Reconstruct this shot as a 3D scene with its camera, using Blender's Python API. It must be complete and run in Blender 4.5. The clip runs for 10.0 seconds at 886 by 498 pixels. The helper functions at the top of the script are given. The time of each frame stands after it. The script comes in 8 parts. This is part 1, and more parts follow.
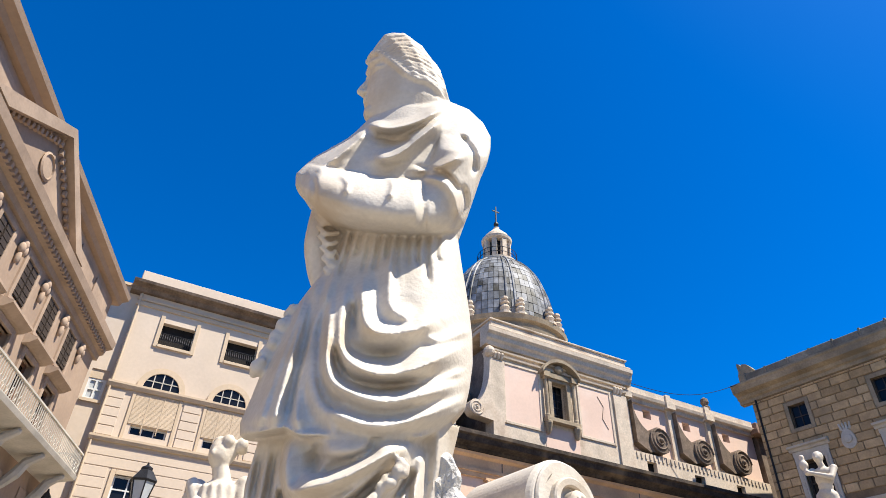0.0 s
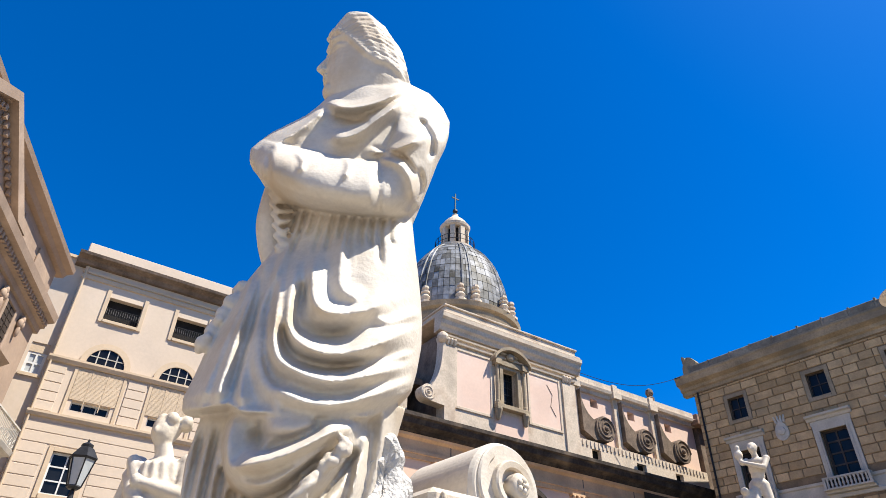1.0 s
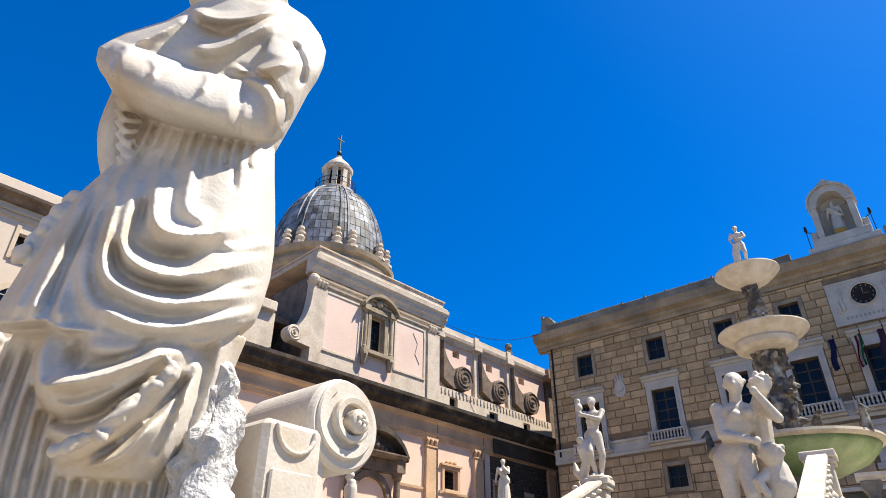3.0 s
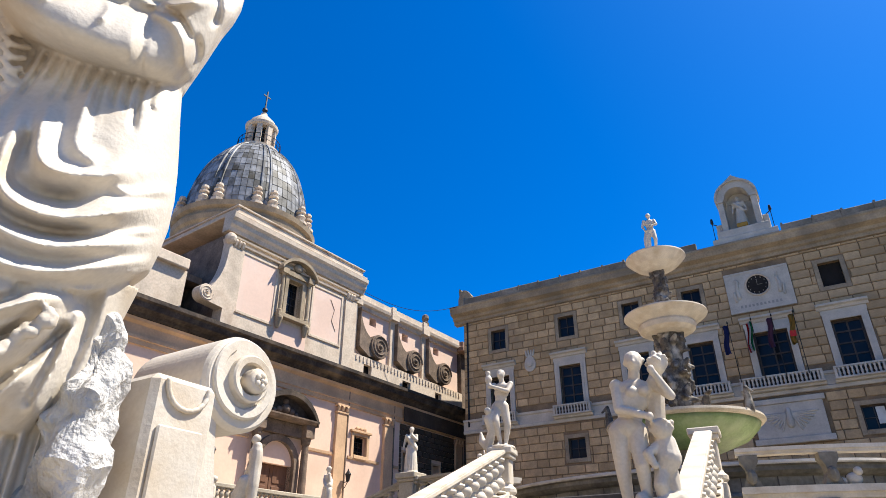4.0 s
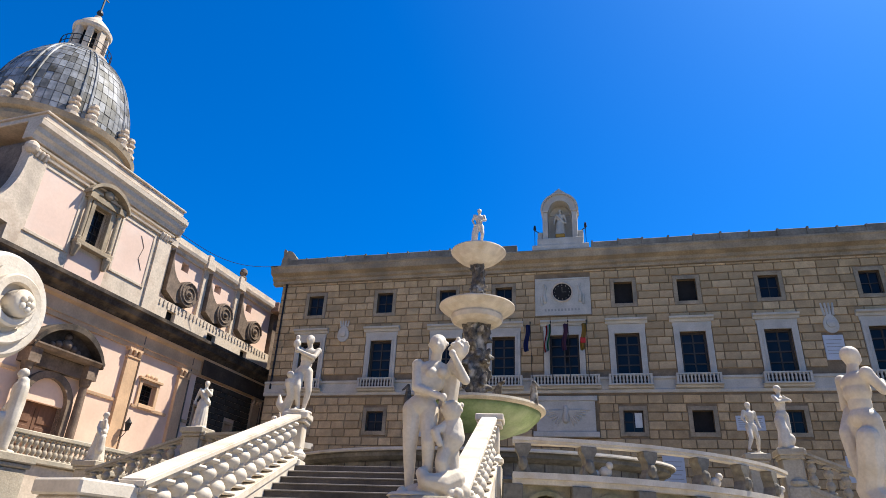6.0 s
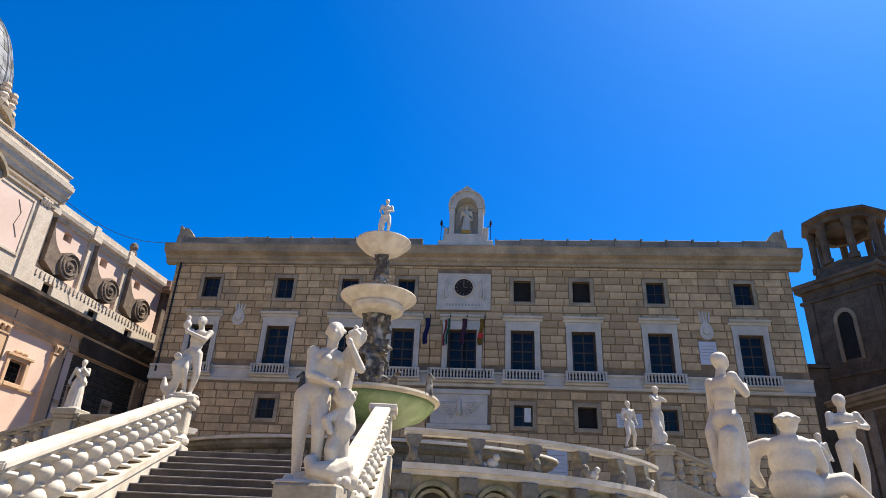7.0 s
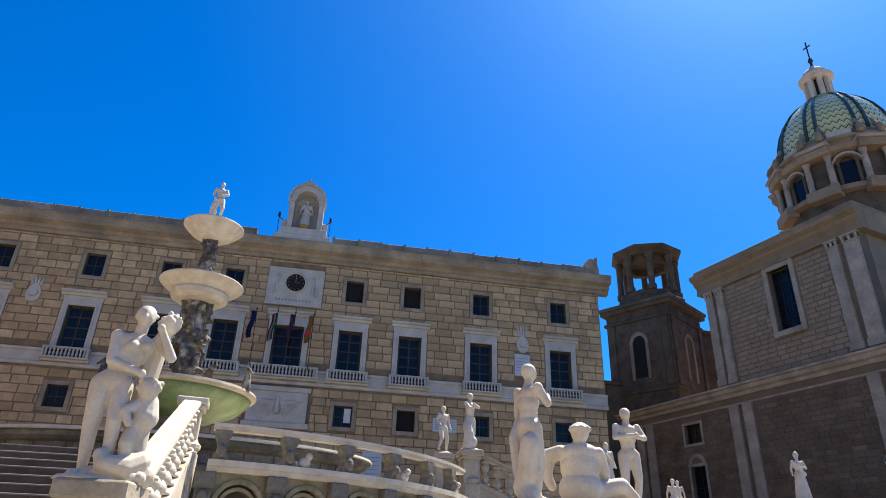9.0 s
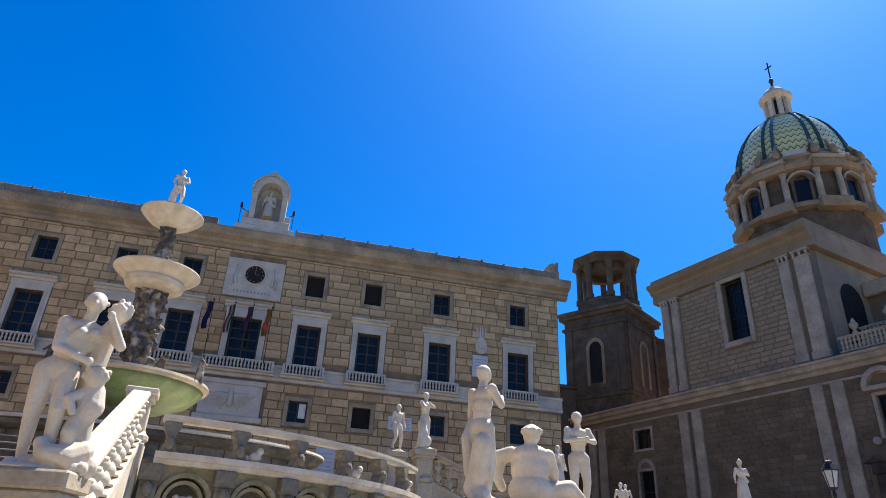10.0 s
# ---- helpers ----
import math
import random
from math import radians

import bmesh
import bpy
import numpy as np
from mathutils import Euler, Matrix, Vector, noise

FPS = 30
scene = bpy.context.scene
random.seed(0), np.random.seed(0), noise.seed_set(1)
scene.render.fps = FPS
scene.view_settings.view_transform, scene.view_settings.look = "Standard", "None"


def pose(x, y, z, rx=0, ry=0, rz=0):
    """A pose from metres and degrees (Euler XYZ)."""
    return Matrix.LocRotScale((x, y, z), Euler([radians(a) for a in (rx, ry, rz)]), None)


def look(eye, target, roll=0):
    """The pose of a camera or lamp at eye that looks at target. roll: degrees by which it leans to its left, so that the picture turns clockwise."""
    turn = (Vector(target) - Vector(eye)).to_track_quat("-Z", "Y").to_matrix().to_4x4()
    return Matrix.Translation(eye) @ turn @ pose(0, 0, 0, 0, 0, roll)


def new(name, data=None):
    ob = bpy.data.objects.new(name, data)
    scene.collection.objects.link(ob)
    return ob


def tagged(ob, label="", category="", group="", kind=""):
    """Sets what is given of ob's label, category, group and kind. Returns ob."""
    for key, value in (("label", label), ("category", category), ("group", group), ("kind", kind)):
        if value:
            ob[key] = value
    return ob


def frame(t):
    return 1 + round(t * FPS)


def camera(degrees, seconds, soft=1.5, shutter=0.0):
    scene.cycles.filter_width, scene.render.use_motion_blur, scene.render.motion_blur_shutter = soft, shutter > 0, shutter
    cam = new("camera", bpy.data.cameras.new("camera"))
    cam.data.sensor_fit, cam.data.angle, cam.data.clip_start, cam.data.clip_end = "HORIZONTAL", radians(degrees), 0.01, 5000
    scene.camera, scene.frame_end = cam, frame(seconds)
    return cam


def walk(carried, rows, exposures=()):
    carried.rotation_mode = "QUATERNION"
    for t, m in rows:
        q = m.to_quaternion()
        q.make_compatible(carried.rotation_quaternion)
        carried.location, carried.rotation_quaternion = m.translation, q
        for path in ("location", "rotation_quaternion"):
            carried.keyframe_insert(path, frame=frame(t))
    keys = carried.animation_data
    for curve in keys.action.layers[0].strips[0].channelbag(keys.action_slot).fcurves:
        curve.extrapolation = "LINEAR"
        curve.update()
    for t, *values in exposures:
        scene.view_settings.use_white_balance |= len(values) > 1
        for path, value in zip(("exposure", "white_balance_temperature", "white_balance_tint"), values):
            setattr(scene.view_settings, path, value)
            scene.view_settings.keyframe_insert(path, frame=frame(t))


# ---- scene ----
cam = camera(69.3, 10.0, soft=0.7)

PATH = [
    (0, (2.160, 3.944, 1.265), (0.8097, 4.8270, 2.4472), 1.77),
    (0.5, (2.165, 3.947, 1.260), (0.8390, 4.8837, 2.4274), 1.76),
    (1, (2.172, 3.955, 1.255), (0.8789, 4.9594, 2.4036), 1.43),
    (1.5, (2.177, 3.966, 1.250), (0.9249, 5.0446, 2.3774), 0.92),
    (2, (2.183, 3.981, 1.245), (0.9682, 5.1289, 2.3431), 0.77),
    (2.5, (2.191, 3.998, 1.242), (1.0348, 5.2389, 2.3021), 0.51),
    (4, (2.218, 4.063, 1.231), (1.2959, 5.5701, 2.1678), 0.06),
    (4.5, (2.220, 4.079, 1.230), (1.4183, 5.6681, 2.1420), 0.61),
    (5, (2.226, 4.086, 1.228), (1.5357, 5.7356, 2.1231), 1.08),
    (6.5, (2.270, 4.093, 1.209), (1.9500, 5.8676, 2.0738), 3.36),
    (7, (2.279, 4.096, 1.204), (2.1096, 5.8927, 2.0654), 2.86),
    (7.5, (2.289, 4.096, 1.200), (2.2580, 5.8980, 2.0682), 2.27),
    (8, (2.297, 4.094, 1.197), (2.3951, 5.8899, 2.0710), 1.85),
    (8.5, (2.306, 4.085, 1.192), (2.5309, 5.8684, 2.0691), 1.77),
    (9, (2.319, 4.072, 1.185), (2.6488, 5.8351, 2.0695), 2.04),
    (9.5, (2.335, 4.055, 1.182), (2.7275, 5.8043, 2.0682), 2.62),
    (10, (2.348, 4.037, 1.179), (2.7880, 5.7752, 2.0655), 3.01),
]

EXPOSURES = ((0.0, 1.0), (10.0, 1.0))
walk(cam, [(t, look(eye, target, roll)) for t, eye, target, roll in PATH], EXPOSURES)

# ---- sky and sun ----
SUN_AZ, SUN_EL = radians(52), radians(59)
world = bpy.data.worlds.new("sky")
scene.world = world
world.use_nodes = True
wn = world.node_tree.nodes
sky = wn.new("ShaderNodeTexSky")
sky.sky_type = "NISHITA"
sky.sun_disc = False
sky.sun_elevation, sky.sun_rotation = SUN_EL, SUN_AZ
sky.altitude, sky.air_density, sky.dust_density, sky.ozone_density = 200, 1.0, 0.7, 7.0
deep = wn.new("ShaderNodeHueSaturation")
deep.inputs["Saturation"].default_value = 1.38
tint = wn.new("ShaderNodeMix")
tint.data_type, tint.blend_type = "RGBA", "MULTIPLY"
tint.inputs[0].default_value = 1.0
tint.inputs[7].default_value = (0.80, 1.40, 1.72, 1)
world.node_tree.links.new(sky.outputs[0], deep.inputs["Color"])
world.node_tree.links.new(deep.outputs[0], tint.inputs[6])
world.node_tree.links.new(tint.outputs[2], wn["Background"].inputs[0])
wn["Background"].inputs[1].default_value = 0.055
sun = new("sun", bpy.data.lights.new("sun", "SUN"))
sun.data.energy, sun.data.angle, sun.data.color = 5.0, radians(0.53), (1.0, 0.93, 0.81)
toward = Vector((math.sin(SUN_AZ) * math.cos(SUN_EL), math.cos(SUN_AZ) * math.cos(SUN_EL), math.sin(SUN_EL)))
sun.matrix_world = look(toward * 100, (0, 0, 0))


# ---- materials ----
def material(name, color, rough=0.8, metal=0.0, var=0.25, scale=2.0, fine=25.0, bump=0.3, stain=None, stain_amount=0.5, stain_scale=0.8, rnd=0.0, spec=0.3, streak=1.0):
    """Colour with two scales of variation, stains of their own shape, fine relief."""
    m = bpy.data.materials.new(name)
    m.use_nodes = True
    t = m.node_tree
    n, l = t.nodes, t.links
    b = n["Principled BSDF"]
    b.inputs["Roughness"].default_value, b.inputs["Metallic"].default_value = rough, metal
    b.inputs["Specular IOR Level"].default_value = spec
    co = n.new("ShaderNodeTexCoord")
    mp = n.new("ShaderNodeMapping")
    mp.inputs["Scale"].default_value = (1, 1, streak)
    l.new(co.outputs["Object"], mp.inputs[0])

    def noise_tex(s, detail=6):
        q = n.new("ShaderNodeTexNoise")
        q.inputs["Scale"].default_value, q.inputs["Detail"].default_value = s, detail
        l.new(mp.outputs[0], q.inputs["Vector"])
        return q.outputs["Fac"]

    def ramp(src, a, b_, ca, cb):
        r = n.new("ShaderNodeValToRGB")
        r.color_ramp.elements[0].position, r.color_ramp.elements[1].position = a, b_
        r.color_ramp.elements[0].color, r.color_ramp.elements[1].color = (*ca, 1), (*cb, 1)
        l.new(src, r.inputs[0])
        return r.outputs[0]

    def mix(kind, fac, a, b_):
        x = n.new("ShaderNodeMix")
        x.data_type, x.blend_type = "RGBA", kind
        if isinstance(fac, float):
            x.inputs[0].default_value = fac
        else:
            l.new(fac, x.inputs[0])
        for sock, v in ((x.inputs[6], a), (x.inputs[7], b_)):
            if isinstance(v, tuple):
                sock.default_value = (*v, 1)
            else:
                l.new(v, sock)
        return x.outputs[2]

    lo, hi = tuple(c * (1 - var) for c in color), tuple(min(1, c * (1 + var * 0.6)) for c in color)
    c = ramp(noise_tex(scale), 0.3, 0.7, lo, hi)
    f = ramp(noise_tex(fine), 0.30, 0.70, (1 - var * 1.0,) * 3, (1, 1, 1))
    c = mix("MULTIPLY", 0.8, c, f)
    if rnd:
        oi = n.new("ShaderNodeObjectInfo")
        ge = n.new("ShaderNodeNewGeometry")
        ad = n.new("ShaderNodeMath")
        ad.operation = "ADD"
        l.new(oi.outputs["Random"], ad.inputs[0]), l.new(ge.outputs["Random Per Island"], ad.inputs[1])
        fr = n.new("ShaderNodeMath")
        fr.operation = "FRACT"
        l.new(ad.outputs[0], fr.inputs[0])
        c = mix("MULTIPLY", 1.0, c, ramp(fr.outputs[0], 0, 1, (1 - rnd, 1 - rnd * 1.05, 1 - rnd * 1.15), (1, 1, 1)))
    if stain:
        c = mix("MIX", ramp(noise_tex(stain_scale, 9), 0.5, 0.72, (0, 0, 0), (stain_amount,) * 3), c, stain)
    l.new(c, b.inputs["Base Color"])
    if bump:
        bp = n.new("ShaderNodeBump")
        bp.inputs["Strength"].default_value, bp.inputs["Distance"].default_value = bump, 0.02
        l.new(noise_tex(fine * 1.5, 8), bp.inputs["Height"])
        l.new(bp.outputs[0], b.inputs["Normal"])
    return m


MARBLE = material("marble", (0.66, 0.585, 0.475), 0.55, var=0.16, scale=3, fine=30, bump=0.15, stain=(0.42, 0.32, 0.20), stain_amount=0.6, stain_scale=2.2)
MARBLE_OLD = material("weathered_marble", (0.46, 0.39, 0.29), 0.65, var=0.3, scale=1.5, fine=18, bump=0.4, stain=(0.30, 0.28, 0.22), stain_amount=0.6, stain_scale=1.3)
MARBLE_DARK = material("grimy_stone", (0.26, 0.23, 0.18), 0.75, var=0.45, scale=1.6, fine=10, bump=0.5, stain=(0.075, 0.072, 0.055), stain_amount=0.85, stain_scale=1.5)
BRONZE_STONE = material("carved_dark_stone", (0.15, 0.13, 0.105), 0.7, var=0.6, scale=6, fine=20, bump=0.8, stain=(0.55, 0.50, 0.41), stain_amount=0.85, stain_scale=3.2)
ROUGH_STONE = material("rough_hewn_stone", (0.60, 0.58, 0.55), 0.85, var=0.3, scale=8, fine=30, bump=1.0, stain=(0.34, 0.31, 0.27), stain_amount=0.6, stain_scale=6)
MOSS = material("algae_green_basin", (0.20, 0.27, 0.11), 0.5, var=0.3, scale=2, fine=14, bump=0.3, stain=(0.34, 0.38, 0.22), stain_amount=0.6, stain_scale=1.2)
# step stone darkened for the shade on risers; also colours the basin joints
STEP = material("worn_shaded_step_stone", (0.10, 0.085, 0.075), 0.7, var=0.3, scale=2, fine=15, bump=0.3)
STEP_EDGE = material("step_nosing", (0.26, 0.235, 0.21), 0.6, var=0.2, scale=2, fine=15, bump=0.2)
ASHLAR = material("sandstone_block", (0.62, 0.44, 0.245), 0.9, var=0.24, scale=1.6, fine=11, bump=0.6, rnd=0.36, stain=(0.25, 0.20, 0.13), stain_amount=0.5, stain_scale=0.5)
JOINT = material("dark_joint_stone", (0.25, 0.175, 0.105), 0.95, var=0.3, scale=1.5, fine=10, bump=0.4, stain=(0.15, 0.12, 0.08), stain_scale=0.4)
GREY_STONE = material("grey_limestone", (0.52, 0.48, 0.41), 0.8, var=0.18, scale=1.2, fine=12, bump=0.3, stain=(0.32, 0.30, 0.27), stain_amount=0.5, stain_scale=0.8)
CORNICE = material("weathered_cornice", (0.38, 0.30, 0.20), 0.9, var=0.35, scale=0.9, fine=9, bump=0.6, stain=(0.17, 0.15, 0.12), stain_amount=0.75, stain_scale=0.5)
PARAPET = material("parapet_stone", (0.27, 0.24, 0.19), 0.9, var=0.4, scale=0.8, fine=8, bump=0.6, stain=(0.11, 0.10, 0.08), stain_amount=0.7, stain_scale=0.7)
PINK = material("pink_plaster", (0.76, 0.54, 0.41), 0.92, var=0.1, scale=0.5, fine=6, bump=0.15, stain=(0.54, 0.36, 0.26), stain_amount=0.5, stain_scale=0.3)
PINK_PALE = material("pale_pink_panel", (0.68, 0.50, 0.40), 0.92, var=0.08, scale=0.5, fine=6, bump=0.15, stain=(0.68, 0.58, 0.50), stain_amount=0.5, stain_scale=0.4)
CREAM_STONE = material("cream_church_stone", (0.69, 0.575, 0.445), 0.9, var=0.3, scale=0.7, fine=8, bump=0.4, stain=(0.27, 0.19, 0.13), stain_amount=0.8, stain_scale=0.7)
OCHRE_STONE = material("ochre_pilaster_stone", (0.64, 0.42, 0.25), 0.9, var=0.2, scale=0.7, fine=8, bump=0.3, stain=(0.36, 0.24, 0.15), stain_amount=0.6, stain_scale=0.5)
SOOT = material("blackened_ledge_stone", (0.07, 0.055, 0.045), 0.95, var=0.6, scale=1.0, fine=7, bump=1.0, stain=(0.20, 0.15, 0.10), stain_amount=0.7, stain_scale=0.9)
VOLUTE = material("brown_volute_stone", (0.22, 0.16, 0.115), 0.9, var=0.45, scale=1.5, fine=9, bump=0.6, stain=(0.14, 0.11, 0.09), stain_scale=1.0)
# dark masonry whose colour holds the palace's shadow on the church end
SHADOW_STONE = material("shadowed_dark_masonry", (0.105, 0.072, 0.05), 0.95, var=0.4, scale=0.9, fine=7, bump=0.8, rnd=0.3, stain=(0.05, 0.038, 0.03), stain_amount=0.7, stain_scale=0.5)
LEAD = material("lead_grey_dome_sheet", (0.30, 0.31, 0.325), 0.6, metal=0.0, var=0.45, scale=1.6, fine=5, bump=0.5, rnd=0.75, stain=(0.50, 0.50, 0.51), stain_amount=0.6, stain_scale=0.7)
BEIGE = material("beige_plaster", (0.58, 0.475, 0.37), 0.92, var=0.08, scale=0.5, fine=6, bump=0.15, stain=(0.58, 0.47, 0.34), stain_amount=0.45, stain_scale=0.35)
BEIGE_TRIM = material("sand_trim", (0.55, 0.43, 0.30), 0.9, var=0.1, scale=0.6, fine=7, bump=0.15)
SHUTTER = material("tan_roller_blind", (0.56, 0.44, 0.31), 0.85, var=0.1, scale=1, fine=10, bump=0.2)
OLD_TRIM = material("worn_brown_trim", (0.40, 0.295, 0.215), 0.9, var=0.2, scale=0.8, fine=8, bump=0.3, stain=(0.25, 0.18, 0.13), stain_amount=0.6, stain_scale=0.6)
OLD_PLASTER = material("old_cream_plaster", (0.36, 0.262, 0.19), 0.92, var=0.15, scale=0.4, fine=6, bump=0.2, stain=(0.42, 0.31, 0.22), stain_amount=0.5, stain_scale=0.4)
BROWN_STONE = material("brown_brick_stone", (0.37, 0.272, 0.175), 0.95, var=0.25, scale=0.8, fine=7, bump=0.7, rnd=0.25, stain=(0.22, 0.165, 0.115), stain_amount=0.5, stain_scale=0.4)
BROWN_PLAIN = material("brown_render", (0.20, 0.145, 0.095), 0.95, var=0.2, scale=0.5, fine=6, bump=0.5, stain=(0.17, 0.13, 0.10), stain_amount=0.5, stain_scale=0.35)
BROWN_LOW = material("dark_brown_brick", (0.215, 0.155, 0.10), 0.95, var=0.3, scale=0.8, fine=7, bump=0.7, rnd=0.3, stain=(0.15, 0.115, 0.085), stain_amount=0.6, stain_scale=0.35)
BROWN_TRIM = material("grey_brown_pilaster", (0.42, 0.34, 0.255), 0.9, var=0.3, scale=0.9, fine=7, bump=0.5, stain=(0.20, 0.16, 0.12), stain_amount=0.5, stain_scale=0.6)
TOWER_STONE = material("dark_tower_stone", (0.15, 0.11, 0.075), 0.95, var=0.4, scale=0.9, fine=6, bump=1.0, rnd=0.2, stain=(0.10, 0.08, 0.06), stain_amount=0.6, stain_scale=0.6)
PANE = material("dark_window_glass", (0.012, 0.013, 0.015), 0.14, var=0.3, scale=1, fine=3, bump=0.0, spec=0.22)
# near-black: the clock face, and sheets painting unlit depth in openings and arches
DARK = material("clock_and_shade_black", (0.02, 0.017, 0.015), 0.9, var=0.3, scale=2, fine=9, bump=0.2)
SASH = material("dark_timber_sash", (0.06, 0.045, 0.035), 0.6, var=0.3, scale=4, fine=20, bump=0.2)
WHITE_WOOD = material("white_sash", (0.62, 0.62, 0.60), 0.6, var=0.1, scale=4, fine=20, bump=0.1)
OAK = material("brown_door_timber", (0.17, 0.085, 0.05), 0.7, var=0.3, scale=3, fine=20, bump=0.3, streak=0.2)
IRON = material("black_iron", (0.03, 0.03, 0.032), 0.5, metal=0.4, var=0.3, scale=6, fine=30, bump=0.2)
LAMP_GLASS = material("lamp_glass", (0.45, 0.47, 0.47), 0.15, var=0.1, scale=3, fine=10, bump=0.0, spec=0.5)
GROUND = material("paving_stone", (0.33, 0.30, 0.26), 0.85, var=0.25, scale=0.6, fine=5, bump=0.4)
BLUE_PLAQUE = material("pale_plaque_marble", (0.50, 0.52, 0.56), 0.6, var=0.1, scale=2, fine=12, bump=0.1)
BAR = material("engraved_line", (0.30, 0.29, 0.27), 0.8, var=0.1, bump=0.0)
TERRACOTTA = material("roof_tile", (0.32, 0.20, 0.13), 0.9, var=0.4, scale=1, fine=8, bump=0.8)
FLAGS = [material("flag_" + n, c, 0.85, var=0.1, scale=3, fine=40, bump=0.1) for n, c in (("navy", (0.02, 0.03, 0.12)), ("green", (0.02, 0.22, 0.07)), ("white", (0.7, 0.7, 0.68)), ("red", (0.45, 0.03, 0.03)), ("violet", (0.12, 0.05, 0.09)), ("yellow", (0.34, 0.20, 0.04)))]


def zigzag_tiles():
    """Glazed dome tiles: yellow-green chevrons with dark lines between, laid in rows."""
    m = material("glazed_zigzag_tiles", (0.3, 0.3, 0.1), 0.22, var=0.2, scale=3, fine=10, bump=0.1, spec=0.6)
    n, l = m.node_tree.nodes, m.node_tree.links
    uv = n.new("ShaderNodeUVMap")
    sep = n.new("ShaderNodeSeparateXYZ")
    l.new(uv.outputs[0], sep.inputs[0])

    def op(kind, a, b=0.0):
        q = n.new("ShaderNodeMath")
        q.operation = kind
        for s, v in zip(q.inputs, (a, b)):
            if isinstance(v, float):
                s.default_value = v
            else:
                l.new(v, s)
        return q.outputs[0]

    tri = op("PINGPONG", op("MULTIPLY", sep.outputs[0], 112.0), 1.0)
    row = op("FRACT", op("ADD", op("MULTIPLY", sep.outputs[1], 11.0), op("MULTIPLY", tri, 0.5)))
    r = n.new("ShaderNodeValToRGB")
    r.color_ramp.interpolation = "CONSTANT"
    e = r.color_ramp.elements
    e[0].color, e[1].color = (0.50, 0.46, 0.17, 1), (0.05, 0.065, 0.04, 1)
    e[1].position = 0.82
    k = e.new(0.36)
    k.color = (0.60, 0.54, 0.25, 1)
    l.new(row, r.inputs[0])
    l.new(r.outputs[0], n["Principled BSDF"].inputs["Base Color"])
    return m


ZIGZAG = zigzag_tiles()
GREEN_RIB = material("dark_green_glazed_rib", (0.05, 0.075, 0.05), 0.25, var=0.3, scale=3, fine=10, bump=0.2, spec=0.6)


# ---- building helpers ----
def link_mesh(name, bm, mat, smooth=False):
    me = bpy.data.meshes.new(name)
    bmesh.ops.recalc_face_normals(bm, faces=bm.faces)
    bm.to_mesh(me)
    bm.free()
    for m in mat if isinstance(mat, (list, tuple)) else (mat,):
        me.materials.append(m)
    if smooth:
        me.shade_smooth()
    return new(name, me)


def part(name, bm, mat, parent, label="", smooth=False):
    ob = link_mesh(name, bm, mat, smooth)
    ob.parent = parent
    return tagged(ob, label) if label else ob


def share(name, data, parent, m):
    ob = new(name, data)
    ob.parent = parent
    ob.matrix_basis = m
    return ob


def thing(name, m, label, category, group="", kind=""):
    ob = new(name)
    ob.matrix_world = m
    ob.empty_display_size = 0.3
    return tagged(ob, label, category, group, kind)


def box(bm, x0, x1, y0, y1, z0, z1, bevel=0.0):
    g = bmesh.ops.create_cube(bm, size=1.0, matrix=Matrix.LocRotScale(((x0 + x1) / 2, (y0 + y1) / 2, (z0 + z1) / 2), None, (abs(x1 - x0), abs(y1 - y0), abs(z1 - z0))))
    if bevel:
        es = list({e for v in g["verts"] for e in v.link_edges})
        bmesh.ops.bevel(bm, geom=es, offset=bevel, segments=1, affect="EDGES")
    return bm


def boxes(*rows, bevel=0.0):
    bm = bmesh.new()
    for r in rows:
        box(bm, *r, bevel=bevel)
    return bm


def lathe(profile, seg=32, bm=None, m=None, arc=(0.0, 1.0)):
    """A turned body from (radius, z) pairs."""
    bm = bm or bmesh.new()
    m = m or Matrix()
    full = arc == (0.0, 1.0)
    cols = []
    for i in range(seg if full else seg + 1):
        a = 2 * math.pi * (arc[0] + (arc[1] - arc[0]) * i / seg)
        cols.append([bm.verts.new(m @ Vector((r * math.cos(a), r * math.sin(a), z))) for r, z in profile])
    for i in range(seg):
        a, b = cols[i], cols[(i + 1) % len(cols)]
        for j in range(len(profile) - 1):
            bm.faces.new((a[j], b[j], b[j + 1], a[j + 1]))
    if full and profile[0] != profile[-1]:
        for j in (0, -1):
            if profile[j][0] > 1e-4:
                bm.faces.new([c[j] for c in cols])
    return bm


def sweep_xz(bm, outline, y0, y1):
    """A prism from an outline in x and z, between two depths."""
    f = [bm.verts.new((x, y0, z)) for x, z in outline]
    k = [bm.verts.new((x, y1, z)) for x, z in outline]
    bm.faces.new(f), bm.faces.new(k[::-1])
    for i in range(len(f)):
        j = (i + 1) % len(f)
        bm.faces.new((f[i], k[i], k[j], f[j]))
    return bm


def moulding(bm, x0, x1, profile, ends=True):
    """A run along x of a profile of (y, z) pairs, closed to the wall at the back."""
    a = [bm.verts.new((x0, y, z)) for y, z in profile]
    b = [bm.verts.new((x1, y, z)) for y, z in profile]
    for i in range(len(a)):
        j = (i + 1) % len(a)
        bm.faces.new((a[i], b[i], b[j], a[j]))
    bm.faces.new(a), bm.faces.new(b[::-1])
    return bm


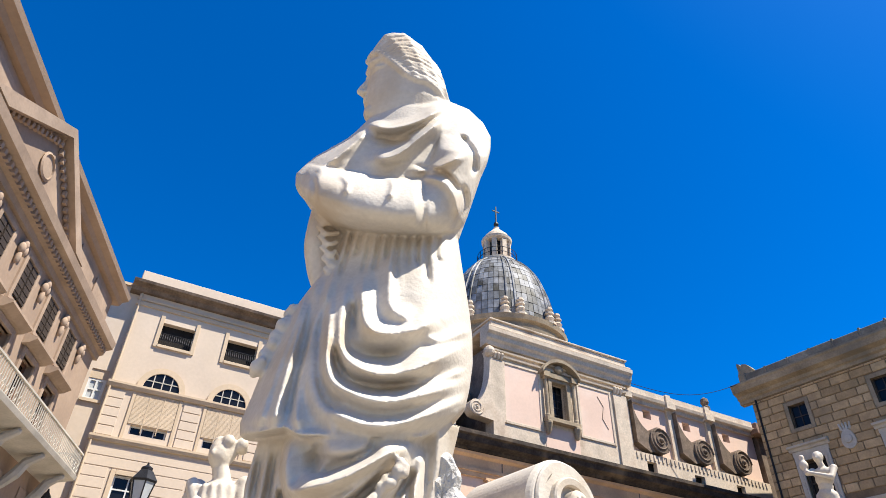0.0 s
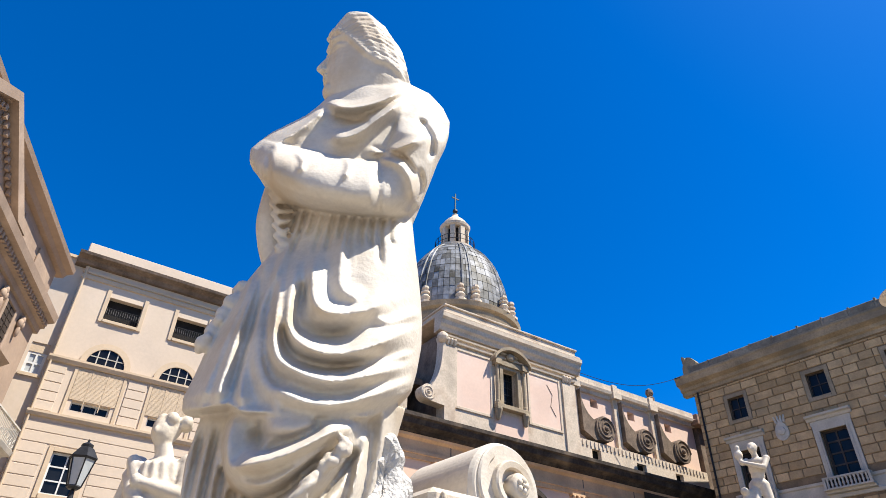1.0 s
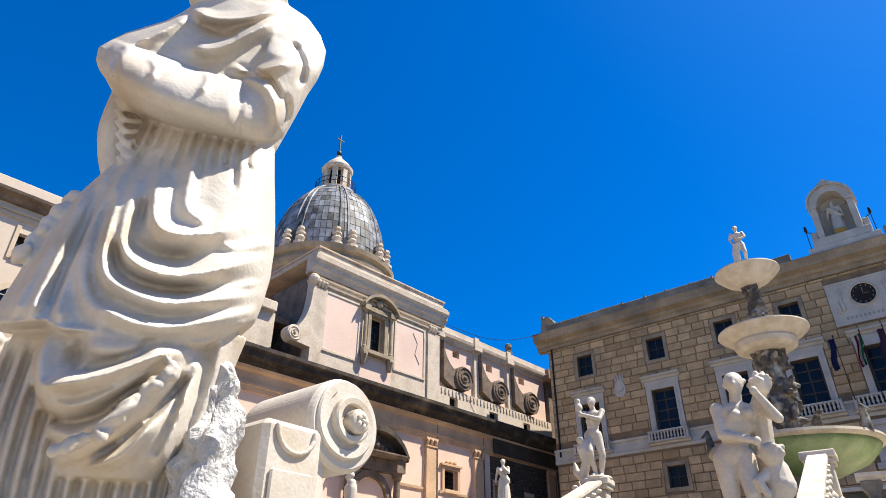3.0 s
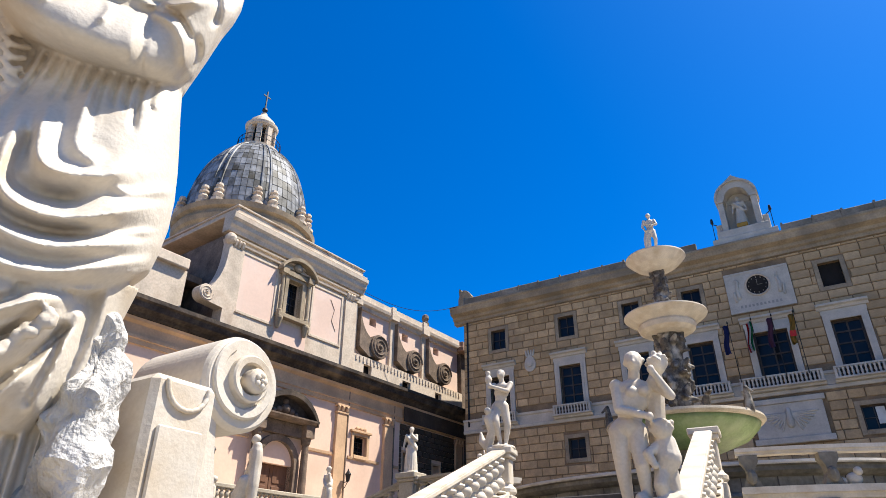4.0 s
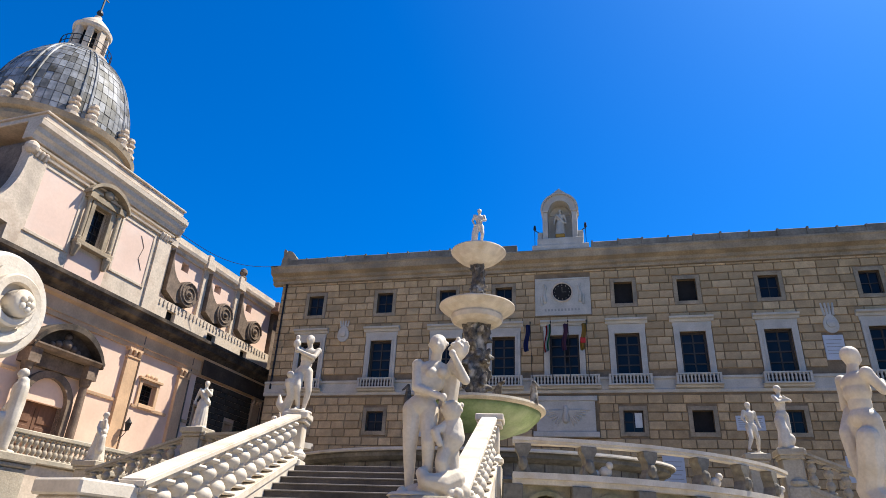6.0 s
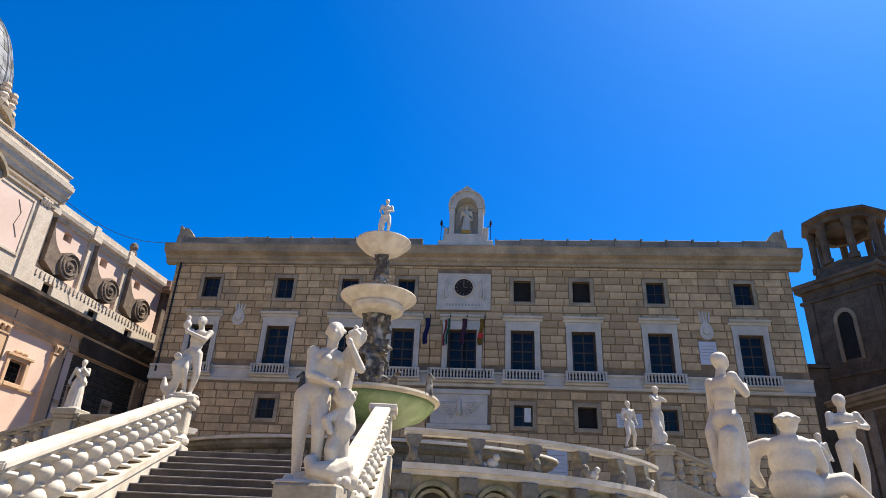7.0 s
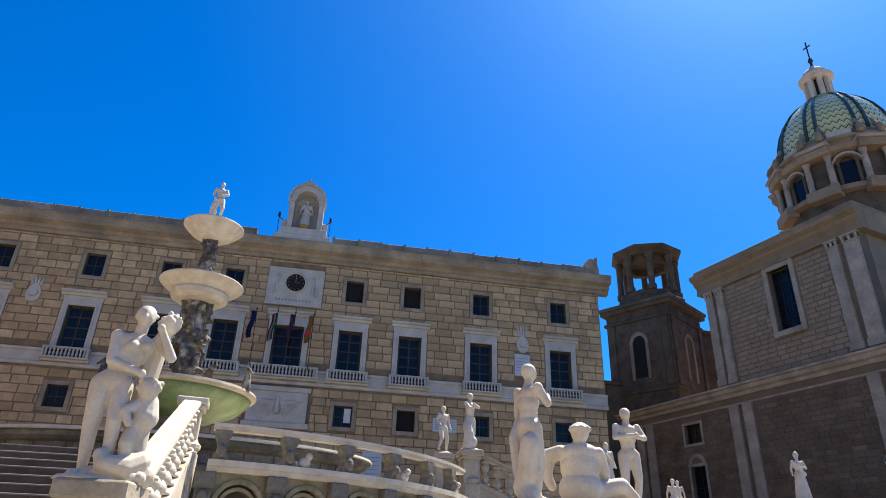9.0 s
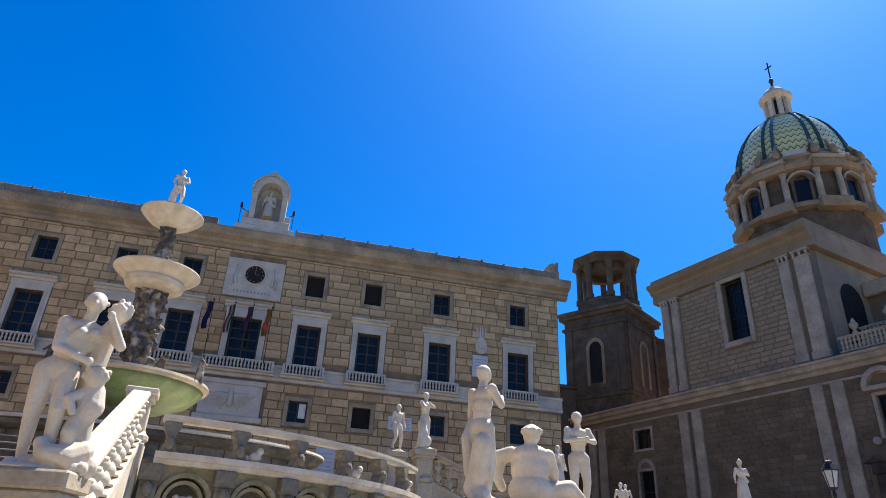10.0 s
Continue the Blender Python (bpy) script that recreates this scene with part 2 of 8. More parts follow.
def wall(x0, x1, z0, z1, thick, holes, y=0.0):
    """A wall with thickness whose openings go through; holes are x0, x1, z0, z1."""
    bm = bmesh.new()
    xs = sorted({x0, x1, *(v for h in holes for v in h[:2])})
    zs = sorted({z0, z1, *(v for h in holes for v in h[2:])})

    def quad(*p):
        bm.faces.new([bm.verts.new(q) for q in p])

    for a, b in zip(xs, xs[1:]):
        for c, d in zip(zs, zs[1:]):
            mx, mz = (a + b) / 2, (c + d) / 2
            if any(h[0] < mx < h[1] and h[2] < mz < h[3] for h in holes):
                continue
            quad((a, y, c), (b, y, c), (b, y, d), (a, y, d))
            quad((b, y + thick, c), (a, y + thick, c), (a, y + thick, d), (b, y + thick, d))
    for a, b, c, d in (*holes, (x0, x1, z0, z1)):
        for p, q in (((a, c), (b, c)), ((b, c), (b, d)), ((b, d), (a, d)), ((a, d), (a, c))):
            quad((p[0], y, p[1]), (q[0], y, q[1]), (q[0], y + thick, q[1]), (p[0], y + thick, p[1]))
    bmesh.ops.remove_doubles(bm, verts=bm.verts, dist=1e-4)
    return bm


def arch(cx, z, r, n=12, a0=0.0, a1=math.pi):
    return [(cx + r * math.cos(a0 + (a1 - a0) * i / n), z + r * math.sin(a0 + (a1 - a0) * i / n)) for i in range(n + 1)]


def arch_band(bm, cx, z, r0, r1, y0, y1, n=14):
    return sweep_xz(bm, arch(cx, z, r1, n) + arch(cx, z, r0, n)[::-1], y0, y1)


def glazing(parent, cx, z0, w, h, y, cols=2, rows=3, sash=None, bar=0.05, pane=None):
    """A sash with its bars, and the panes behind them as one sheet each side of the middle bar."""
    bm = boxes((cx - w / 2, cx - w / 2 + bar * 1.4, y, y + 0.06, z0, z0 + h), (cx + w / 2 - bar * 1.4, cx + w / 2, y, y + 0.06, z0, z0 + h), (cx - w / 2 + bar * 1.4, cx + w / 2 - bar * 1.4, y, y + 0.06, z0 + h - bar * 1.4, z0 + h), (cx - w / 2 + bar * 1.4, cx + w / 2 - bar * 1.4, y, y + 0.06, z0, z0 + bar * 1.4))
    for i in range(1, cols):
        x = cx - w / 2 + w * i / cols
        box(bm, x - bar / 2, x + bar / 2, y + 0.005, y + 0.055, z0, z0 + h)
    for i in range(1, rows):
        z = z0 + h * i / rows
        box(bm, cx - w / 2, cx + w / 2, y + 0.01, y + 0.05, z - bar / 2, z + bar / 2)
    part("sash", bm, sash or SASH, parent)
    for i in range(cols):
        part("pane", boxes((cx - w / 2 + w * i / cols, cx - w / 2 + w * (i + 1) / cols, y + 0.062, y + 0.08, z0, z0 + h)), pane or PANE, parent)


# ---- ground ----
gb = bmesh.new()
bmesh.ops.create_grid(gb, x_segments=2, y_segments=2, size=2500)
ground = link_mesh("ground", gb, GROUND)
ground.location = (0, 0, -0.4)
tagged(ground, "worn grey stone paving of the piazza", "ground", kind="structure")


def capsule(bm, p, q, r0, r1, seg=10):
    """A rounded limb between two points."""
    p, q = Vector(p), Vector(q)
    d = q - p
    ln = max(d.length, 1e-4)
    turn = d.to_track_quat("Z", "Y").to_matrix().to_4x4() if d.length > 1e-4 else Matrix()
    k = max(3, seg // 3)
    prof = [(r0 * math.cos(a), r0 * math.sin(a)) for a in [-math.pi / 2 + math.pi / 2 * i / k for i in range(k + 1)]]
    prof += [(r1 * math.cos(a), ln + r1 * math.sin(a)) for a in [math.pi / 2 * i / k for i in range(k + 1)]]
    prof[0], prof[-1] = (1e-5, prof[0][1]), (1e-5, prof[-1][1])
    lathe(prof, seg, bm, Matrix.Translation(p) @ turn)


def ball(bm, c, r, seg=14, turn=None):
    g = bmesh.ops.create_uvsphere(bm, u_segments=seg, v_segments=max(6, seg * 2 // 3), radius=1.0, matrix=Matrix.LocRotScale(Vector(c), turn, r if isinstance(r, (tuple, Vector)) else (r, r, r)))
    return g


def chain(bm, pts, r, seg=8):
    """Rounded limb through several points; r a number or one for each point."""
    rs = r if isinstance(r, (tuple, list)) else [r] * len(pts)
    for i in range(len(pts) - 1):
        capsule(bm, pts[i], pts[i + 1], rs[i], rs[i + 1], seg)


def lathe_mesh(name, profile, seg, mat):
    bm = lathe(profile, seg)
    me = bpy.data.meshes.new(name)
    bmesh.ops.recalc_face_normals(bm, faces=bm.faces)
    bm.to_mesh(me)
    bm.free()
    me.materials.append(mat)
    me.shade_smooth()
    return me


BALUSTER_SMALL = lathe_mesh("baluster", [(0.07, 0), (0.07, 0.05), (0.04, 0.07), (0.075, 0.2), (0.045, 0.36), (0.07, 0.46), (0.07, 0.52)], 8, GREY_STONE)
BALUSTER = lathe_mesh("baluster", [(0.12, 0.0), (0.12, 0.05), (0.07, 0.07), (0.06, 0.10), (0.105, 0.17), (0.115, 0.24), (0.085, 0.32), (0.05, 0.37), (0.075, 0.39), (0.05, 0.41), (0.085, 0.47), (0.115, 0.54), (0.105, 0.61), (0.06, 0.68), (0.07, 0.71), (0.12, 0.73), (0.12, 0.78)], 16, MARBLE)
# greyer copy: church terrace, and flights with shade put into the marble
BALUSTER_GREY = BALUSTER.copy()
BALUSTER_GREY.materials[0] = MARBLE_OLD


# ---- marble figures, each one body ----
def figure(name, at, label, turn=0.0, height=1.8, lean=(0, 0), left_arm=None, right_arm=None, left_leg=None, right_leg=None, head=(0, 0), robe=0.0, extra=None, mat=None, base=0.06, voxel=0.016, group="marble statues round the fountain", torso_turn=0.0, seated=False):
    """A standing stone figure from joints given in heights; lean moves the shoulders, arms and legs are (elbow, hand), (knee, foot)."""
    bm = bmesh.new()
    lx, ly = lean
    hip, sh = Vector((0, 0, 0.52)), Vector((lx, ly, 0.80))
    ball(bm, hip + Vector((0, 0, 0.01)), (0.098, 0.078, 0.075))
    ball(bm, hip.lerp(sh, 0.35), (0.078, 0.062, 0.085))
    ball(bm, hip.lerp(sh, 0.62), (0.098, 0.070, 0.085))
    ball(bm, hip.lerp(sh, 0.86), (0.112, 0.066, 0.068))
    hc = sh + Vector((head[0], head[1], 0.128))
    capsule(bm, sh + Vector((0, 0, 0.02)), hc - Vector((0, 0, 0.03)), 0.038, 0.034)
    ball(bm, hc, (0.050, 0.060, 0.066))
    ball(bm, hc + Vector((0, 0.012, 0.018)), (0.058, 0.062, 0.058))
    ball(bm, hc + Vector((0, -0.055, -0.012)), (0.012, 0.016, 0.018))
    for s, arm in ((-1, left_arm), (1, right_arm)):
        e, h = arm or ((0.16, 0.01, 0.64), (0.17, -0.05, 0.50))
        a = sh + Vector((s * 0.112, 0, -0.005))
        e, h = Vector((e[0] * s if arm is None else e[0], e[1], e[2])), Vector((h[0] * s if arm is None else h[0], h[1], h[2]))
        ball(bm, a, 0.042)
        chain(bm, [a, e, h], (0.038, 0.030, 0.020), 10)
        ball(bm, h, (0.024, 0.024, 0.028))
    for s, leg in ((-1, left_leg), (1, right_leg)):
        k, f = leg or ((0.062, -0.02, 0.275), (0.065, 0.01, 0.03))
        k, f = (Vector((k[0] * s if leg is None else k[0], k[1], k[2])), Vector((f[0] * s if leg is None else f[0], f[1], f[2])))
        a = hip + Vector((s * 0.052, 0, -0.01))
        chain(bm, [a, k, f + Vector((0, 0, 0.015))], (0.066, 0.044, 0.026), 12)
        capsule(bm, k.lerp(f, 0.3) + Vector((0, 0.012, 0)), k.lerp(f, 0.45) + Vector((0, 0.01, 0)), 0.040, 0.034)
        capsule(bm, f, f + Vector((0.01 * s, -0.075, -0.01)), 0.026, 0.018)
    if robe:
        rr = random.Random(len(name) + int(height * 100))
        lathe([(0.02, 0.0), (0.15 * robe, 0.0), (0.13 * robe, 0.15), (0.115, 0.4), (0.10, 0.55), (0.02, 0.6)], 20, bm)
        for i in range(15):
            a = i * 2 * math.pi / 15 + rr.uniform(-0.1, 0.1)
            chain(bm, [(0.085 * math.cos(a), 0.075 * math.sin(a), 0.58), (0.112 * math.cos(a + 0.12), 0.105 * math.sin(a + 0.12), 0.36), (0.15 * robe * math.cos(a), 0.15 * robe * math.sin(a), 0.01)], (0.014, 0.022, 0.026), 6)
        chain(bm, [(-0.10, -0.05, 0.80), (0.0, -0.09, 0.66), (0.10, -0.06, 0.53), (0.10, 0.06, 0.5)], (0.03, 0.034, 0.04, 0.04), 8)
        chain(bm, [(-0.09, 0.06, 0.80), (0.02, 0.085, 0.68), (0.10, 0.05, 0.55)], (0.03, 0.034, 0.04), 8)
    if extra:
        extra(bm)
    if base:
        lathe([(0.001, -base), (0.17, -base), (0.18, -base * 0.5), (0.16, 0.012), (0.001, 0.014)], 14, bm)
    bmesh.ops.scale(bm, vec=(height,) * 3, verts=bm.verts)
    bmesh.ops.translate(bm, vec=(0, 0, base * height), verts=bm.verts)
    ob = link_mesh(name, bm, mat or MARBLE, True)
    r = ob.modifiers.new("skin", "REMESH")
    r.mode, r.voxel_size, r.use_smooth_shade = "VOXEL", voxel * height / 1.8, True
    s = ob.modifiers.new("soften", "SMOOTH")
    s.factor, s.iterations = 0.5, 4
    ob.matrix_world = pose(*at, 0, 0, turn)
    return tagged(ob, label, "statue", group)


# ---- the long town palace across the square ----
BAYS = [-17.96, -12.6, -7.95, -3.98, 0.0, 3.98, 7.95, 12.84, 18.54]


def block_courses(x0, x1, z0, z1, holes, course, length, rng):
    """Rectangles of coursed blocks between openings."""
    out = []
    k = 0
    z = z0
    while z < z1 - 0.1:
        h = min(course, z1 - z)
        x = x0 - (length * 0.5 if k % 2 else 0)
        while x < x1:
            w = length * rng.uniform(0.75, 1.25)
            spans = [(max(x, x0), min(x + w, x1))]
            for a, b, c, d in holes:
                if c < z + h - 0.02 and d > z + 0.02:
                    nxt = []
                    for p, q in spans:
                        if q <= a or p >= b:
                            nxt.append((p, q))
                        else:
                            nxt += [(p, a)] * (p < a - 0.12) + [(b, q)] * (q > b + 0.12)
                    spans = nxt
            out += [(p, q, z, z + h) for p, q in spans if q - p > 0.12]
            x += w
        z += h
        k += 1
    return out


def lay_blocks(parent, rects, mat, proud, gap, near, name="block"):
    """The blocks nearest the view as pieces of their own, the rest joined."""
    mesh_of = {}
    bm = bmesh.new()
    count = 0
    for a, b, c, d in rects:
        w, h = b - a - gap, d - c - gap
        if near(a, b, c, d) and count < 295:
            key = (round(w * 5) / 5, round(h, 2))
            if key[0] < 0.15:
                key = (0.2, key[1])
            if key not in mesh_of:
                q = boxes((-0.5, 0.5, -0.5, 0.5, -0.5, 0.5))
                me = bpy.data.meshes.new(name)
                for v in q.verts:
                    if v.co.y < 0:
                        v.co.x *= 1 - 0.035 / key[0]
                        v.co.z *= 1 - 0.035 / key[1]
                q.to_mesh(me)
                q.free()
                me.materials.append(mat)
                mesh_of[key] = me
            share(name, mesh_of[key], parent, Matrix.LocRotScale(((a + b) / 2, -proud / 2, (c + d) / 2), None, (w, proud, h)))
            count += 1
        else:
            f = [(a + gap / 2, c + gap / 2), (b - gap / 2, c + gap / 2), (b - gap / 2, d - gap / 2), (a + gap / 2, d - gap / 2)]
            s = 0.018
            i = [(f[0][0] + s, f[0][1] + s), (f[1][0] - s, f[1][1] + s), (f[2][0] - s, f[2][1] - s), (f[3][0] + s, f[3][1] - s)]
            o = [bm.verts.new((x, 0.0, z)) for x, z in f]
            p = [bm.verts.new((x, -proud, z)) for x, z in i]
            bm.faces.new(p)
            for j in range(4):
                bm.faces.new((o[j], o[(j + 1) % 4], p[(j + 1) % 4], p[j]))
    return tagged(part(name + "work", bm, mat, parent), kind="stuff")


def build_palazzo():
    P = thing("palazzo", pose(0, 45, 0), "long three-storey sandstone palace with grey window surrounds and a clock", "building")
    holes = []
    for x in BAYS:
        if x:
            holes.append((x - 0.58, x + 0.58, 16.9, 18.42))
            holes.append((x - 0.58, x + 0.58, 8.64, 9.93))
        w = 0.95 if x == 0 else 0.77
        holes.append((x - w, x + w, 12.16, 14.84))
    body = part("wall", wall(-20.9, 21.7, -0.4, 19.8, 0.6, holes), JOINT, P)
    part("side_wall", boxes((-20.9, -20.3, 0.6, 13.4, -0.4, 19.8), (21.1, 21.7, 0.6, 13.4, -0.4, 19.8), (-20.9, 21.7, 13.4, 14, -0.4, 19.8)), JOINT, P)
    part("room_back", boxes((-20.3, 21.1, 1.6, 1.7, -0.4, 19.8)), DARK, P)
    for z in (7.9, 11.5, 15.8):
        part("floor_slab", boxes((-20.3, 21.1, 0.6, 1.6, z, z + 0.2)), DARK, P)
    # band below the main storey
    bm = bmesh.new()
    moulding(bm, -21.0, 21.8, [(0.02, 11.0), (-0.10, 11.02), (-0.12, 11.2), (-0.07, 11.25), (-0.07, 11.8), (-0.16, 11.86), (-0.18, 12.0), (0.02, 12.02)])
    part("string_course", bm, GREY_STONE, P, "pale grey stone string course")
    # crowning cornice
    bm = bmesh.new()
    moulding(bm, -21.7, 22.5, [(0.3, 19.45), (-0.12, 19.5), (-0.14, 19.72), (-0.30, 19.8), (-0.34, 20.0), (-0.72, 20.15), (-0.80, 20.5), (-0.88, 20.62), (-0.86, 20.74), (0.3, 20.78)])
    part("cornice", bm, CORNICE, P)
    part("roof", boxes((-21.2, 22.0, 0.3, 14.4, 20.3, 20.78)), TERRACOTTA, P)
    rng = random.Random(3)
    x = -20.5
    while x < 21.2:
        w = rng.uniform(1.5, 1.75)
        if not (-2.6 < x + w / 2 < 2.7):
            bm = boxes((x, min(x + w, 21.3), -0.82, -0.45, 20.745, 21.2 + rng.uniform(-0.05, 0.05)), bevel=0.03)
            box(bm, x + 0.02, x + 0.14, -0.86, -0.4, 20.745, 21.27 + rng.uniform(-0.05, 0.05))
            part("parapet_slab", bm, PARAPET, P)
        x += w
    for sx, cx in ((1, -20.4), (-1, 21.05)):
        out = [(-0.55, 20.78), (0.5, 20.78), (0.5, 21.5), (0.62, 21.7), (0.5, 22.0), (0.2, 22.5), (-0.1, 22.65), (-0.2, 22.45), (-0.3, 22.75), (-0.45, 22.9), (-0.5, 22.6), (-0.45, 21.9), (-0.55, 21.5)]
        bm = bmesh.new()
        sweep_xz(bm, [(cx + sx * a, 20.78 + 0.66 * (b - 20.78)) for a, b in out], -0.75, -0.35)
        part("corner_ornament", bm, CORNICE, P, "carved shell-shaped stone corner ornament")
    # windows
    for x in BAYS:
        if x:
            for z0, z1 in ((16.9, 18.42), (8.64, 9.93)):
                bm = boxes((x - 0.83, x - 0.58, -0.05, 0.08, z0 - 0.25, z1 + 0.25), (x + 0.58, x + 0.83, -0.05, 0.08, z0 - 0.25, z1 + 0.25), (x - 0.58, x + 0.58, -0.05, 0.08, z1, z1 + 0.25), (x - 0.58, x + 0.58, -0.08, 0.08, z0 - 0.25, z0), bevel=0.01)
                w = part("window", bm, CORNICE, P)
                open_leaf = abs(x - 3.98) < 0.1 and z0 > 16 or abs(x - 7.95) < 0.1
                if open_leaf:
                    # near-black sheet paints the unlit room behind the open leaf
                    part("pane", boxes((x - 0.57, x + 0.57, 0.3, 0.32, z0, z1)), DARK, w)
                else:
                    glazing(w, x, z0, 1.14, z1 - z0, 0.2, 2, 2, SASH)
                if z0 < 10 and abs(x - 3.98) < 0.1:
                    part("blind", boxes((x + 0.08, x + 0.5, 0.17, 0.19, z0 + 0.3, z1 - 0.1)), WHITE_WOOD, w)
        hw = 0.95 if x == 0 else 0.77
        z0, z1 = 12.16, 14.84
        bm = boxes((x - hw - 0.36, x - hw, -0.10, 0.10, 12.02, z1 + 0.36), (x + hw, x + hw + 0.36, -0.10, 0.10, 12.02, z1 + 0.36), (x - hw, x + hw, -0.10, 0.10, z1, z1 + 0.36), bevel=0.012)
        for sx in (-1, 1):
            box(bm, x + sx * (hw + 0.10), x + sx * (hw + 0.16), -0.13, -0.09, 12.1, z1 + 0.1)
        box(bm, x - hw - 0.40, x + hw + 0.40, -0.08, 0.1, z1 + 0.362, z1 + 0.62)
        moulding(bm, x - hw - 0.55, x + hw + 0.55, [(0.02, z1 + 0.62), (-0.14, z1 + 0.64), (-0.2, z1 + 0.78), (-0.36, z1 + 0.84), (-0.38, z1 + 0.96), (0.02, z1 + 1.06)])
        w = part("window", bm, GREY_STONE, P, "tall window in a grey stone surround with a hood")
        glazing(w, x, z0, 2 * hw, z1 - z0, 0.25, 2, 4, SASH, 0.09)
        bw = 2.15 if x == 0 else 1.3
        bm = bmesh.new()
        moulding(bm, x - bw - 0.05, x + bw + 0.05, [(0.0, 11.24), (-0.3, 11.26), (-0.34, 11.36), (-0.56, 11.40), (-0.56, 11.48), (0.0, 11.48)])
        part("balcony", bm, GREY_STONE, w)
        # added strip, painting the dark of the opening behind the balusters
        part("door_foot", boxes((x - bw + 0.2, x + bw - 0.2, -0.21, -0.12, 11.49, 11.99)), SASH, w)
        part("balcony_rail", boxes((x - bw, x + bw, -0.53, -0.36, 12.0, 12.1), (x - bw, x - bw + 0.14, -0.52, -0.38, 11.48, 12.0), (x + bw - 0.14, x + bw, -0.52, -0.38, 11.48, 12.0), *((x + s * bw - 0.05, x + s * bw + 0.05, -0.36, -0.1, 12.0, 12.1) for s in (-0.96, 0.96)), bevel=0.01), GREY_STONE, w)
        n = 19 if x == 0 else 11
        for i in range(n):
            xx = x - bw + 0.14 + (2 * bw - 0.28) * (i + 0.5) / n
            share("baluster", BALUSTER_SMALL, w, Matrix.Translation((xx, -0.45, 11.48)))
    # clock panel
    bm = wall(-1.75, 1.78, 16.32, 18.74, 0.08, [], y=-0.13)
    for r in ((-1.82, 1.85, -0.17, -0.02, 18.74, 18.86), (-1.82, 1.85, -0.17, -0.02, 16.2, 16.32), (-1.82, -1.75, -0.16, -0.02, 16.32, 18.74), (1.78, 1.85, -0.16, -0.02, 16.32, 18.74)):
        box(bm, *r)
    cp = part("clock_panel", bm, GREY_STONE, P, "white carved marble panel with a round dark clock")
    R90 = Matrix.Translation((0.0, -0.13, 17.83)) @ pose(0, 0, 0, 90)
    part("clock_face", lathe([(0.0, 0.0), (0.62, 0.0), (0.62, 0.04), (0.0, 0.04)], 40, m=R90), DARK, cp)
    part("clock_rim", lathe([(0.62, 0), (0.72, 0), (0.73, 0.06), (0.68, 0.1), (0.62, 0.06), (0.62, 0)], 40, m=R90), CREAM_STONE, cp)
    for i in range(12):
        a = i * math.pi / 6
        part("hour_mark", boxes((0.5 * math.sin(a) - 0.025, 0.5 * math.sin(a) + 0.025, -0.18, -0.172, 17.83 + 0.5 * math.cos(a) - 0.045, 17.83 + 0.5 * math.cos(a) + 0.045)), MARBLE_DARK, cp)
    bm = bmesh.new()
    box(bm, -0.02, 0.02, -0.186, -0.178, 17.83, 18.2), box(bm, 0, 0.28, -0.186, -0.178, 17.81, 17.85)
    part("clock_hand", bm, MARBLE_DARK, cp)
    for sx in (-1, 1):
        bm = bmesh.new()
        for p, q, r in (((1.15, 17.2), (1.2, 17.7), 0.13), ((1.2, 17.7), (1.1, 18.2), 0.10), ((1.35, 17.0), (1.4, 17.6), 0.09), ((1.1, 18.2), (1.18, 18.4), 0.09)):
            capsule(bm, (sx * p[0], -0.13, p[1]), (sx * q[0], -0.13, q[1]), r, r * 0.8, 8)
        part("relief_figure", bm, GREY_STONE, cp, smooth=True)
    bm = bmesh.new()
    for i in range(11):
        box(bm, -1.2 + i * 0.22, -1.08 + i * 0.22, -0.137, -0.131, 16.5, 16.66)
    tagged(part("inscription", bm, BAR, cp), kind="stuff")
    # relief over the portal
    bm = boxes((-2.05, 1.95, -0.3, 0, 8.3, 8.62), (-1.85, 1.75, -0.2, 0, 8.62, 10.5), (-2.0, 1.9, -0.28, 0, 10.5, 10.8), bevel=0.02)
    rp = part("portal_relief", bm, GREY_STONE, P, "grey carved stone relief with spread wings over the portal")
    for sx in (-1, 1):
        for i in range(7):
            bm = bmesh.new()
            capsule(bm, (-0.05 + sx * 0.2, -0.2, 9.9 - i * 0.02), (-0.05 + sx * (1.45 - i * 0.16), -0.2, 9.95 - i * 0.16), 0.09, 0.05, 8)
            part("feather", bm, GREY_STONE, rp, smooth=True)
    bm = bmesh.new()
    capsule(bm, (-0.05, -0.22, 9.3), (-0.05, -0.22, 10.1), 0.2, 0.14, 8)
    part("relief_bird", bm, GREY_STONE, rp, smooth=True)
    # coats of arms and plaques
    for cx, z0, z1 in ((-15.5, 14.85, 16.5), (15.8, 14.5, 16.5)):
        bm = bmesh.new()
        sweep_xz(bm, [(cx + 0.42 * math.cos(a) * (1 - 0.18 * math.sin(a)), z0 + 0.55 + 0.6 * math.sin(a)) for a in [i * math.pi / 9 for i in range(18)]], -0.14, 0)
        lathe([(0, 0), (0.26, 0.0), (0.24, 0.07), (0, 0.1)], 16, bm, Matrix.Translation((cx, -0.14, z0 + 0.55)) @ pose(0, 0, 0, 90))
        for dx in (-0.25, -0.08, 0.08, 0.25):
            capsule(bm, (cx + dx, -0.06, z0 + 1.15), (cx + dx * 1.3, -0.06, z1 - 0.15), 0.08, 0.06, 8)
        part("coat_of_arms", bm, GREY_STONE, P, "carved pale stone coat of arms", smooth=False)
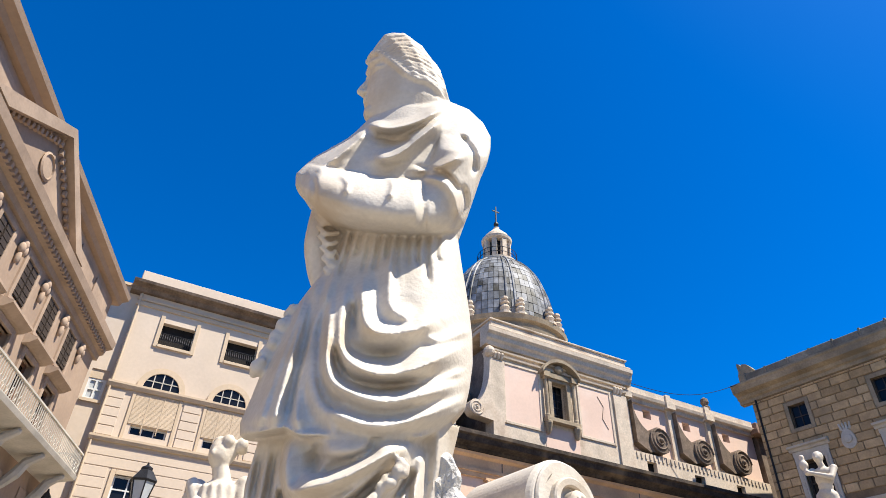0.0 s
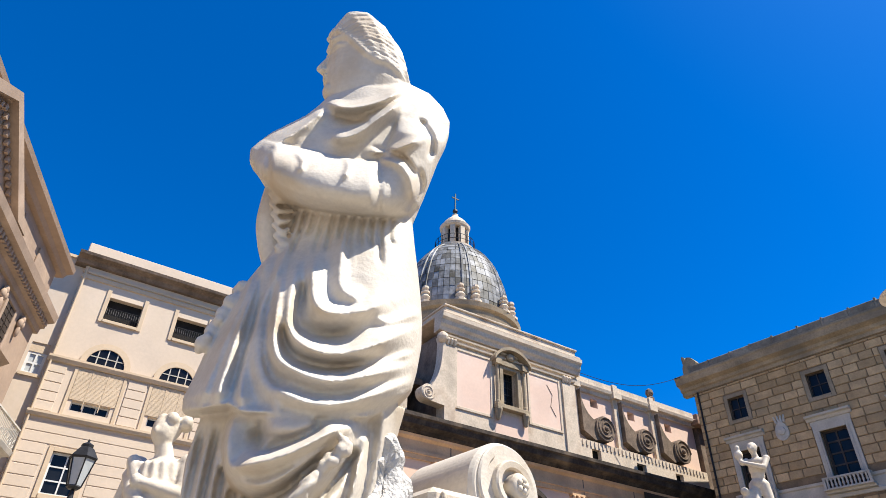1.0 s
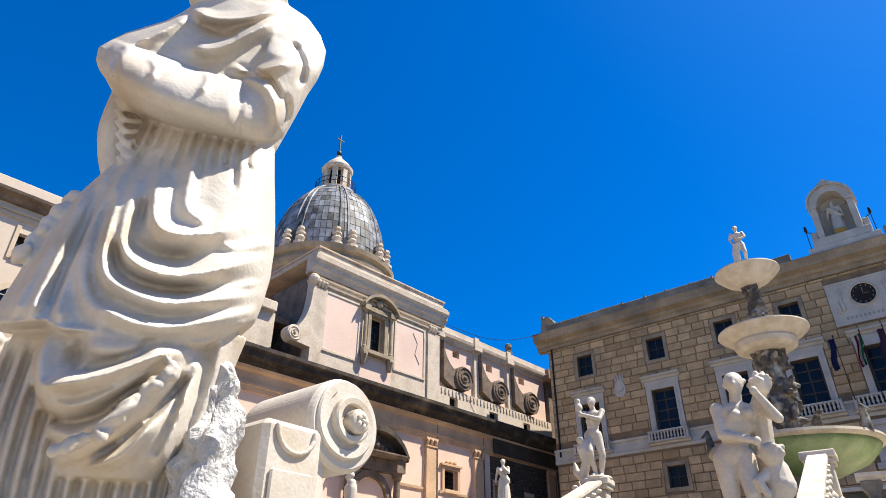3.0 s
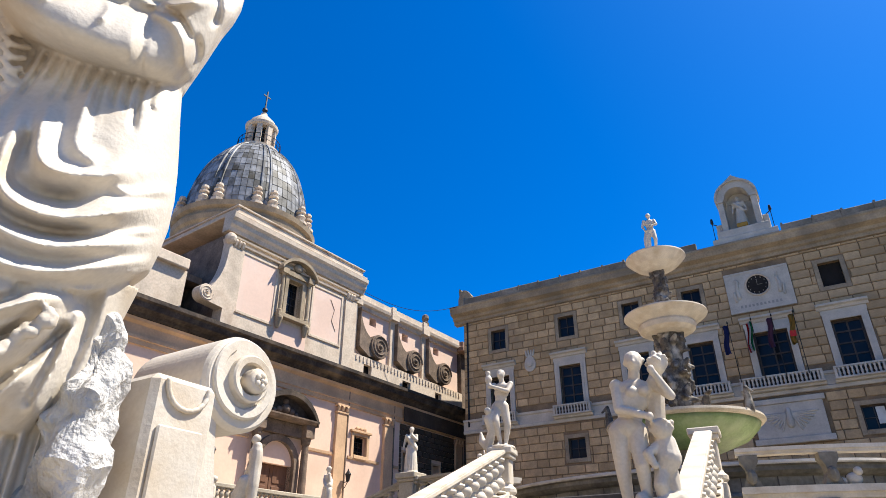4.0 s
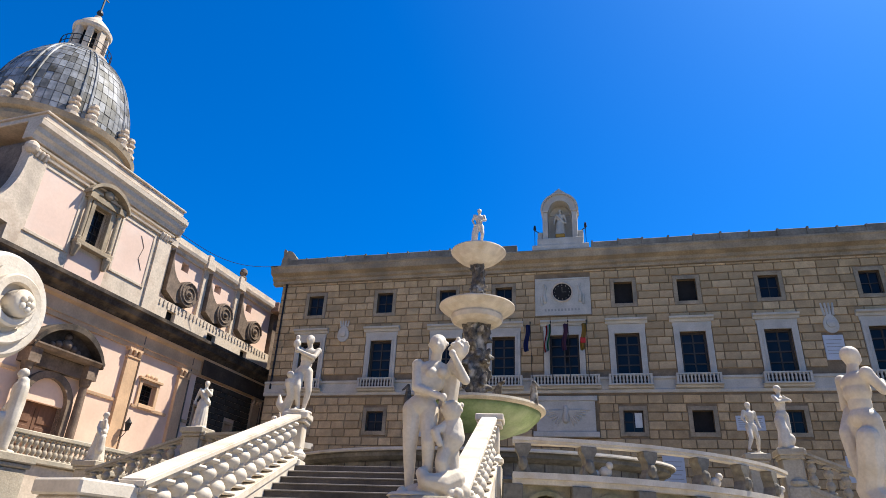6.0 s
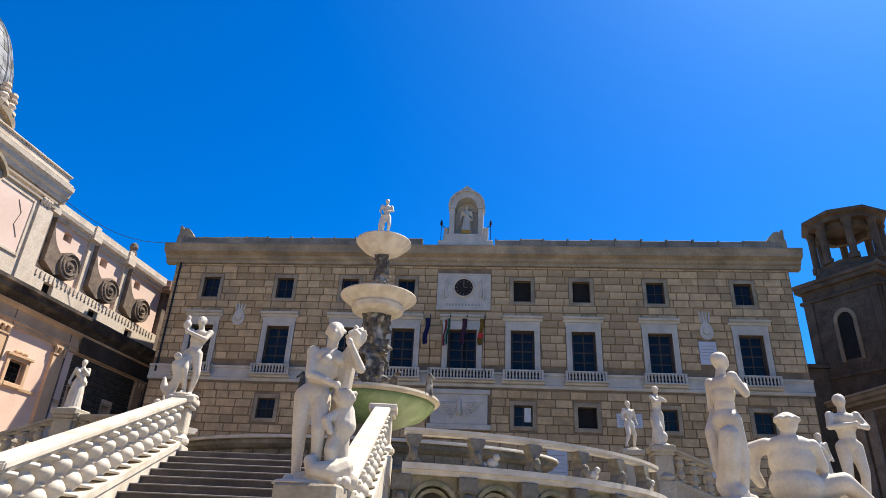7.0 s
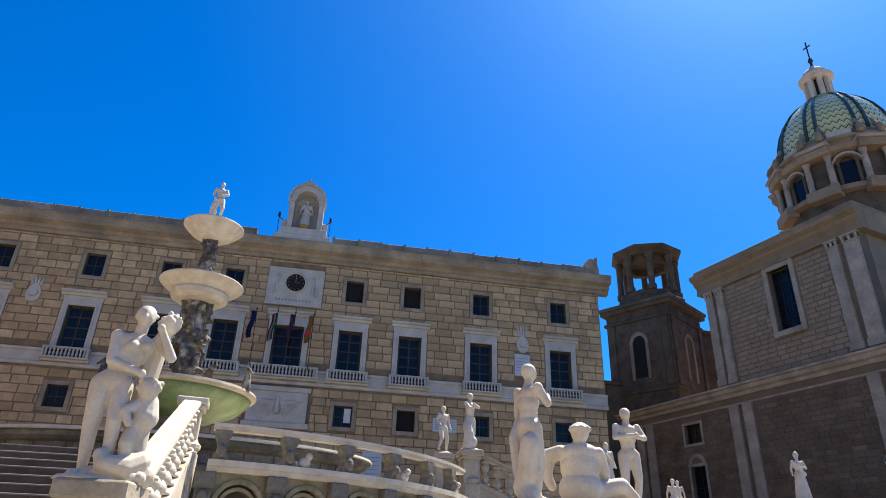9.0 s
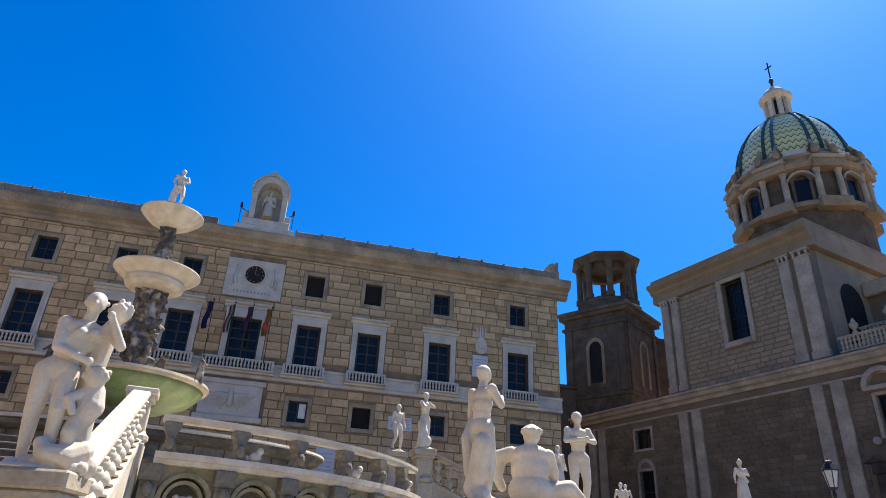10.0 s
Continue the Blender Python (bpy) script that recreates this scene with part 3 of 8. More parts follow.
    for a, b, c, d in ((15.2, 16.3, 12.83, 14.35), (9.7, 11.25, 8.75, 9.6), (-10.2, -9.3, 8.3, 9.1), (5.4, 6.6, 5.6, 7.3), (15.0, 16.4, 6.0, 7.4)):
        q = part("plaque", boxes((a, b, -0.09, 0, c, d), bevel=0.015), BLUE_PLAQUE, P, "pale marble wall plaque")
        bm = bmesh.new()
        for i in range(5):
            z = d - (d - c) * (0.2 + 0.14 * i)
            box(bm, a + 0.12, b - 0.12 - 0.1 * (i % 2), -0.096, -0.089, z - 0.02, z + 0.02)
        tagged(part("inscription", bm, BAR, q), kind="stuff")
    # statue niche on the roof
    bm = boxes((-1.9, 1.95, -0.7, 0.9, 20.78, 21.2), (-1.55, 1.6, -0.62, 0.8, 21.2, 21.75), bevel=0.03)
    for sx in (-1, 1):
        box(bm, 0.03 + sx * 1.02 - 0.18, 0.03 + sx * 1.02 + 0.18, -0.5, 0.7, 21.75, 23.85, bevel=0.02)
        box(bm, 0.03 + sx * 1.02 - 0.24, 0.03 + sx * 1.02 + 0.24, -0.56, 0.7, 23.85, 24.05)
        box(bm, 0.03 + sx * 1.4 - 0.18, 0.03 + sx * 1.4 + 0.18, -0.3, 0.4, 21.75, 22.4, bevel=0.04)
    arch_band(bm, 0.03, 24.05, 0.72, 1.2, -0.5, 0.7)
    arch_band(bm, 0.03, 24.05, 1.2, 1.32, -0.62, 0.7)
    box(bm, -0.82, 0.88, 0.5, 0.7, 21.75, 24.15)
    sweep_xz(bm, [(-0.82, 24.05), *arch(0.03, 24.05, 0.86)[::-1], (0.88, 24.05)], 0.45, 0.7)
    sweep_xz(bm, [(-0.5, 25.3), (0.56, 25.3), (0.03, 25.72)], -0.55, 0.5)
    lathe([(0.10, 25.6), (0.13, 25.75), (0.05, 25.9), (0.01, 26.0)], 10, bm, Matrix.Translation((0.03, -0.1, 0)))
    part("roof_niche", bm, GREY_STONE, P, "grey stone arched niche on the roof")
    bm = boxes((-0.3, 0.36, -0.55, -0.3, 21.78, 22.1), bevel=0.05)
    part("niche_ornament", bm, FLAGS[5], P, "gilded ornament at the foot of the niche")
    for sx in (-1, 1):
        bm = boxes((sx * 1.75 + 0.03 - 0.02, sx * 1.75 + 0.03 + 0.02, -0.6, -0.56, 21.2, 22.6))
        capsule(bm, (sx * 1.75 + 0.03, -0.58, 22.5), (sx * 1.75 + 0.03, -0.58, 22.75), 0.1, 0.07, 8)
        capsule(bm, (sx * 1.5 + 0.03, -0.58, 22.25), (sx * 1.75 + 0.03, -0.58, 22.4), 0.03, 0.03, 6)
        part("niche_lamp", bm, IRON, P)
    # rainwater pipe on the shaded side
    part("drainpipe", lathe([(0.07, 11.5), (0.07, 19.5)], 8, m=Matrix.Translation((-20.55, -0.1, 0))), IRON, P)
    # stones
    hb = [(a - 0.25, b + 0.25, c - 0.25, d + 0.25) for a, b, c, d in holes if d - c < 2] + [(x - (1.34 if x == 0 else 1.15), x + (1.34 if x == 0 else 1.15), 12.0, 15.5) for x in BAYS]
    hb += [(-1.82, 1.85, 16.2, 18.86), (-2.05, 1.95, 8.3, 10.8), (-22, 23, 10.98, 12.03), (15.2, 16.3, 12.83, 14.35)]
    rects = block_courses(-20.88, 21.68, 3.0, 19.45, hb, 0.525, 1.05, random.Random(5))
    lay_blocks(body, rects, ASHLAR, 0.06, 0.042, lambda a, b, c, d: -7 < a < 11 and 12.0 < c < 19)
    return P


def build_flags():
    for i, (x, mats) in enumerate(((-2.05, (0,)), (-0.75, (1, 2, 3)), (0.35, (4,)), (1.5, (5,)))):
        F = thing("flag", pose(x, 44.45, 11.9), ("dark navy flag hanging on a balcony pole", "green white and red flag hanging on a balcony pole", "faded violet flag hanging on a balcony pole", "yellow and red flag hanging on a balcony pole")[i], "flag", "flags on the central balcony")
        bm = bmesh.new()
        capsule(bm, (0, 0, 0), (0.0, -0.8, 3.4), 0.025, 0.02, 8)
        capsule(bm, (0.0, -0.8, 3.4), (0.0, -0.82, 3.5), 0.05, 0.02, 8)
        part("pole", bm, IRON, F)
        for k, mi in enumerate(mats):
            bm = bmesh.new()
            n, rows = 6, 12
            w = 0.30 / len(mats)
            g = [[bm.verts.new((-0.02 - k * w - w * a / n + 0.05 * math.sin(b * 0.6) - 0.012 * b, -0.78 + 0.02 * b + 0.09 * math.sin((k * n + a) * 1.3 + b * 0.25), 3.3 - 0.155 * b - 0.05 * (k * n + a) / n)) for a in range(n + 1)] for b in range(rows)]
            for b in range(rows - 1):
                for a in range(n):
                    bm.faces.new((g[b][a], g[b][a + 1], g[b + 1][a + 1], g[b + 1][a]))
            bmesh.ops.solidify(bm, geom=bm.faces[:], thickness=0.012)
            part("cloth", bm, FLAGS[mi], F, smooth=True)
        if i == 3:
            bm = boxes((-0.42, -0.1, -0.72, -0.69, 2.0, 2.35))
            part("stripe", bm, FLAGS[3], F)


# ---- the domed pink church ----
def spiral_disc(bm, cx, z, r, y0, y1, turns=2.2, hand=1):
    """A volute: disc with a raised spiral on its face."""
    M = Matrix.Translation((cx, y0, z)) @ pose(0, 0, 0, 90)
    lathe([(0.001, y0 - y1), (r, y0 - y1), (r, -0.02), (r * 0.95, 0.0), (0.001, 0.0)], 28, bm, M)
    n = int(turns * 16)
    pts = []
    for i in range(n + 1):
        a = hand * i / 16 * 2 * math.pi
        q = r * (0.96 - 0.80 * i / n)
        pts.append((cx + q * math.cos(a), y0 - 0.01 * i / n * 3, z + q * math.sin(a)))
    chain(bm, pts, [r * (0.085 - 0.03 * i / n) for i in range(n + 1)], 6)
    ball(bm, (cx, y0 - 0.03, z), r * 0.17, 8)


def dome_finial(bm, x, y, z, h):
    M = Matrix.Translation((x, y, z))
    lathe([(0.3 * h, 0), (0.3 * h, 0.12 * h), (0.16 * h, 0.2 * h), (0.24 * h, 0.36 * h), (0.14 * h, 0.52 * h), (0.22 * h, 0.58 * h), (0.22 * h, 0.66 * h), (0.1 * h, 0.72 * h), (0.18 * h, 0.82 * h), (0.15 * h, 0.94 * h), (0.02 * h, 1.0 * h)], 8, bm, M)


def cross_top(parent, z, h, mat):
    bm = bmesh.new()
    lathe([(0.001, z - 0.9), (0.32, z - 0.8), (0.14, z - 0.3), (0.12, z), (0.26, z + 0.22), (0.2, z + 0.45), (0.05, z + 0.6)], 12, bm)
    box(bm, -0.05, 0.05, -0.05, 0.05, z + 0.55, z + h)
    box(bm, -0.4, 0.4, -0.045, 0.045, z + h * 0.74, z + h * 0.74 + 0.1)
    part("cross", bm, mat, parent, "black iron cross on a ball")


def pilaster(bm, x0, x1, z0, z1, proud):
    box(bm, x0, x1, -proud, 0.02, z0 + 0.5, z1 - 0.55)
    box(bm, x0 - 0.1, x1 + 0.1, -proud - 0.06, 0.02, z0, z0 + 0.5, bevel=0.03)
    box(bm, x0 - 0.06, x1 + 0.06, -proud - 0.05, 0.02, z1 - 0.55, z1 - 0.45)
    box(bm, x0 - 0.1, x1 + 0.1, -proud - 0.1, 0.02, z1 - 0.12, z1)
    for sx in (x0 + 0.05, (x0 + x1) / 2, x1 - 0.05):
        capsule(bm, (sx, -proud, z1 - 0.4), (sx, -proud - 0.05, z1 - 0.2), 0.09, 0.11, 6)


def wall_lantern(parent, x, z, y=-0.05):
    bm = boxes((x - 0.02, x + 0.02, y - 0.5, y, z - 0.3, z - 0.26))
    chain(bm, [(x, y, z - 0.75), (x, y - 0.3, z - 0.55), (x, y - 0.5, z - 0.28)], 0.02, 6)
    lathe([(0.10, -0.26), (0.17, 0.12), (0.2, 0.14), (0.06, 0.34), (0.02, 0.46)], 6, bm, Matrix.Translation((x, y - 0.5, z)))
    w = part("wall_lantern", bm, IRON, parent, "black iron wall lantern")
    return w


def build_church():
    FURTHER = Matrix.Translation((2.25, 4.05, 1.22)) @ Matrix.Scale(1.04, 4) @ Matrix.Translation((-2.25, -4.05, -1.22))
    C = thing("church", FURTHER @ pose(-24, 35, 0, 0, 0, 85.5), "baroque church with pink plaster walls and a grey lead dome", "church")
    Z0 = 3.9
    door = (-6.15, -3.75, Z0, 7.2)
    win = (1.05, 2.25, 8.55, 9.72)
    lw = [(5.9, 6.7, 8.0, 9.4), (9.3, 10.1, 7.6, 9.0), (-13.5, -12.7, 8.55, 9.72)]
    ww = part("lower_wall", wall(-17, 13.4, -0.4, 12.7, 0.8, [door, win, *lw]), PINK, C)
    part("side_wall", boxes((12.9, 13.4, 0.8, 20, -0.4, 19.3), (-17, -16.5, 0.8, 20, -0.4, 17), (-17, 13.4, 19.5, 20, -0.4, 17)), PINK, C)
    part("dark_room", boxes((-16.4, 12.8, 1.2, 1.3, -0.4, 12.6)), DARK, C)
    for a, b, c, d in lw:
        part("small_window", boxes((a - 0.18, a, -0.06, 0.2, c - 0.15, d + 0.15), (b, b + 0.18, -0.06, 0.2, c - 0.15, d + 0.15), (a, b, -0.06, 0.2, d, d + 0.15), (a, b, -0.09, 0.2, c - 0.15, c), bevel=0.015), OCHRE_STONE, C)
    # plinth, strings, entablature
    bm = boxes((-17, door[0] - 0.6, -0.22, 0, Z0 - 1, Z0 + 0.9), (door[1] + 0.6, 13.35, -0.22, 0, Z0 - 1, Z0 + 0.9), bevel=0.03)
    part("plinth", bm, CREAM_STONE, C)
    for a, b in ((-17, -10.8), (-9.2, -6.9), (-3.0, -0.62), (0.62, 3.5), (5.0, 5.5)):
        bm = bmesh.new()
        moulding(bm, a, b, [(0.02, 8.25), (-0.08, 8.27), (-0.1, 8.42), (0.02, 8.45)])
        part("string_course", bm, OCHRE_STONE, C)
    bm = bmesh.new()
    moulding(bm, -17, 13.4, [(0.02, 11.35), (-0.12, 11.36), (-0.14, 11.6), (-0.20, 11.62), (-0.2, 11.78), (-0.13, 11.8), (-0.13, 12.3), (-0.32, 12.42), (-0.35, 12.56), (0.02, 12.58)])
    part("entablature", bm, OCHRE_STONE, C)
    bm = bmesh.new()
    moulding(bm, -17, 13.5, [(0.9, 12.58), (-0.42, 12.6), (-0.5, 12.75), (-0.85, 12.88), (-0.9, 13.15), (-1.05, 13.22), (-1.05, 13.42), (0.9, 13.62)])
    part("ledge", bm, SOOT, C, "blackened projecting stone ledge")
    for i, x in enumerate((-0.25, 4.2, -10.0, -15.6, 12.4)):
        bm = bmesh.new()
        pilaster(bm, x - 0.42, x + 0.42, Z0, 11.35, 0.22)
        part("pilaster", bm, OCHRE_STONE, C)
        part("drainpipe", lathe([(0.06, Z0), (0.06, 12.6)], 8, m=Matrix.Translation((x + 0.62, -0.09, 0))), VOLUTE, C)
    # dark stones and frieze paint the palace's cast shadow on this end
    shadow_gaps = [(a - 0.2, b + 0.2, c - 0.2, d + 0.2) for a, b, c, d in lw] + [(11.9, 13.25, Z0, 11.4)]
    stones = block_courses(5.55, 13.35, Z0 + 0.92, 11.34, shadow_gaps, 0.38, 0.85, random.Random(23))
    lay_blocks(ww, stones, SHADOW_STONE, 0.1, 0.02, lambda a, b, c, d: True, "stone")
    part("bare_frieze", boxes((5.55, 13.38, -0.36, -0.34, 11.4, 12.4)), SHADOW_STONE, C)
    # portal
    cx = -4.95
    bm = bmesh.new()
    arch_band(bm, cx, 7.2, 1.2, 1.55, -0.25, 0.3)
    sweep_xz(bm, [(cx - 1.2, 7.2), *arch(cx, 7.2, 1.2)[::-1], (cx + 1.2, 7.2), (cx + 1.2, 7.21)][:-1], 0.45, 0.6)
    for sx in (-1, 1):
        box(bm, cx + sx * 1.38 - 0.18, cx + sx * 1.38 + 0.18, -0.25, 0.3, Z0, 7.2)
        box(bm, cx + sx * 1.75 - 0.3, cx + sx * 1.75 + 0.3, -0.7, 0, Z0, Z0 + 0.9, bevel=0.03)
        lathe([(0.26, Z0 + 0.9), (0.26, Z0 + 1.02), (0.21, Z0 + 1.1), (0.22, Z0 + 2.4), (0.185, 8.35), (0.25, 8.45), (0.30, 8.75)], 16, bm, Matrix.Translation((cx + sx * 1.75, -0.4, 0)))
        box(bm, cx + sx * 1.75 - 0.32, cx + sx * 1.75 + 0.32, -0.75, 0, 8.75, 9.45)
    box(bm, cx - 1.43, cx + 1.43, -0.35, 0, 8.75, 9.45)
    moulding(bm, cx - 2.2, cx + 2.2, [(0.02, 9.45), (-0.8, 9.47), (-0.95, 9.62), (-0.95, 9.7), (0.02, 9.72)])
    po = part("portal", bm, VOLUTE, C, "brown stone portal with columns and a curved pediment")
    bm = bmesh.new()
    seg = arch(cx, 8.75, 2.35, 14, radians(24), radians(156))
    sweep_xz(bm, seg + [(x, z - 0.32) for x, z in seg[::-1]], -0.95, 0)
    sweep_xz(bm, [(x, z - 0.3) for x, z in seg], -0.35, 0)
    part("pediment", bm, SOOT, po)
    bm = bmesh.new()
    for dx, dz, r in ((0, 10.1, 0.3), (-0.45, 10.0, 0.2), (0.45, 10.0, 0.2), (-0.8, 9.9, 0.15), (0.8, 9.9, 0.15), (0, 10.5, 0.18)):
        ball(bm, (cx + dx, -0.4, dz), r, 8)
    part("carving", bm, VOLUTE, po, smooth=True)
    bm = boxes((cx - 1.2, cx - 0.02, 0.3, 0.38, Z0, 7.0), (cx + 0.02, cx + 1.2, 0.3, 0.38, Z0, 7.0))
    sweep_xz(bm, [(cx - 1.2, 7.0), *arch(cx, 7.2, 1.19)[::-1], (cx + 1.2, 7.0)], 0.3, 0.38)
    for i in range(3):
        for sx in (-1, 1):
            box(bm, cx + sx * 0.62 - 0.42, cx + sx * 0.62 + 0.42, 0.26, 0.3, Z0 + 0.25 + i * 1.05, Z0 + 1.15 + i * 1.05, bevel=0.02)
    part("door", bm, OAK, po, "closed brown panelled church door")
    # window in the lower wall
    a, b, c, d = win
    bm = boxes((a - 0.22, a, -0.1, 0.2, c - 0.22, d + 0.2), (b, b + 0.22, -0.1, 0.2, c - 0.22, d + 0.2), (a, b, -0.1, 0.2, d, d + 0.2), (a, b, -0.14, 0.2, c - 0.22, c), (a - 0.35, b + 0.35, -0.2, 0.02, d + 0.2, d + 0.34), bevel=0.015)
    for dx in (-0.35, 0, 0.35):
        ball(bm, ((a + b) / 2 + dx, -0.08, d + 0.46), (0.16, 0.08, 0.13), 8)
    w = part("window", bm, OCHRE_STONE, C)
    glazing(w, (a + b) / 2, c, b - a, d - c, 0.3, 3, 4, IRON, 0.03)
    for x in (-9.3, 0.25):
        wall_lantern(C, x, 7.1)
    # upper block
    uw = (-5.6, -4.5, 15.68, 17.95)
    pl = [(-8.95, -6.5, 14.85, 18.3), (-3.4, -0.95, 15.1, 18.3)]
    ub = part("upper_wall", wall(-9.85, 0.5, 13.3, 19.4, 0.7, [uw]), CREAM_STONE, C)
    # return walls take the brown stone, painting the shade on these sides
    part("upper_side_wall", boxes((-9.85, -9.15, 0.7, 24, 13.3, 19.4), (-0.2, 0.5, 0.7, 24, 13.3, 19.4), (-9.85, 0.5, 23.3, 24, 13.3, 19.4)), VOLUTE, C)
    part("attic_room", boxes((-9.1, -0.3, 1.2, 1.3, 13.4, 19.3)), DARK, C)
    for a, b, c, d in pl:
        part("plaster_panel", boxes((a, b, -0.02, 0.01, c, d)), PINK_PALE, C)
        bm = boxes((a - 0.16, a, -0.07, 0.01, c - 0.16, d + 0.16), (b, b + 0.16, -0.07, 0.01, c - 0.16, d + 0.16), (a, b, -0.07, 0.01, d, d + 0.16), (a, b, -0.07, 0.01, c - 0.16, c), bevel=0.015)
        part("panel_frame", bm, CREAM_STONE, C)
    part("plaster_panel", boxes((-6.2, -3.7, -0.02, 0.01, 13.6, 15.1)), PINK_PALE, C)
    bm = bmesh.new()
    chain(bm, [(-1.9, -0.03, 17.9), (-1.5, -0.03, 17.3), (-1.7, -0.03, 16.5), (-1.3, -0.03, 15.9)], 0.02, 5)
    part("plaster_crack", bm, VOLUTE, C)
    bm = bmesh.new()
    for x0, x1 in ((-9.85, -9.1), (-0.6, 0.5)):
        box(bm, x0, x1, -0.12, 0.01, 13.45, 18.4)
        for k in range(3):
            capsule(bm, (x0 + 0.15 + k * 0.25, -0.1, 18.5), (x0 + 0.15 + k * 0.25, -0.16, 18.75), 0.12, 0.15, 6)
    for dz in (18.62, 18.95):
        moulding(bm, -9.9, 0.55, [(0.01, dz), (-0.16, dz + 0.02), (-0.18, dz + 0.12), (0.01, dz + 0.14)])
    part("corner_pilaster", bm, CREAM_STONE, C)
    bm = bmesh.new()
    moulding(bm, -10.35, 1.0, [(0.4, 19.2), (-0.2, 19.22), (-0.25, 19.45), (-0.38, 19.6), (-0.42, 19.85), (-0.56, 20.0), (-0.58, 20.25), (0.4, 20.3)])
    part("cornice", bm, CREAM_STONE, C)
    bm = boxes((-10.3, 0.95, -0.5, 24.3, 20.3, 20.42), (-10.05, 0.7, -0.3, 24.1, 20.42, 20.86), (-10.15, 0.8, -0.4, 24.2, 20.86, 20.98), bevel=0.03)
    part("attic_parapet", bm, CREAM_STONE, C)
    a, b, c, d = uw
    bm = boxes((a - 0.28, a, -0.2, 0.2, c - 0.1, d + 0.2), (b, b + 0.28, -0.2, 0.2, c - 0.1, d + 0.2), (a, b, -0.2, 0.2, d, d + 0.2), (a - 0.7, b + 0.7, -0.42, 0.01, c - 0.35, c - 0.1), bevel=0.02)
    for sx in (-1, 1):
        m = (a + b) / 2 + sx * 1.05
        lathe([(0.16, c - 0.1), (0.16, c + 0.05), (0.12, c + 0.12), (0.13, c + 1.2), (0.10, d), (0.18, d + 0.15)], 12, bm, Matrix.Translation((m, -0.22, 0)))
        box(bm, m - 0.24, m + 0.24, -0.45, 0.01, d + 0.15, d + 0.5)
        capsule(bm, (m, -0.2, c - 0.95), (m, -0.26, c - 0.45), 0.14, 0.24, 8)
    box(bm, a - 0.5, b + 0.5, -0.3, 0.01, d + 0.2, d + 0.5)
    seg = arch((a + b) / 2, d - 0.2, 1.62, 12, radians(27), radians(153))
    sweep_xz(bm, seg + [(x, z - 0.22) for x, z in seg[::-1]], -0.6, 0.01)
    ball(bm, ((a + b) / 2, -0.25, d + 0.85), (0.35, 0.2, 0.28), 10)
    w = part("window", bm, CORNICE, C, "tall church window in a weathered carved surround")
    glazing(w, (a + b) / 2, c, b - a, d - c, 0.35, 3, 5, IRON, 0.04)
    # volute shoulders
    for sx, x in ((-1, -10.2),):
        bm = bmesh.new()
        spiral_disc(bm, -10.95, 15.15, 0.46, -0.16, 0.5, hand=-1)
        sweep_xz(bm, [(-9.86, 14.6), (-9.86, 18.9), (-10.15, 18.9), *[(-10.05 - 0.75 * (i / 8) ** 3, 18.6 - 3.1 * (i / 8)) for i in range(9)], (-10.95, 14.7)], -0.15, 0.5)
        ball(bm, (-10.05, -0.1, 18.8), 0.35, 10)
        part("shoulder_volute", bm, CREAM_STONE, C, "large white stone scroll at the church shoulder")
    # right wing with buttress scrolls
    holes = [(2.4, 3.1, 17.6, 18.2), (6.0, 6.7, 17.5, 18.1), (9.9, 10.6, 17.5, 18.1)]
    part("wing_wall", wall(0.5, 13.2, 14.9, 19.3, 0.6, holes, y=0.45), PINK_PALE, C)
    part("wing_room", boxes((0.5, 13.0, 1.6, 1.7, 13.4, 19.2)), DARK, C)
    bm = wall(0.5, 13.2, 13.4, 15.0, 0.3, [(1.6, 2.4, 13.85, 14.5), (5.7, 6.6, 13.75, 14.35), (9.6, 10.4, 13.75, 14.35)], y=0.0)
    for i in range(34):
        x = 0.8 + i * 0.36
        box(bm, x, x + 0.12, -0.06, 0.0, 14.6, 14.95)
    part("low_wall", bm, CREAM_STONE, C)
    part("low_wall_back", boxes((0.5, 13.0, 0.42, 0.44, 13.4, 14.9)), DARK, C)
    part("wing_terrace", boxes((0.5, 13.2, 0.3, 0.45, 14.9, 15.0)), CREAM_STONE, C)
    bm = bmesh.new()
    moulding(bm, 0.5, 13.3, [(0.47, 18.45), (0.3, 18.47), (0.27, 18.7), (0.1, 18.8), (0.05, 19.0), (0.47, 19.02)])
    box(bm, 0.5, 13.2, 0.2, 1.0, 19.0, 19.5)
    part("wing_cornice", bm, CREAM_STONE, C)
    for x in (0.75, 4.7, 8.45):
        bm = bmesh.new()
        box(bm, x - 0.22, x + 0.22, 0.25, 0.46, 15.0, 18.7)
        box(bm, x - 0.4, x + 0.4, -0.05, 0.46, 18.55, 18.98)
        box(bm, x - 0.22, x + 0.22, 0.1, 0.5, 19.0, 19.6)
        part("buttress", bm, CREAM_STONE, C)
        bm = bmesh.new()
        top = [(x + 0.28 + 1.5 * (1 - math.cos(t)), 18.4 - 2.0 * math.sin(t)) for t in [i * math.pi / 20 for i in range(11)]]
        sweep_xz(bm, [*top, (x + 2.9, 16.3), (x + 2.9, 15.6), (x + 1.3, 15.1), (x + 0.28, 15.6)], -0.05, 0.46)
        spiral_disc(bm, x + 2.2, 16.0, 0.85, -0.2, 0.46)
        part("scroll_buttress", bm, VOLUTE, C, "dark brown stone scroll buttress")
    ball_bm = bmesh.new()
    lathe([(0.3, 19.5), (0.3, 19.8), (0.18, 19.9), (0.3, 20.15), (0.25, 20.4), (0.05, 20.55)], 12, ball_bm, Matrix.Translation((8.9, 0.5, 0)))
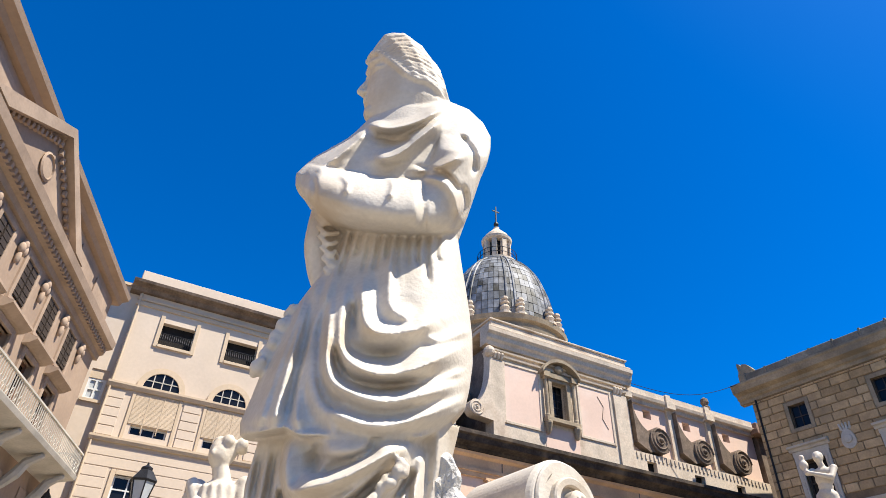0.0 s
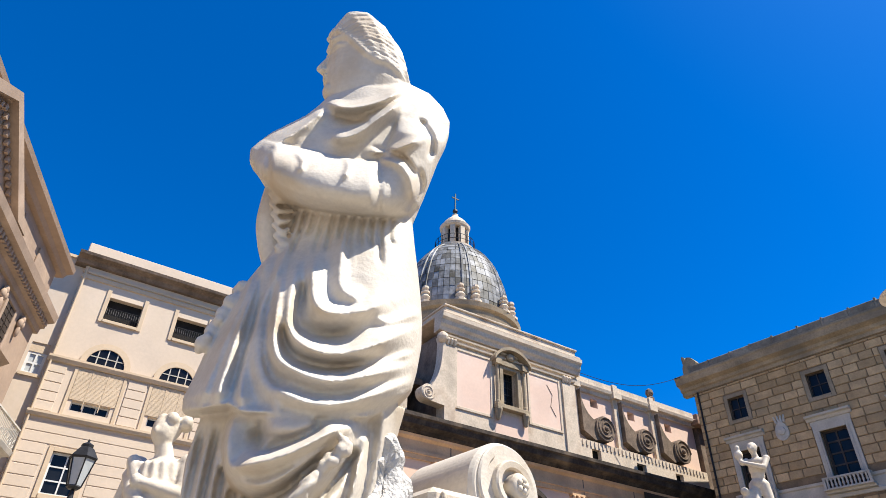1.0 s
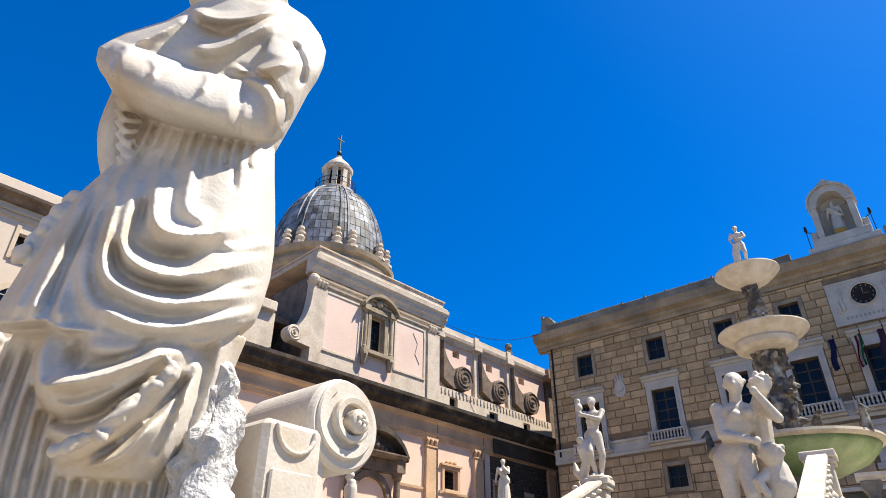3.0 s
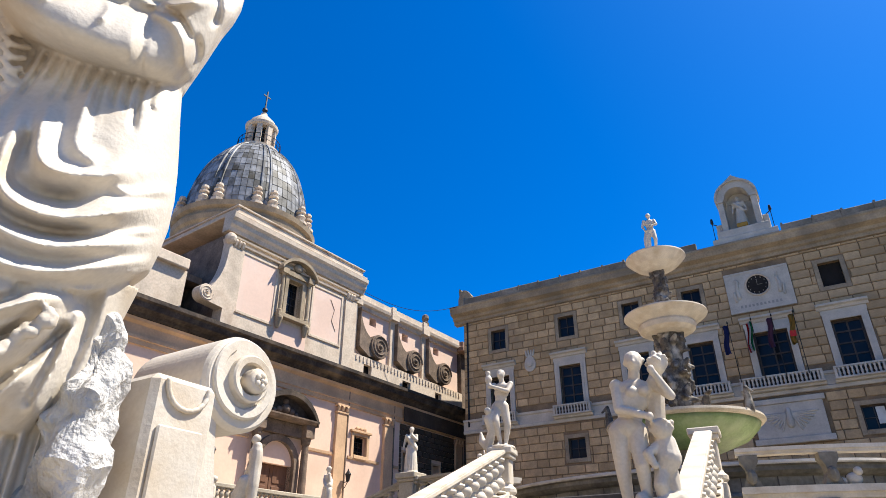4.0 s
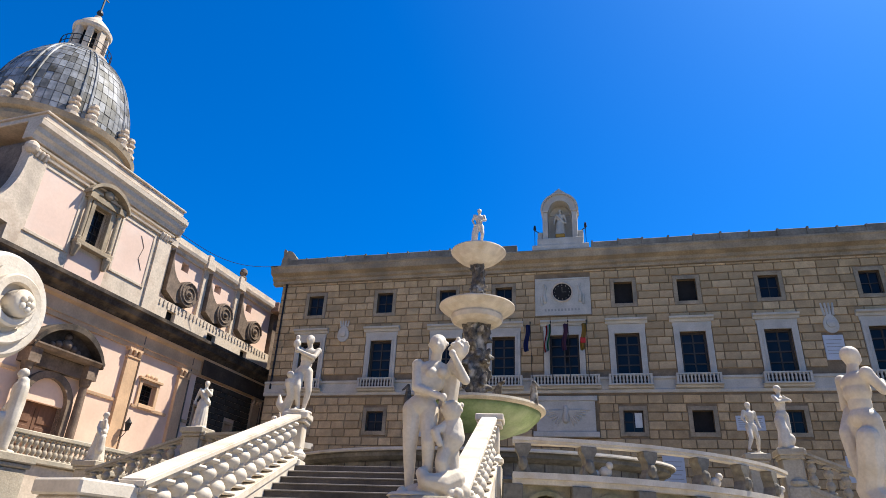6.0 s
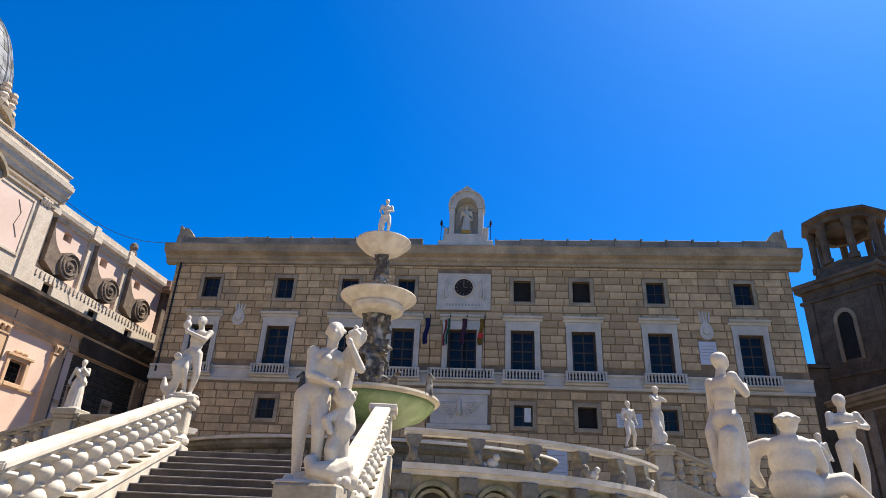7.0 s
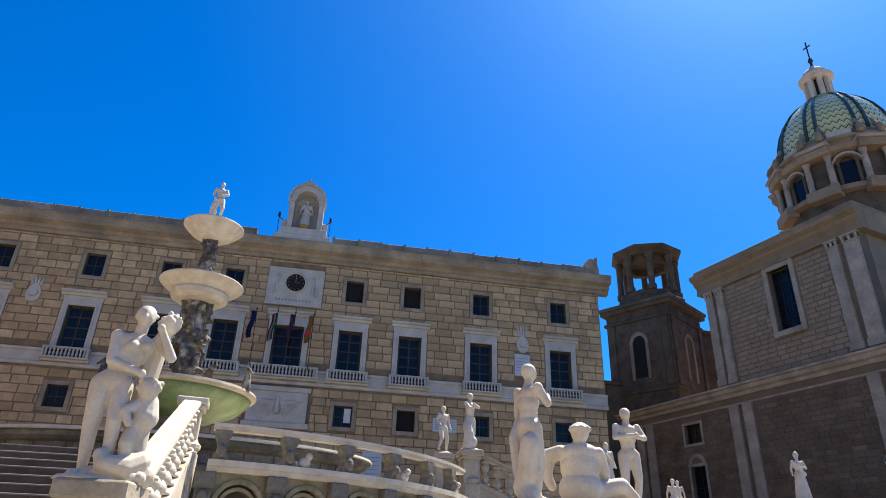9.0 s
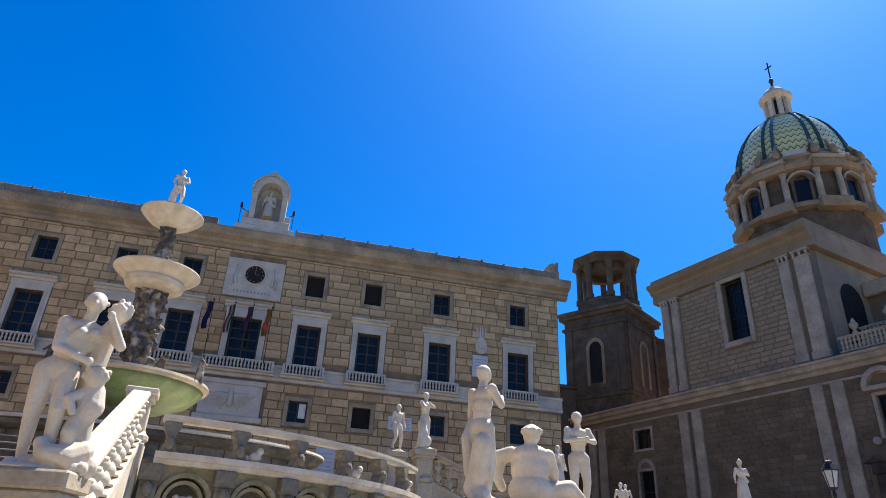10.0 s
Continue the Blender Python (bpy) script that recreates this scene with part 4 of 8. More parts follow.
    part("finial", ball_bm, VOLUTE, C)
    # low left wing
    part("left_wing_wall", wall(-17, -11.6, 13.4, 16.4, 0.6, [(-12.9, -12.0, 13.55, 14.2), (-16, -15, 14.6, 15.6)], y=1.0), CREAM_STONE, C)
    part("left_wing_cornice", boxes((-17, -11.7, 0.7, 2.0, 16.4, 17.0), bevel=0.05), CREAM_STONE, C)
    part("left_wing_room", boxes((-17, -11.7, 2.0, 2.1, 13.4, 16.4)), DARK, C)
    part("roof", boxes((-17, 13.2, 2.3, 19.8, 16.6, 17.0)), TERRACOTTA, C)
    # dome
    D = thing("church_dome", FURTHER @ pose(-36, 35.0, 0, 0, 0, 85.5), "grey lead-sheeted church dome with ribs, lantern and iron cross", "dome")
    part("drum", lathe([(5.3, 20.0), (5.3, 25.4), (5.5, 25.6), (5.6, 26.0), (5.35, 26.1), (5.35, 26.45), (5.65, 26.6), (5.75, 27.0), (5.0, 27.1)], 48), CORNICE, D)
    R0, zb, zt = 4.95, 27.0, 35.3
    sheets = bmesh.new()
    prof = [(R0 * math.cos(t) ** 0.9, zb + (zt - zb) * 1.03 * math.sin(t)) for t in [radians(76) * i / 13 for i in range(14)]]
    part("shell", lathe([(r - 0.06, z) for r, z in prof], 48), LEAD, D, smooth=True)
    rg = random.Random(8)
    for j in range(13):
        (r0, z0), (r1, z1) = prof[j], prof[j + 1]
        n = 64 if j < 8 else 32
        for i in range(n):
            a0, a1 = 2 * math.pi * (i + 0.04) / n, 2 * math.pi * (i + 0.96) / n
            o = rg.uniform(0.0, 0.035)
            v = [sheets.verts.new(((r + o) * math.cos(a), (r + o) * math.sin(a), z)) for r, z, a in ((r0, z0 + 0.02, a0), (r0, z0 + 0.02, a1), (r1, z1 - 0.02, a1), (r1, z1 - 0.02, a0))]
            sheets.faces.new(v)
    ex = bmesh.ops.extrude_face_region(sheets, geom=sheets.faces[:])
    for v in [g for g in ex["geom"] if isinstance(g, bmesh.types.BMVert)]:
        v.co += Vector((v.co.x, v.co.y, 2.0)).normalized() * 0.05
    tagged(part("lead_sheet", sheets, LEAD, D), kind="stuff")
    for k in range(8):
        a = (k + 0.5) * math.pi / 4
        for da in (-0.07, 0.07):
            bm = bmesh.new()
            chain(bm, [((r + 0.04) * math.cos(a + da), (r + 0.04) * math.sin(a + da), z) for r, z in prof], 0.12, 6)
            part("rib", bm, LEAD, D)
            bm = bmesh.new()
            dome_finial(bm, 5.3 * math.cos(a + da * 1.7), 5.3 * math.sin(a + da * 1.7), 27.0, 1.75)
            part("finial", bm, CREAM_STONE, D)
    bm = lathe([(1.9, 35.0), (1.9, 35.35), (1.3, 35.4), (1.3, 35.6), (0.95, 35.62)], 24)
    lan = part("lantern", bm, CREAM_STONE, D, "pale stone lantern with arched openings")
    for k in range(8):
        a = k * math.pi / 4
        bm = bmesh.new()
        M = pose(0, 0, 0, 0, 0, math.degrees(a))
        for v in box(bm, 0.9, 1.3, -0.23, 0.23, 35.6, 37.75).verts:
            v.co = M @ v.co
        part("pier", bm, CREAM_STONE, lan)
    # near-black core paints the shade inside the lantern
    part("lantern_core", lathe([(0.75, 35.6), (0.75, 37.8)], 16), DARK, lan)
    part("lantern_cap", lathe([(1.25, 37.75), (1.42, 37.9), (1.47, 38.15), (1.3, 38.3), (1.1, 38.7), (0.65, 39.2), (0.3, 39.6), (0.28, 39.8)], 24), CREAM_STONE, lan)
    bm = bmesh.new()
    for k in range(20):
        a = k * math.pi / 10
        capsule(bm, (1.85 * math.cos(a), 1.85 * math.sin(a), 35.3), (1.85 * math.cos(a), 1.85 * math.sin(a), 36.3), 0.03, 0.03, 5)
    for z in (35.8, 36.3):
        chain(bm, [(1.85 * math.cos(a), 1.85 * math.sin(a), z) for a in [i * math.pi / 12 for i in range(25)]], 0.03, 5)
    part("railing", bm, IRON, lan)
    cross_top(D, 40.0, 2.5, IRON)
    # terrace in front of the church door
    T = thing("church_terrace", FURTHER @ pose(-24, 35, 0, 0, 0, 85.5), "raised stone terrace with a balustrade before the church", "terrace", kind="structure")
    part("platform", boxes((-16, 2, -5.6, -0.23, -0.4, Z0 - 0.1), bevel=0.05), CREAM_STONE, T)
    part("platform_edge", boxes((-16.1, 2.1, -5.8, -5.3, Z0 - 0.1, Z0 + 0.1), bevel=0.03), MARBLE_OLD, T)
    part("terrace_rail", boxes((-16, 2, -5.7, -5.4, Z0 + 0.88, Z0 + 1.05), bevel=0.03), MARBLE_OLD, T)
    for i in range(72):
        share("baluster", BALUSTER_GREY, T, Matrix.Translation((-15.8 + i * 0.25, -5.55, Z0 + 0.1)))
    # link building between church and palace, its shade put into the brown walls
    L = thing("link_building", FURTHER @ pose(-23.2, 48.5, 0, 0, 0, 85.5), "shaded low roofed building beside the church", "building")
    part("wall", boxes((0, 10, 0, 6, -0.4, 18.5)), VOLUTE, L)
    part("roof", boxes((-0.6, 10, -0.6, 6.5, 18.5, 18.9), (1.0, 4.0, 0.5, 4.0, 18.9, 20.0), bevel=0.04), TERRACOTTA, L)
    return C


# ---- the beige house ----
def build_beige_house():
    H = thing("beige_house", pose(-30, 8, 0, 0, 0, 86), "beige plastered palace with arched windows and roller blinds", "house")
    X0, X1 = -1.55, 10.5
    b3 = [0.77, 4.1, 7.4]
    holes = []
    for x in b3:
        holes += [(x - 0.8, x + 0.8, 16.1, 17.35), (x - 0.82, x + 0.82, 11.5, 11.95), (x - 0.62 + -0.2, x + 0.5, 7.9, 9.65)]
    part("wall", wall(X0, X1, -0.4, 18.7, 0.6, holes), BEIGE, H)
    part("side_wall", boxes((X1 - 0.6, X1, 0.6, 14, -0.4, 18.7), (X0, X0 + 0.6, 0.6, 14, -0.4, 18.7)), BEIGE, H)
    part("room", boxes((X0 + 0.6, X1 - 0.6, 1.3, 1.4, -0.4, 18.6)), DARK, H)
    part("roof", boxes((X0 - 0.2, X1 + 0.2, -0.3, 14, 19.3, 19.75)), TERRACOTTA, H)
    bm = bmesh.new()
    moulding(bm, X0 - 0.05, X1, [(0.01, 17.95), (-0.08, 17.97), (-0.1, 18.12), (0.01, 18.15)])
    moulding(bm, X0 - 0.05, X1, [(0.01, 18.25), (-0.08, 18.27), (-0.1, 18.36), (0.01, 18.4)])
    part("frieze", bm, BEIGE_TRIM, H)
    bm = bmesh.new()
    moulding(bm, X0 - 0.5, X1 + 0.3, [(0.3, 18.62), (-0.2, 18.66), (-0.3, 18.85), (-0.62, 18.98), (-0.66, 19.12), (0.3, 19.2)])
    part("cornice", bm, VOLUTE, H)
    part("parapet", boxes((X0 - 0.2, X1, -0.45, 0.1, 19.2, 19.75), bevel=0.03), BEIGE, H)
    bm = bmesh.new()
    moulding(bm, X0 - 0.05, X1, [(0.01, 13.5), (-0.12, 13.52), (-0.2, 13.68), (-0.2, 13.78), (0.01, 13.8)])
    moulding(bm, X0 - 0.05, X1, [(0.01, 10.95), (-0.14, 10.97), (-0.2, 11.1), (-0.2, 11.2), (0.01, 11.22)])
    part("string_course", bm, BEIGE_TRIM, H)
    for i in range(16):
        z = 3.4 + i * 0.465
        if z < 10.7:
            rows = []
            xs = [X0] + [v for x in b3 for v in (x - 1.15, x + 0.85)] + [X1]
            for a, b in zip(xs[::2], xs[1::2]):
                full = z > 9.85 or z < 7.2
                rows.append((a, b, -0.03, 0.0, z, z + 0.43))
            if full:
                rows = [(X0, X1, -0.03, 0.0, z, z + 0.43)]
            for row in rows:
                part("rusticated_band", boxes(row, bevel=0.012), BEIGE, H)
    for x in b3:
        bm = boxes((x - 1.0, x - 0.8, -0.07, 0.1, 15.95, 17.7), (x + 0.8, x + 1.0, -0.07, 0.1, 15.95, 17.7), (x - 0.8, x + 0.8, -0.12, 0.1, 15.95, 16.1), bevel=0.012)
        w = part("window", bm, BEIGE_TRIM, H)
        bm = bmesh.new()
        for i in range(15):
            xx = x - 0.75 + i * 0.107
            chain(bm, [(xx, -0.02, 16.1), (xx, -0.14, 16.4), (xx, -0.02, 16.75)], 0.012, 5)
        for z in (16.4, 16.75):
            capsule(bm, (x - 0.8, -0.05, z), (x + 0.8, -0.05, z), 0.016, 0.016, 5)
        part("grille", bm, IRON, w)
        part("pane", boxes((x - 0.8, x + 0.8, 0.35, 0.37, 16.1, 17.35)), DARK, w)
        bm = bmesh.new()
        arch_band(bm, x, 13.8, 0.84, 1.12, -0.09, 0.0)
        aw = part("arched_window", bm, BEIGE_TRIM, H)
        bm = bmesh.new()
        sweep_xz(bm, arch(x, 13.8, 0.84), -0.02, 0.0)
        part("pane", bm, PANE, aw)
        bm = bmesh.new()
        for dx in (-0.42, 0.0, 0.42):
            box(bm, x + dx - 0.025, x + dx + 0.025, -0.05, -0.02, 13.8, 13.8 + math.sqrt(0.84 ** 2 - dx * dx))
        box(bm, x - 0.76, x + 0.76, -0.05, -0.02, 14.15, 14.19)
        part("sash", bm, GREY_STONE, aw)
        sb = part("blind_frame", boxes((x - 1.15, x - 1.0, -0.06, 0.0, 11.22, 13.5), bevel=0.01), BEIGE_TRIM, H)
        part("blind_frame", boxes((x + 1.0, x + 1.15, -0.06, 0.0, 11.22, 13.5), bevel=0.01), BEIGE_TRIM, sb)
        bm = bmesh.new()
        z = 11.98
        while z < 13.45:
            box(bm, x - 0.98, x + 0.98, -0.045, -0.01, z, z + 0.05)
            z += 0.058
        tagged(part("roller_blind", bm, SHUTTER, sb, "tan slatted roller blind let down"), kind="stuff")
        part("blind_bar", boxes((x - 0.36, x - 0.32, -0.06, -0.045, 11.6, 13.45), (x + 0.32, x + 0.36, -0.06, -0.045, 11.6, 13.45)), BEIGE_TRIM, sb)
        glazing(sb, x, 11.5, 1.64, 0.45, 0.2, 3, 1, WHITE_WOOD, 0.05)
        for bx in (x + 1.66,):
            for i in range(5):
                part("quoin", boxes((bx - 0.42, bx + 0.42, -0.05, 0.0, 11.26 + i * 0.44, 11.66 + i * 0.44), bevel=0.012), BEIGE, H)
        g0, g1 = x - 0.82, x + 0.5
        bm = boxes((g0 - 0.2, g0, -0.06, 0.1, 7.7, 9.85), (g1, g1 + 0.2, -0.06, 0.1, 7.7, 9.85), (g0, g1, -0.06, 0.1, 9.65, 9.85), (g0, g1, -0.1, 0.1, 7.7, 7.9), bevel=0.012)
        gw = part("window", bm, BEIGE_TRIM, H)
        glazing(gw, (g0 + g1) / 2, 7.9, g1 - g0, 1.75, 0.15, 2, 3, WHITE_WOOD, 0.06)
    for i in range(5):
        part("quoin", boxes((X0 + 0.05, X0 + 0.85, -0.05, 0.0, 11.26 + i * 0.44, 11.66 + i * 0.44), bevel=0.012), BEIGE, H)
    N = thing("narrow_house", pose(-30, 8, 0, 0, 0, 86), "narrow plain cream house wall with one small window", "house")
    part("wall", wall(-5.5, -1.56, -0.4, 19.0, 0.6, [(-2.42, -1.65, 12.8, 14.3)], y=0.25), BEIGE, N)
    part("parapet", boxes((-5.5, -1.56, 0.15, 0.9, 19.0, 19.15)), BEIGE_TRIM, N)
    w = part("window", boxes((-2.5, -1.58, 0.14, 0.4, 12.66, 12.8)), BEIGE_TRIM, N)
    glazing(w, -2.035, 12.8, 0.77, 1.05, 0.33, 2, 2, WHITE_WOOD, 0.08, LAMP_GLASS)
    part("blind", boxes((-2.42, -1.65, 0.3, 0.34, 13.85, 14.3)), SHUTTER, w)
    part("drainpipe", lathe([(0.05, 0), (0.05, 18.6)], 8, m=Matrix.Translation((-1.45, -0.08, 0))), BEIGE_TRIM, N)
    return H


# ---- the pedimented palace along the north side ----
def build_pediment_palace():
    Q = thing("pedimented_palace", pose(-28, 5.45, 0, 0, 0, 157), "old cream palace with a pediment, dentil cornice and long balcony", "palace")
    bays = [-3.3, -5.75, -8.2, -10.65, -13.1, -15.6, -18, -20.5, -23]
    holes = []
    for x in bays:
        holes += [(x - 0.5, x + 0.5, 11.85, 13.25), (x - 0.55, x + 0.55, 8.55, 10.9), (x - 0.6, x + 0.6, 4.2, 6.6)]
    part("wall", wall(-32, -0.3, -0.4, 13.7, 0.5, holes), OLD_PLASTER, Q)
    part("side_wall", boxes((-0.8, -0.3, 0.5, 10, -0.4, 16.6)), OLD_PLASTER, Q)
    part("room", boxes((-32, -0.8, 1.2, 1.3, -0.4, 13.6)), DARK, Q)
    bm = bmesh.new()
    moulding(bm, -32, -0.1, [(0.3, 13.6), (-0.12, 13.62), (-0.15, 13.85), (-0.3, 13.9), (-0.3, 14.1), (-0.6, 14.2), (-0.66, 14.5), (0.3, 14.55)])
    part("cornice", bm, OLD_TRIM, Q)
    den = boxes((-0.07, 0.07, -0.12, 0.0, -0.1, 0.1))
    dm = bpy.data.meshes.new("dentil")
    den.to_mesh(dm)
    den.free()
    dm.materials.append(OLD_TRIM)
    for i in range(100):
        share("dentil", dm, Q, Matrix.Translation((-0.4 - i * 0.28, -0.3, 14.0)))
    part("attic", boxes((-32, -0.3, 0.1, 10, 14.5, 16.6)), OLD_PLASTER, Q)
    for i in range(9):
        part("attic_panel", boxes((-2.9 - i * 2.45, -0.9 - i * 2.45, 0.02, 0.1, 14.9, 16.2), bevel=0.02), OLD_TRIM, Q)
    bm = bmesh.new()
    moulding(bm, -32, 0.15, [(0.5, 16.55), (-0.1, 16.57), (-0.2, 16.75), (-0.45, 16.85), (-0.5, 17.05), (0.5, 17.2)])
    part("roof_edge", bm, OLD_PLASTER, Q)
    # pediment
    a, b, m, zt = -15.2, -6.3, -10.75, 17.2
    bm = bmesh.new()
    sweep_xz(bm, [(a + 0.4, 14.56), (b - 0.4, 14.56), (m, zt - 0.3)], -0.3, 0.1)
    part("tympanum", bm, OLD_PLASTER, Q)
    for p, q in ((a, m), (b, m)):
        bm = bmesh.new()
        s = 1 if q > p else -1
        sweep_xz(bm, [(p, 14.56), (p + s * 0.9, 14.56), (m, zt - 0.3), (m, zt + 0.1)], -0.68, 0.1)
        part("raking_cornice", bm, OLD_TRIM, Q)
        for i in range(15):
            f = (i + 1.2) / 17
            share("dentil", dm, Q, Matrix.Translation((p + (m - p) * f + s * 0.45, -0.34, 14.5 + (zt - 14.7) * f - 0.18)))
    bm = bmesh.new()
    lathe([(0.0, 0.0), (0.45, 0.0), (0.5, 0.06), (0.42, 0.1), (0.4, 0.04), (0.0, 0.03)], 20, bm, Matrix.Translation((m, -0.3, 15.5)) @ pose(0, 0, 0, 90))
    part("medallion", bm, OLD_TRIM, Q)
    for x in bays:
        bm = boxes((x - 0.68, x - 0.5, -0.08, 0.1, 11.7, 13.4), (x + 0.5, x + 0.68, -0.08, 0.1, 11.7, 13.4), (x - 0.5, x + 0.5, -0.08, 0.1, 13.25, 13.4), (x - 0.75, x + 0.75, -0.14, 0.1, 11.55, 11.7), bevel=0.012)
        w = part("window", bm, OLD_TRIM, Q)
        glazing(w, x, 11.85, 1.0, 1.4, 0.15, 2, 2, WHITE_WOOD, 0.06)
        for sx in (-1, 1):
            bm = bmesh.new()
            for z in range(11):
                box(bm, x + sx * 0.27 - 0.22, x + sx * 0.27 + 0.22, -0.04 - 0.015 * (z % 2), 0.02, 11.9 + z * 0.12, 12.0 + z * 0.12)
            tagged(part("shutter", bm, SASH, w), kind="stuff")
        bm = boxes((x - 0.75, x - 0.55, -0.1, 0.1, 8.5, 11.1), (x + 0.55, x + 0.75, -0.1, 0.1, 8.5, 11.1), (x - 0.55, x + 0.55, -0.1, 0.1, 10.9, 11.1), bevel=0.012)
        moulding(bm, x - 0.95, x + 0.95, [(0.02, 11.1), (-0.2, 11.14), (-0.45, 11.3), (-0.45, 11.38), (0.02, 11.5)])
        w = part("balcony_door", bm, OLD_TRIM, Q)
        glazing(w, x, 8.55, 1.1, 2.35, 0.2, 2, 4, OAK, 0.08)
        bm = boxes((x - 0.8, x - 0.6, -0.08, 0.1, 4.1, 6.8), (x + 0.6, x + 0.8, -0.08, 0.1, 4.1, 6.8), (x - 0.6, x + 0.6, -0.08, 0.1, 6.6, 6.8), bevel=0.012)
        w = part("shop_opening", bm, GREY_STONE, Q)
        part("pane", boxes((x - 0.6, x + 0.6, 0.3, 0.32, 4.2, 6.6)), PANE, w)
        bm = bmesh.new()
        for k in range(3):
            ball(bm, (x + 1.2 + 0.1 * k, -0.1, 13.1 + 0.18 * (k % 2)), (0.16, 0.12, 0.2), 8)
        ball(bm, (x + 1.22, -0.1, 12.75), (0.1, 0.1, 0.25), 8)
        part("mask_ornament", bm, OLD_TRIM, Q, smooth=True)
    bm = bmesh.new()
    moulding(bm, -24.5, -0.7, [(0.0, 8.15), (-0.7, 8.25), (-1.15, 8.35), (-1.2, 8.5), (0.0, 8.52)])
    bal = part("balcony", bm, GREY_STONE, Q, "long balcony with an iron railing")
    bm = bmesh.new()
    n = 150
    for i in range(n):
        x = -24.4 + 23.6 * i / (n - 1)
        box(bm, x - 0.012, x + 0.012, -1.15, -1.125, 8.5, 9.3)
    for i in range(70):
        x = -24.3 + 23.4 * i / 69
        chain(bm, [(x - 0.09, -1.14, 8.75), (x, -1.16, 8.9), (x + 0.09, -1.14, 8.75), (x, -1.14, 8.62)], 0.012, 4)
    box(bm, -24.45, -0.75, -1.18, -1.1, 9.3, 9.36), box(bm, -24.45, -0.75, -1.16, -1.12, 8.52, 8.56)
    box(bm, -0.79, -0.75, -1.15, 0, 9.3, 9.36)
    for i in range(9):
        box(bm, -0.77, -0.755, -1.1 + i * 0.12, -1.085 + i * 0.12, 8.5, 9.3)
    tagged(part("railing", bm, GREY_STONE, bal, "weathered grey iron railing"))
    for i in range(10):
        x = -1.6 - i * 2.45
        bm = bmesh.new()
        chain(bm, [(x, -0.05, 7.2), (x, -0.35, 7.55), (x, -0.55, 7.95), (x, -0.95, 8.2)], (0.16, 0.2, 0.18, 0.12), 8)
        part("bracket", bm, GREY_STONE, bal)
    for i in range(10):
        z = 3.0 + i * 0.46
        for x0, x1 in ((-2.45, -0.3), (-4.9, -4.05), (-7.35, -6.5)):
            part("rusticated_band", boxes((x0, x1, -0.06, 0.0, z, z + 0.42), bevel=0.02), OLD_TRIM, Q)
    wall_lantern(Q, -1.2, 7.4)
    return Q


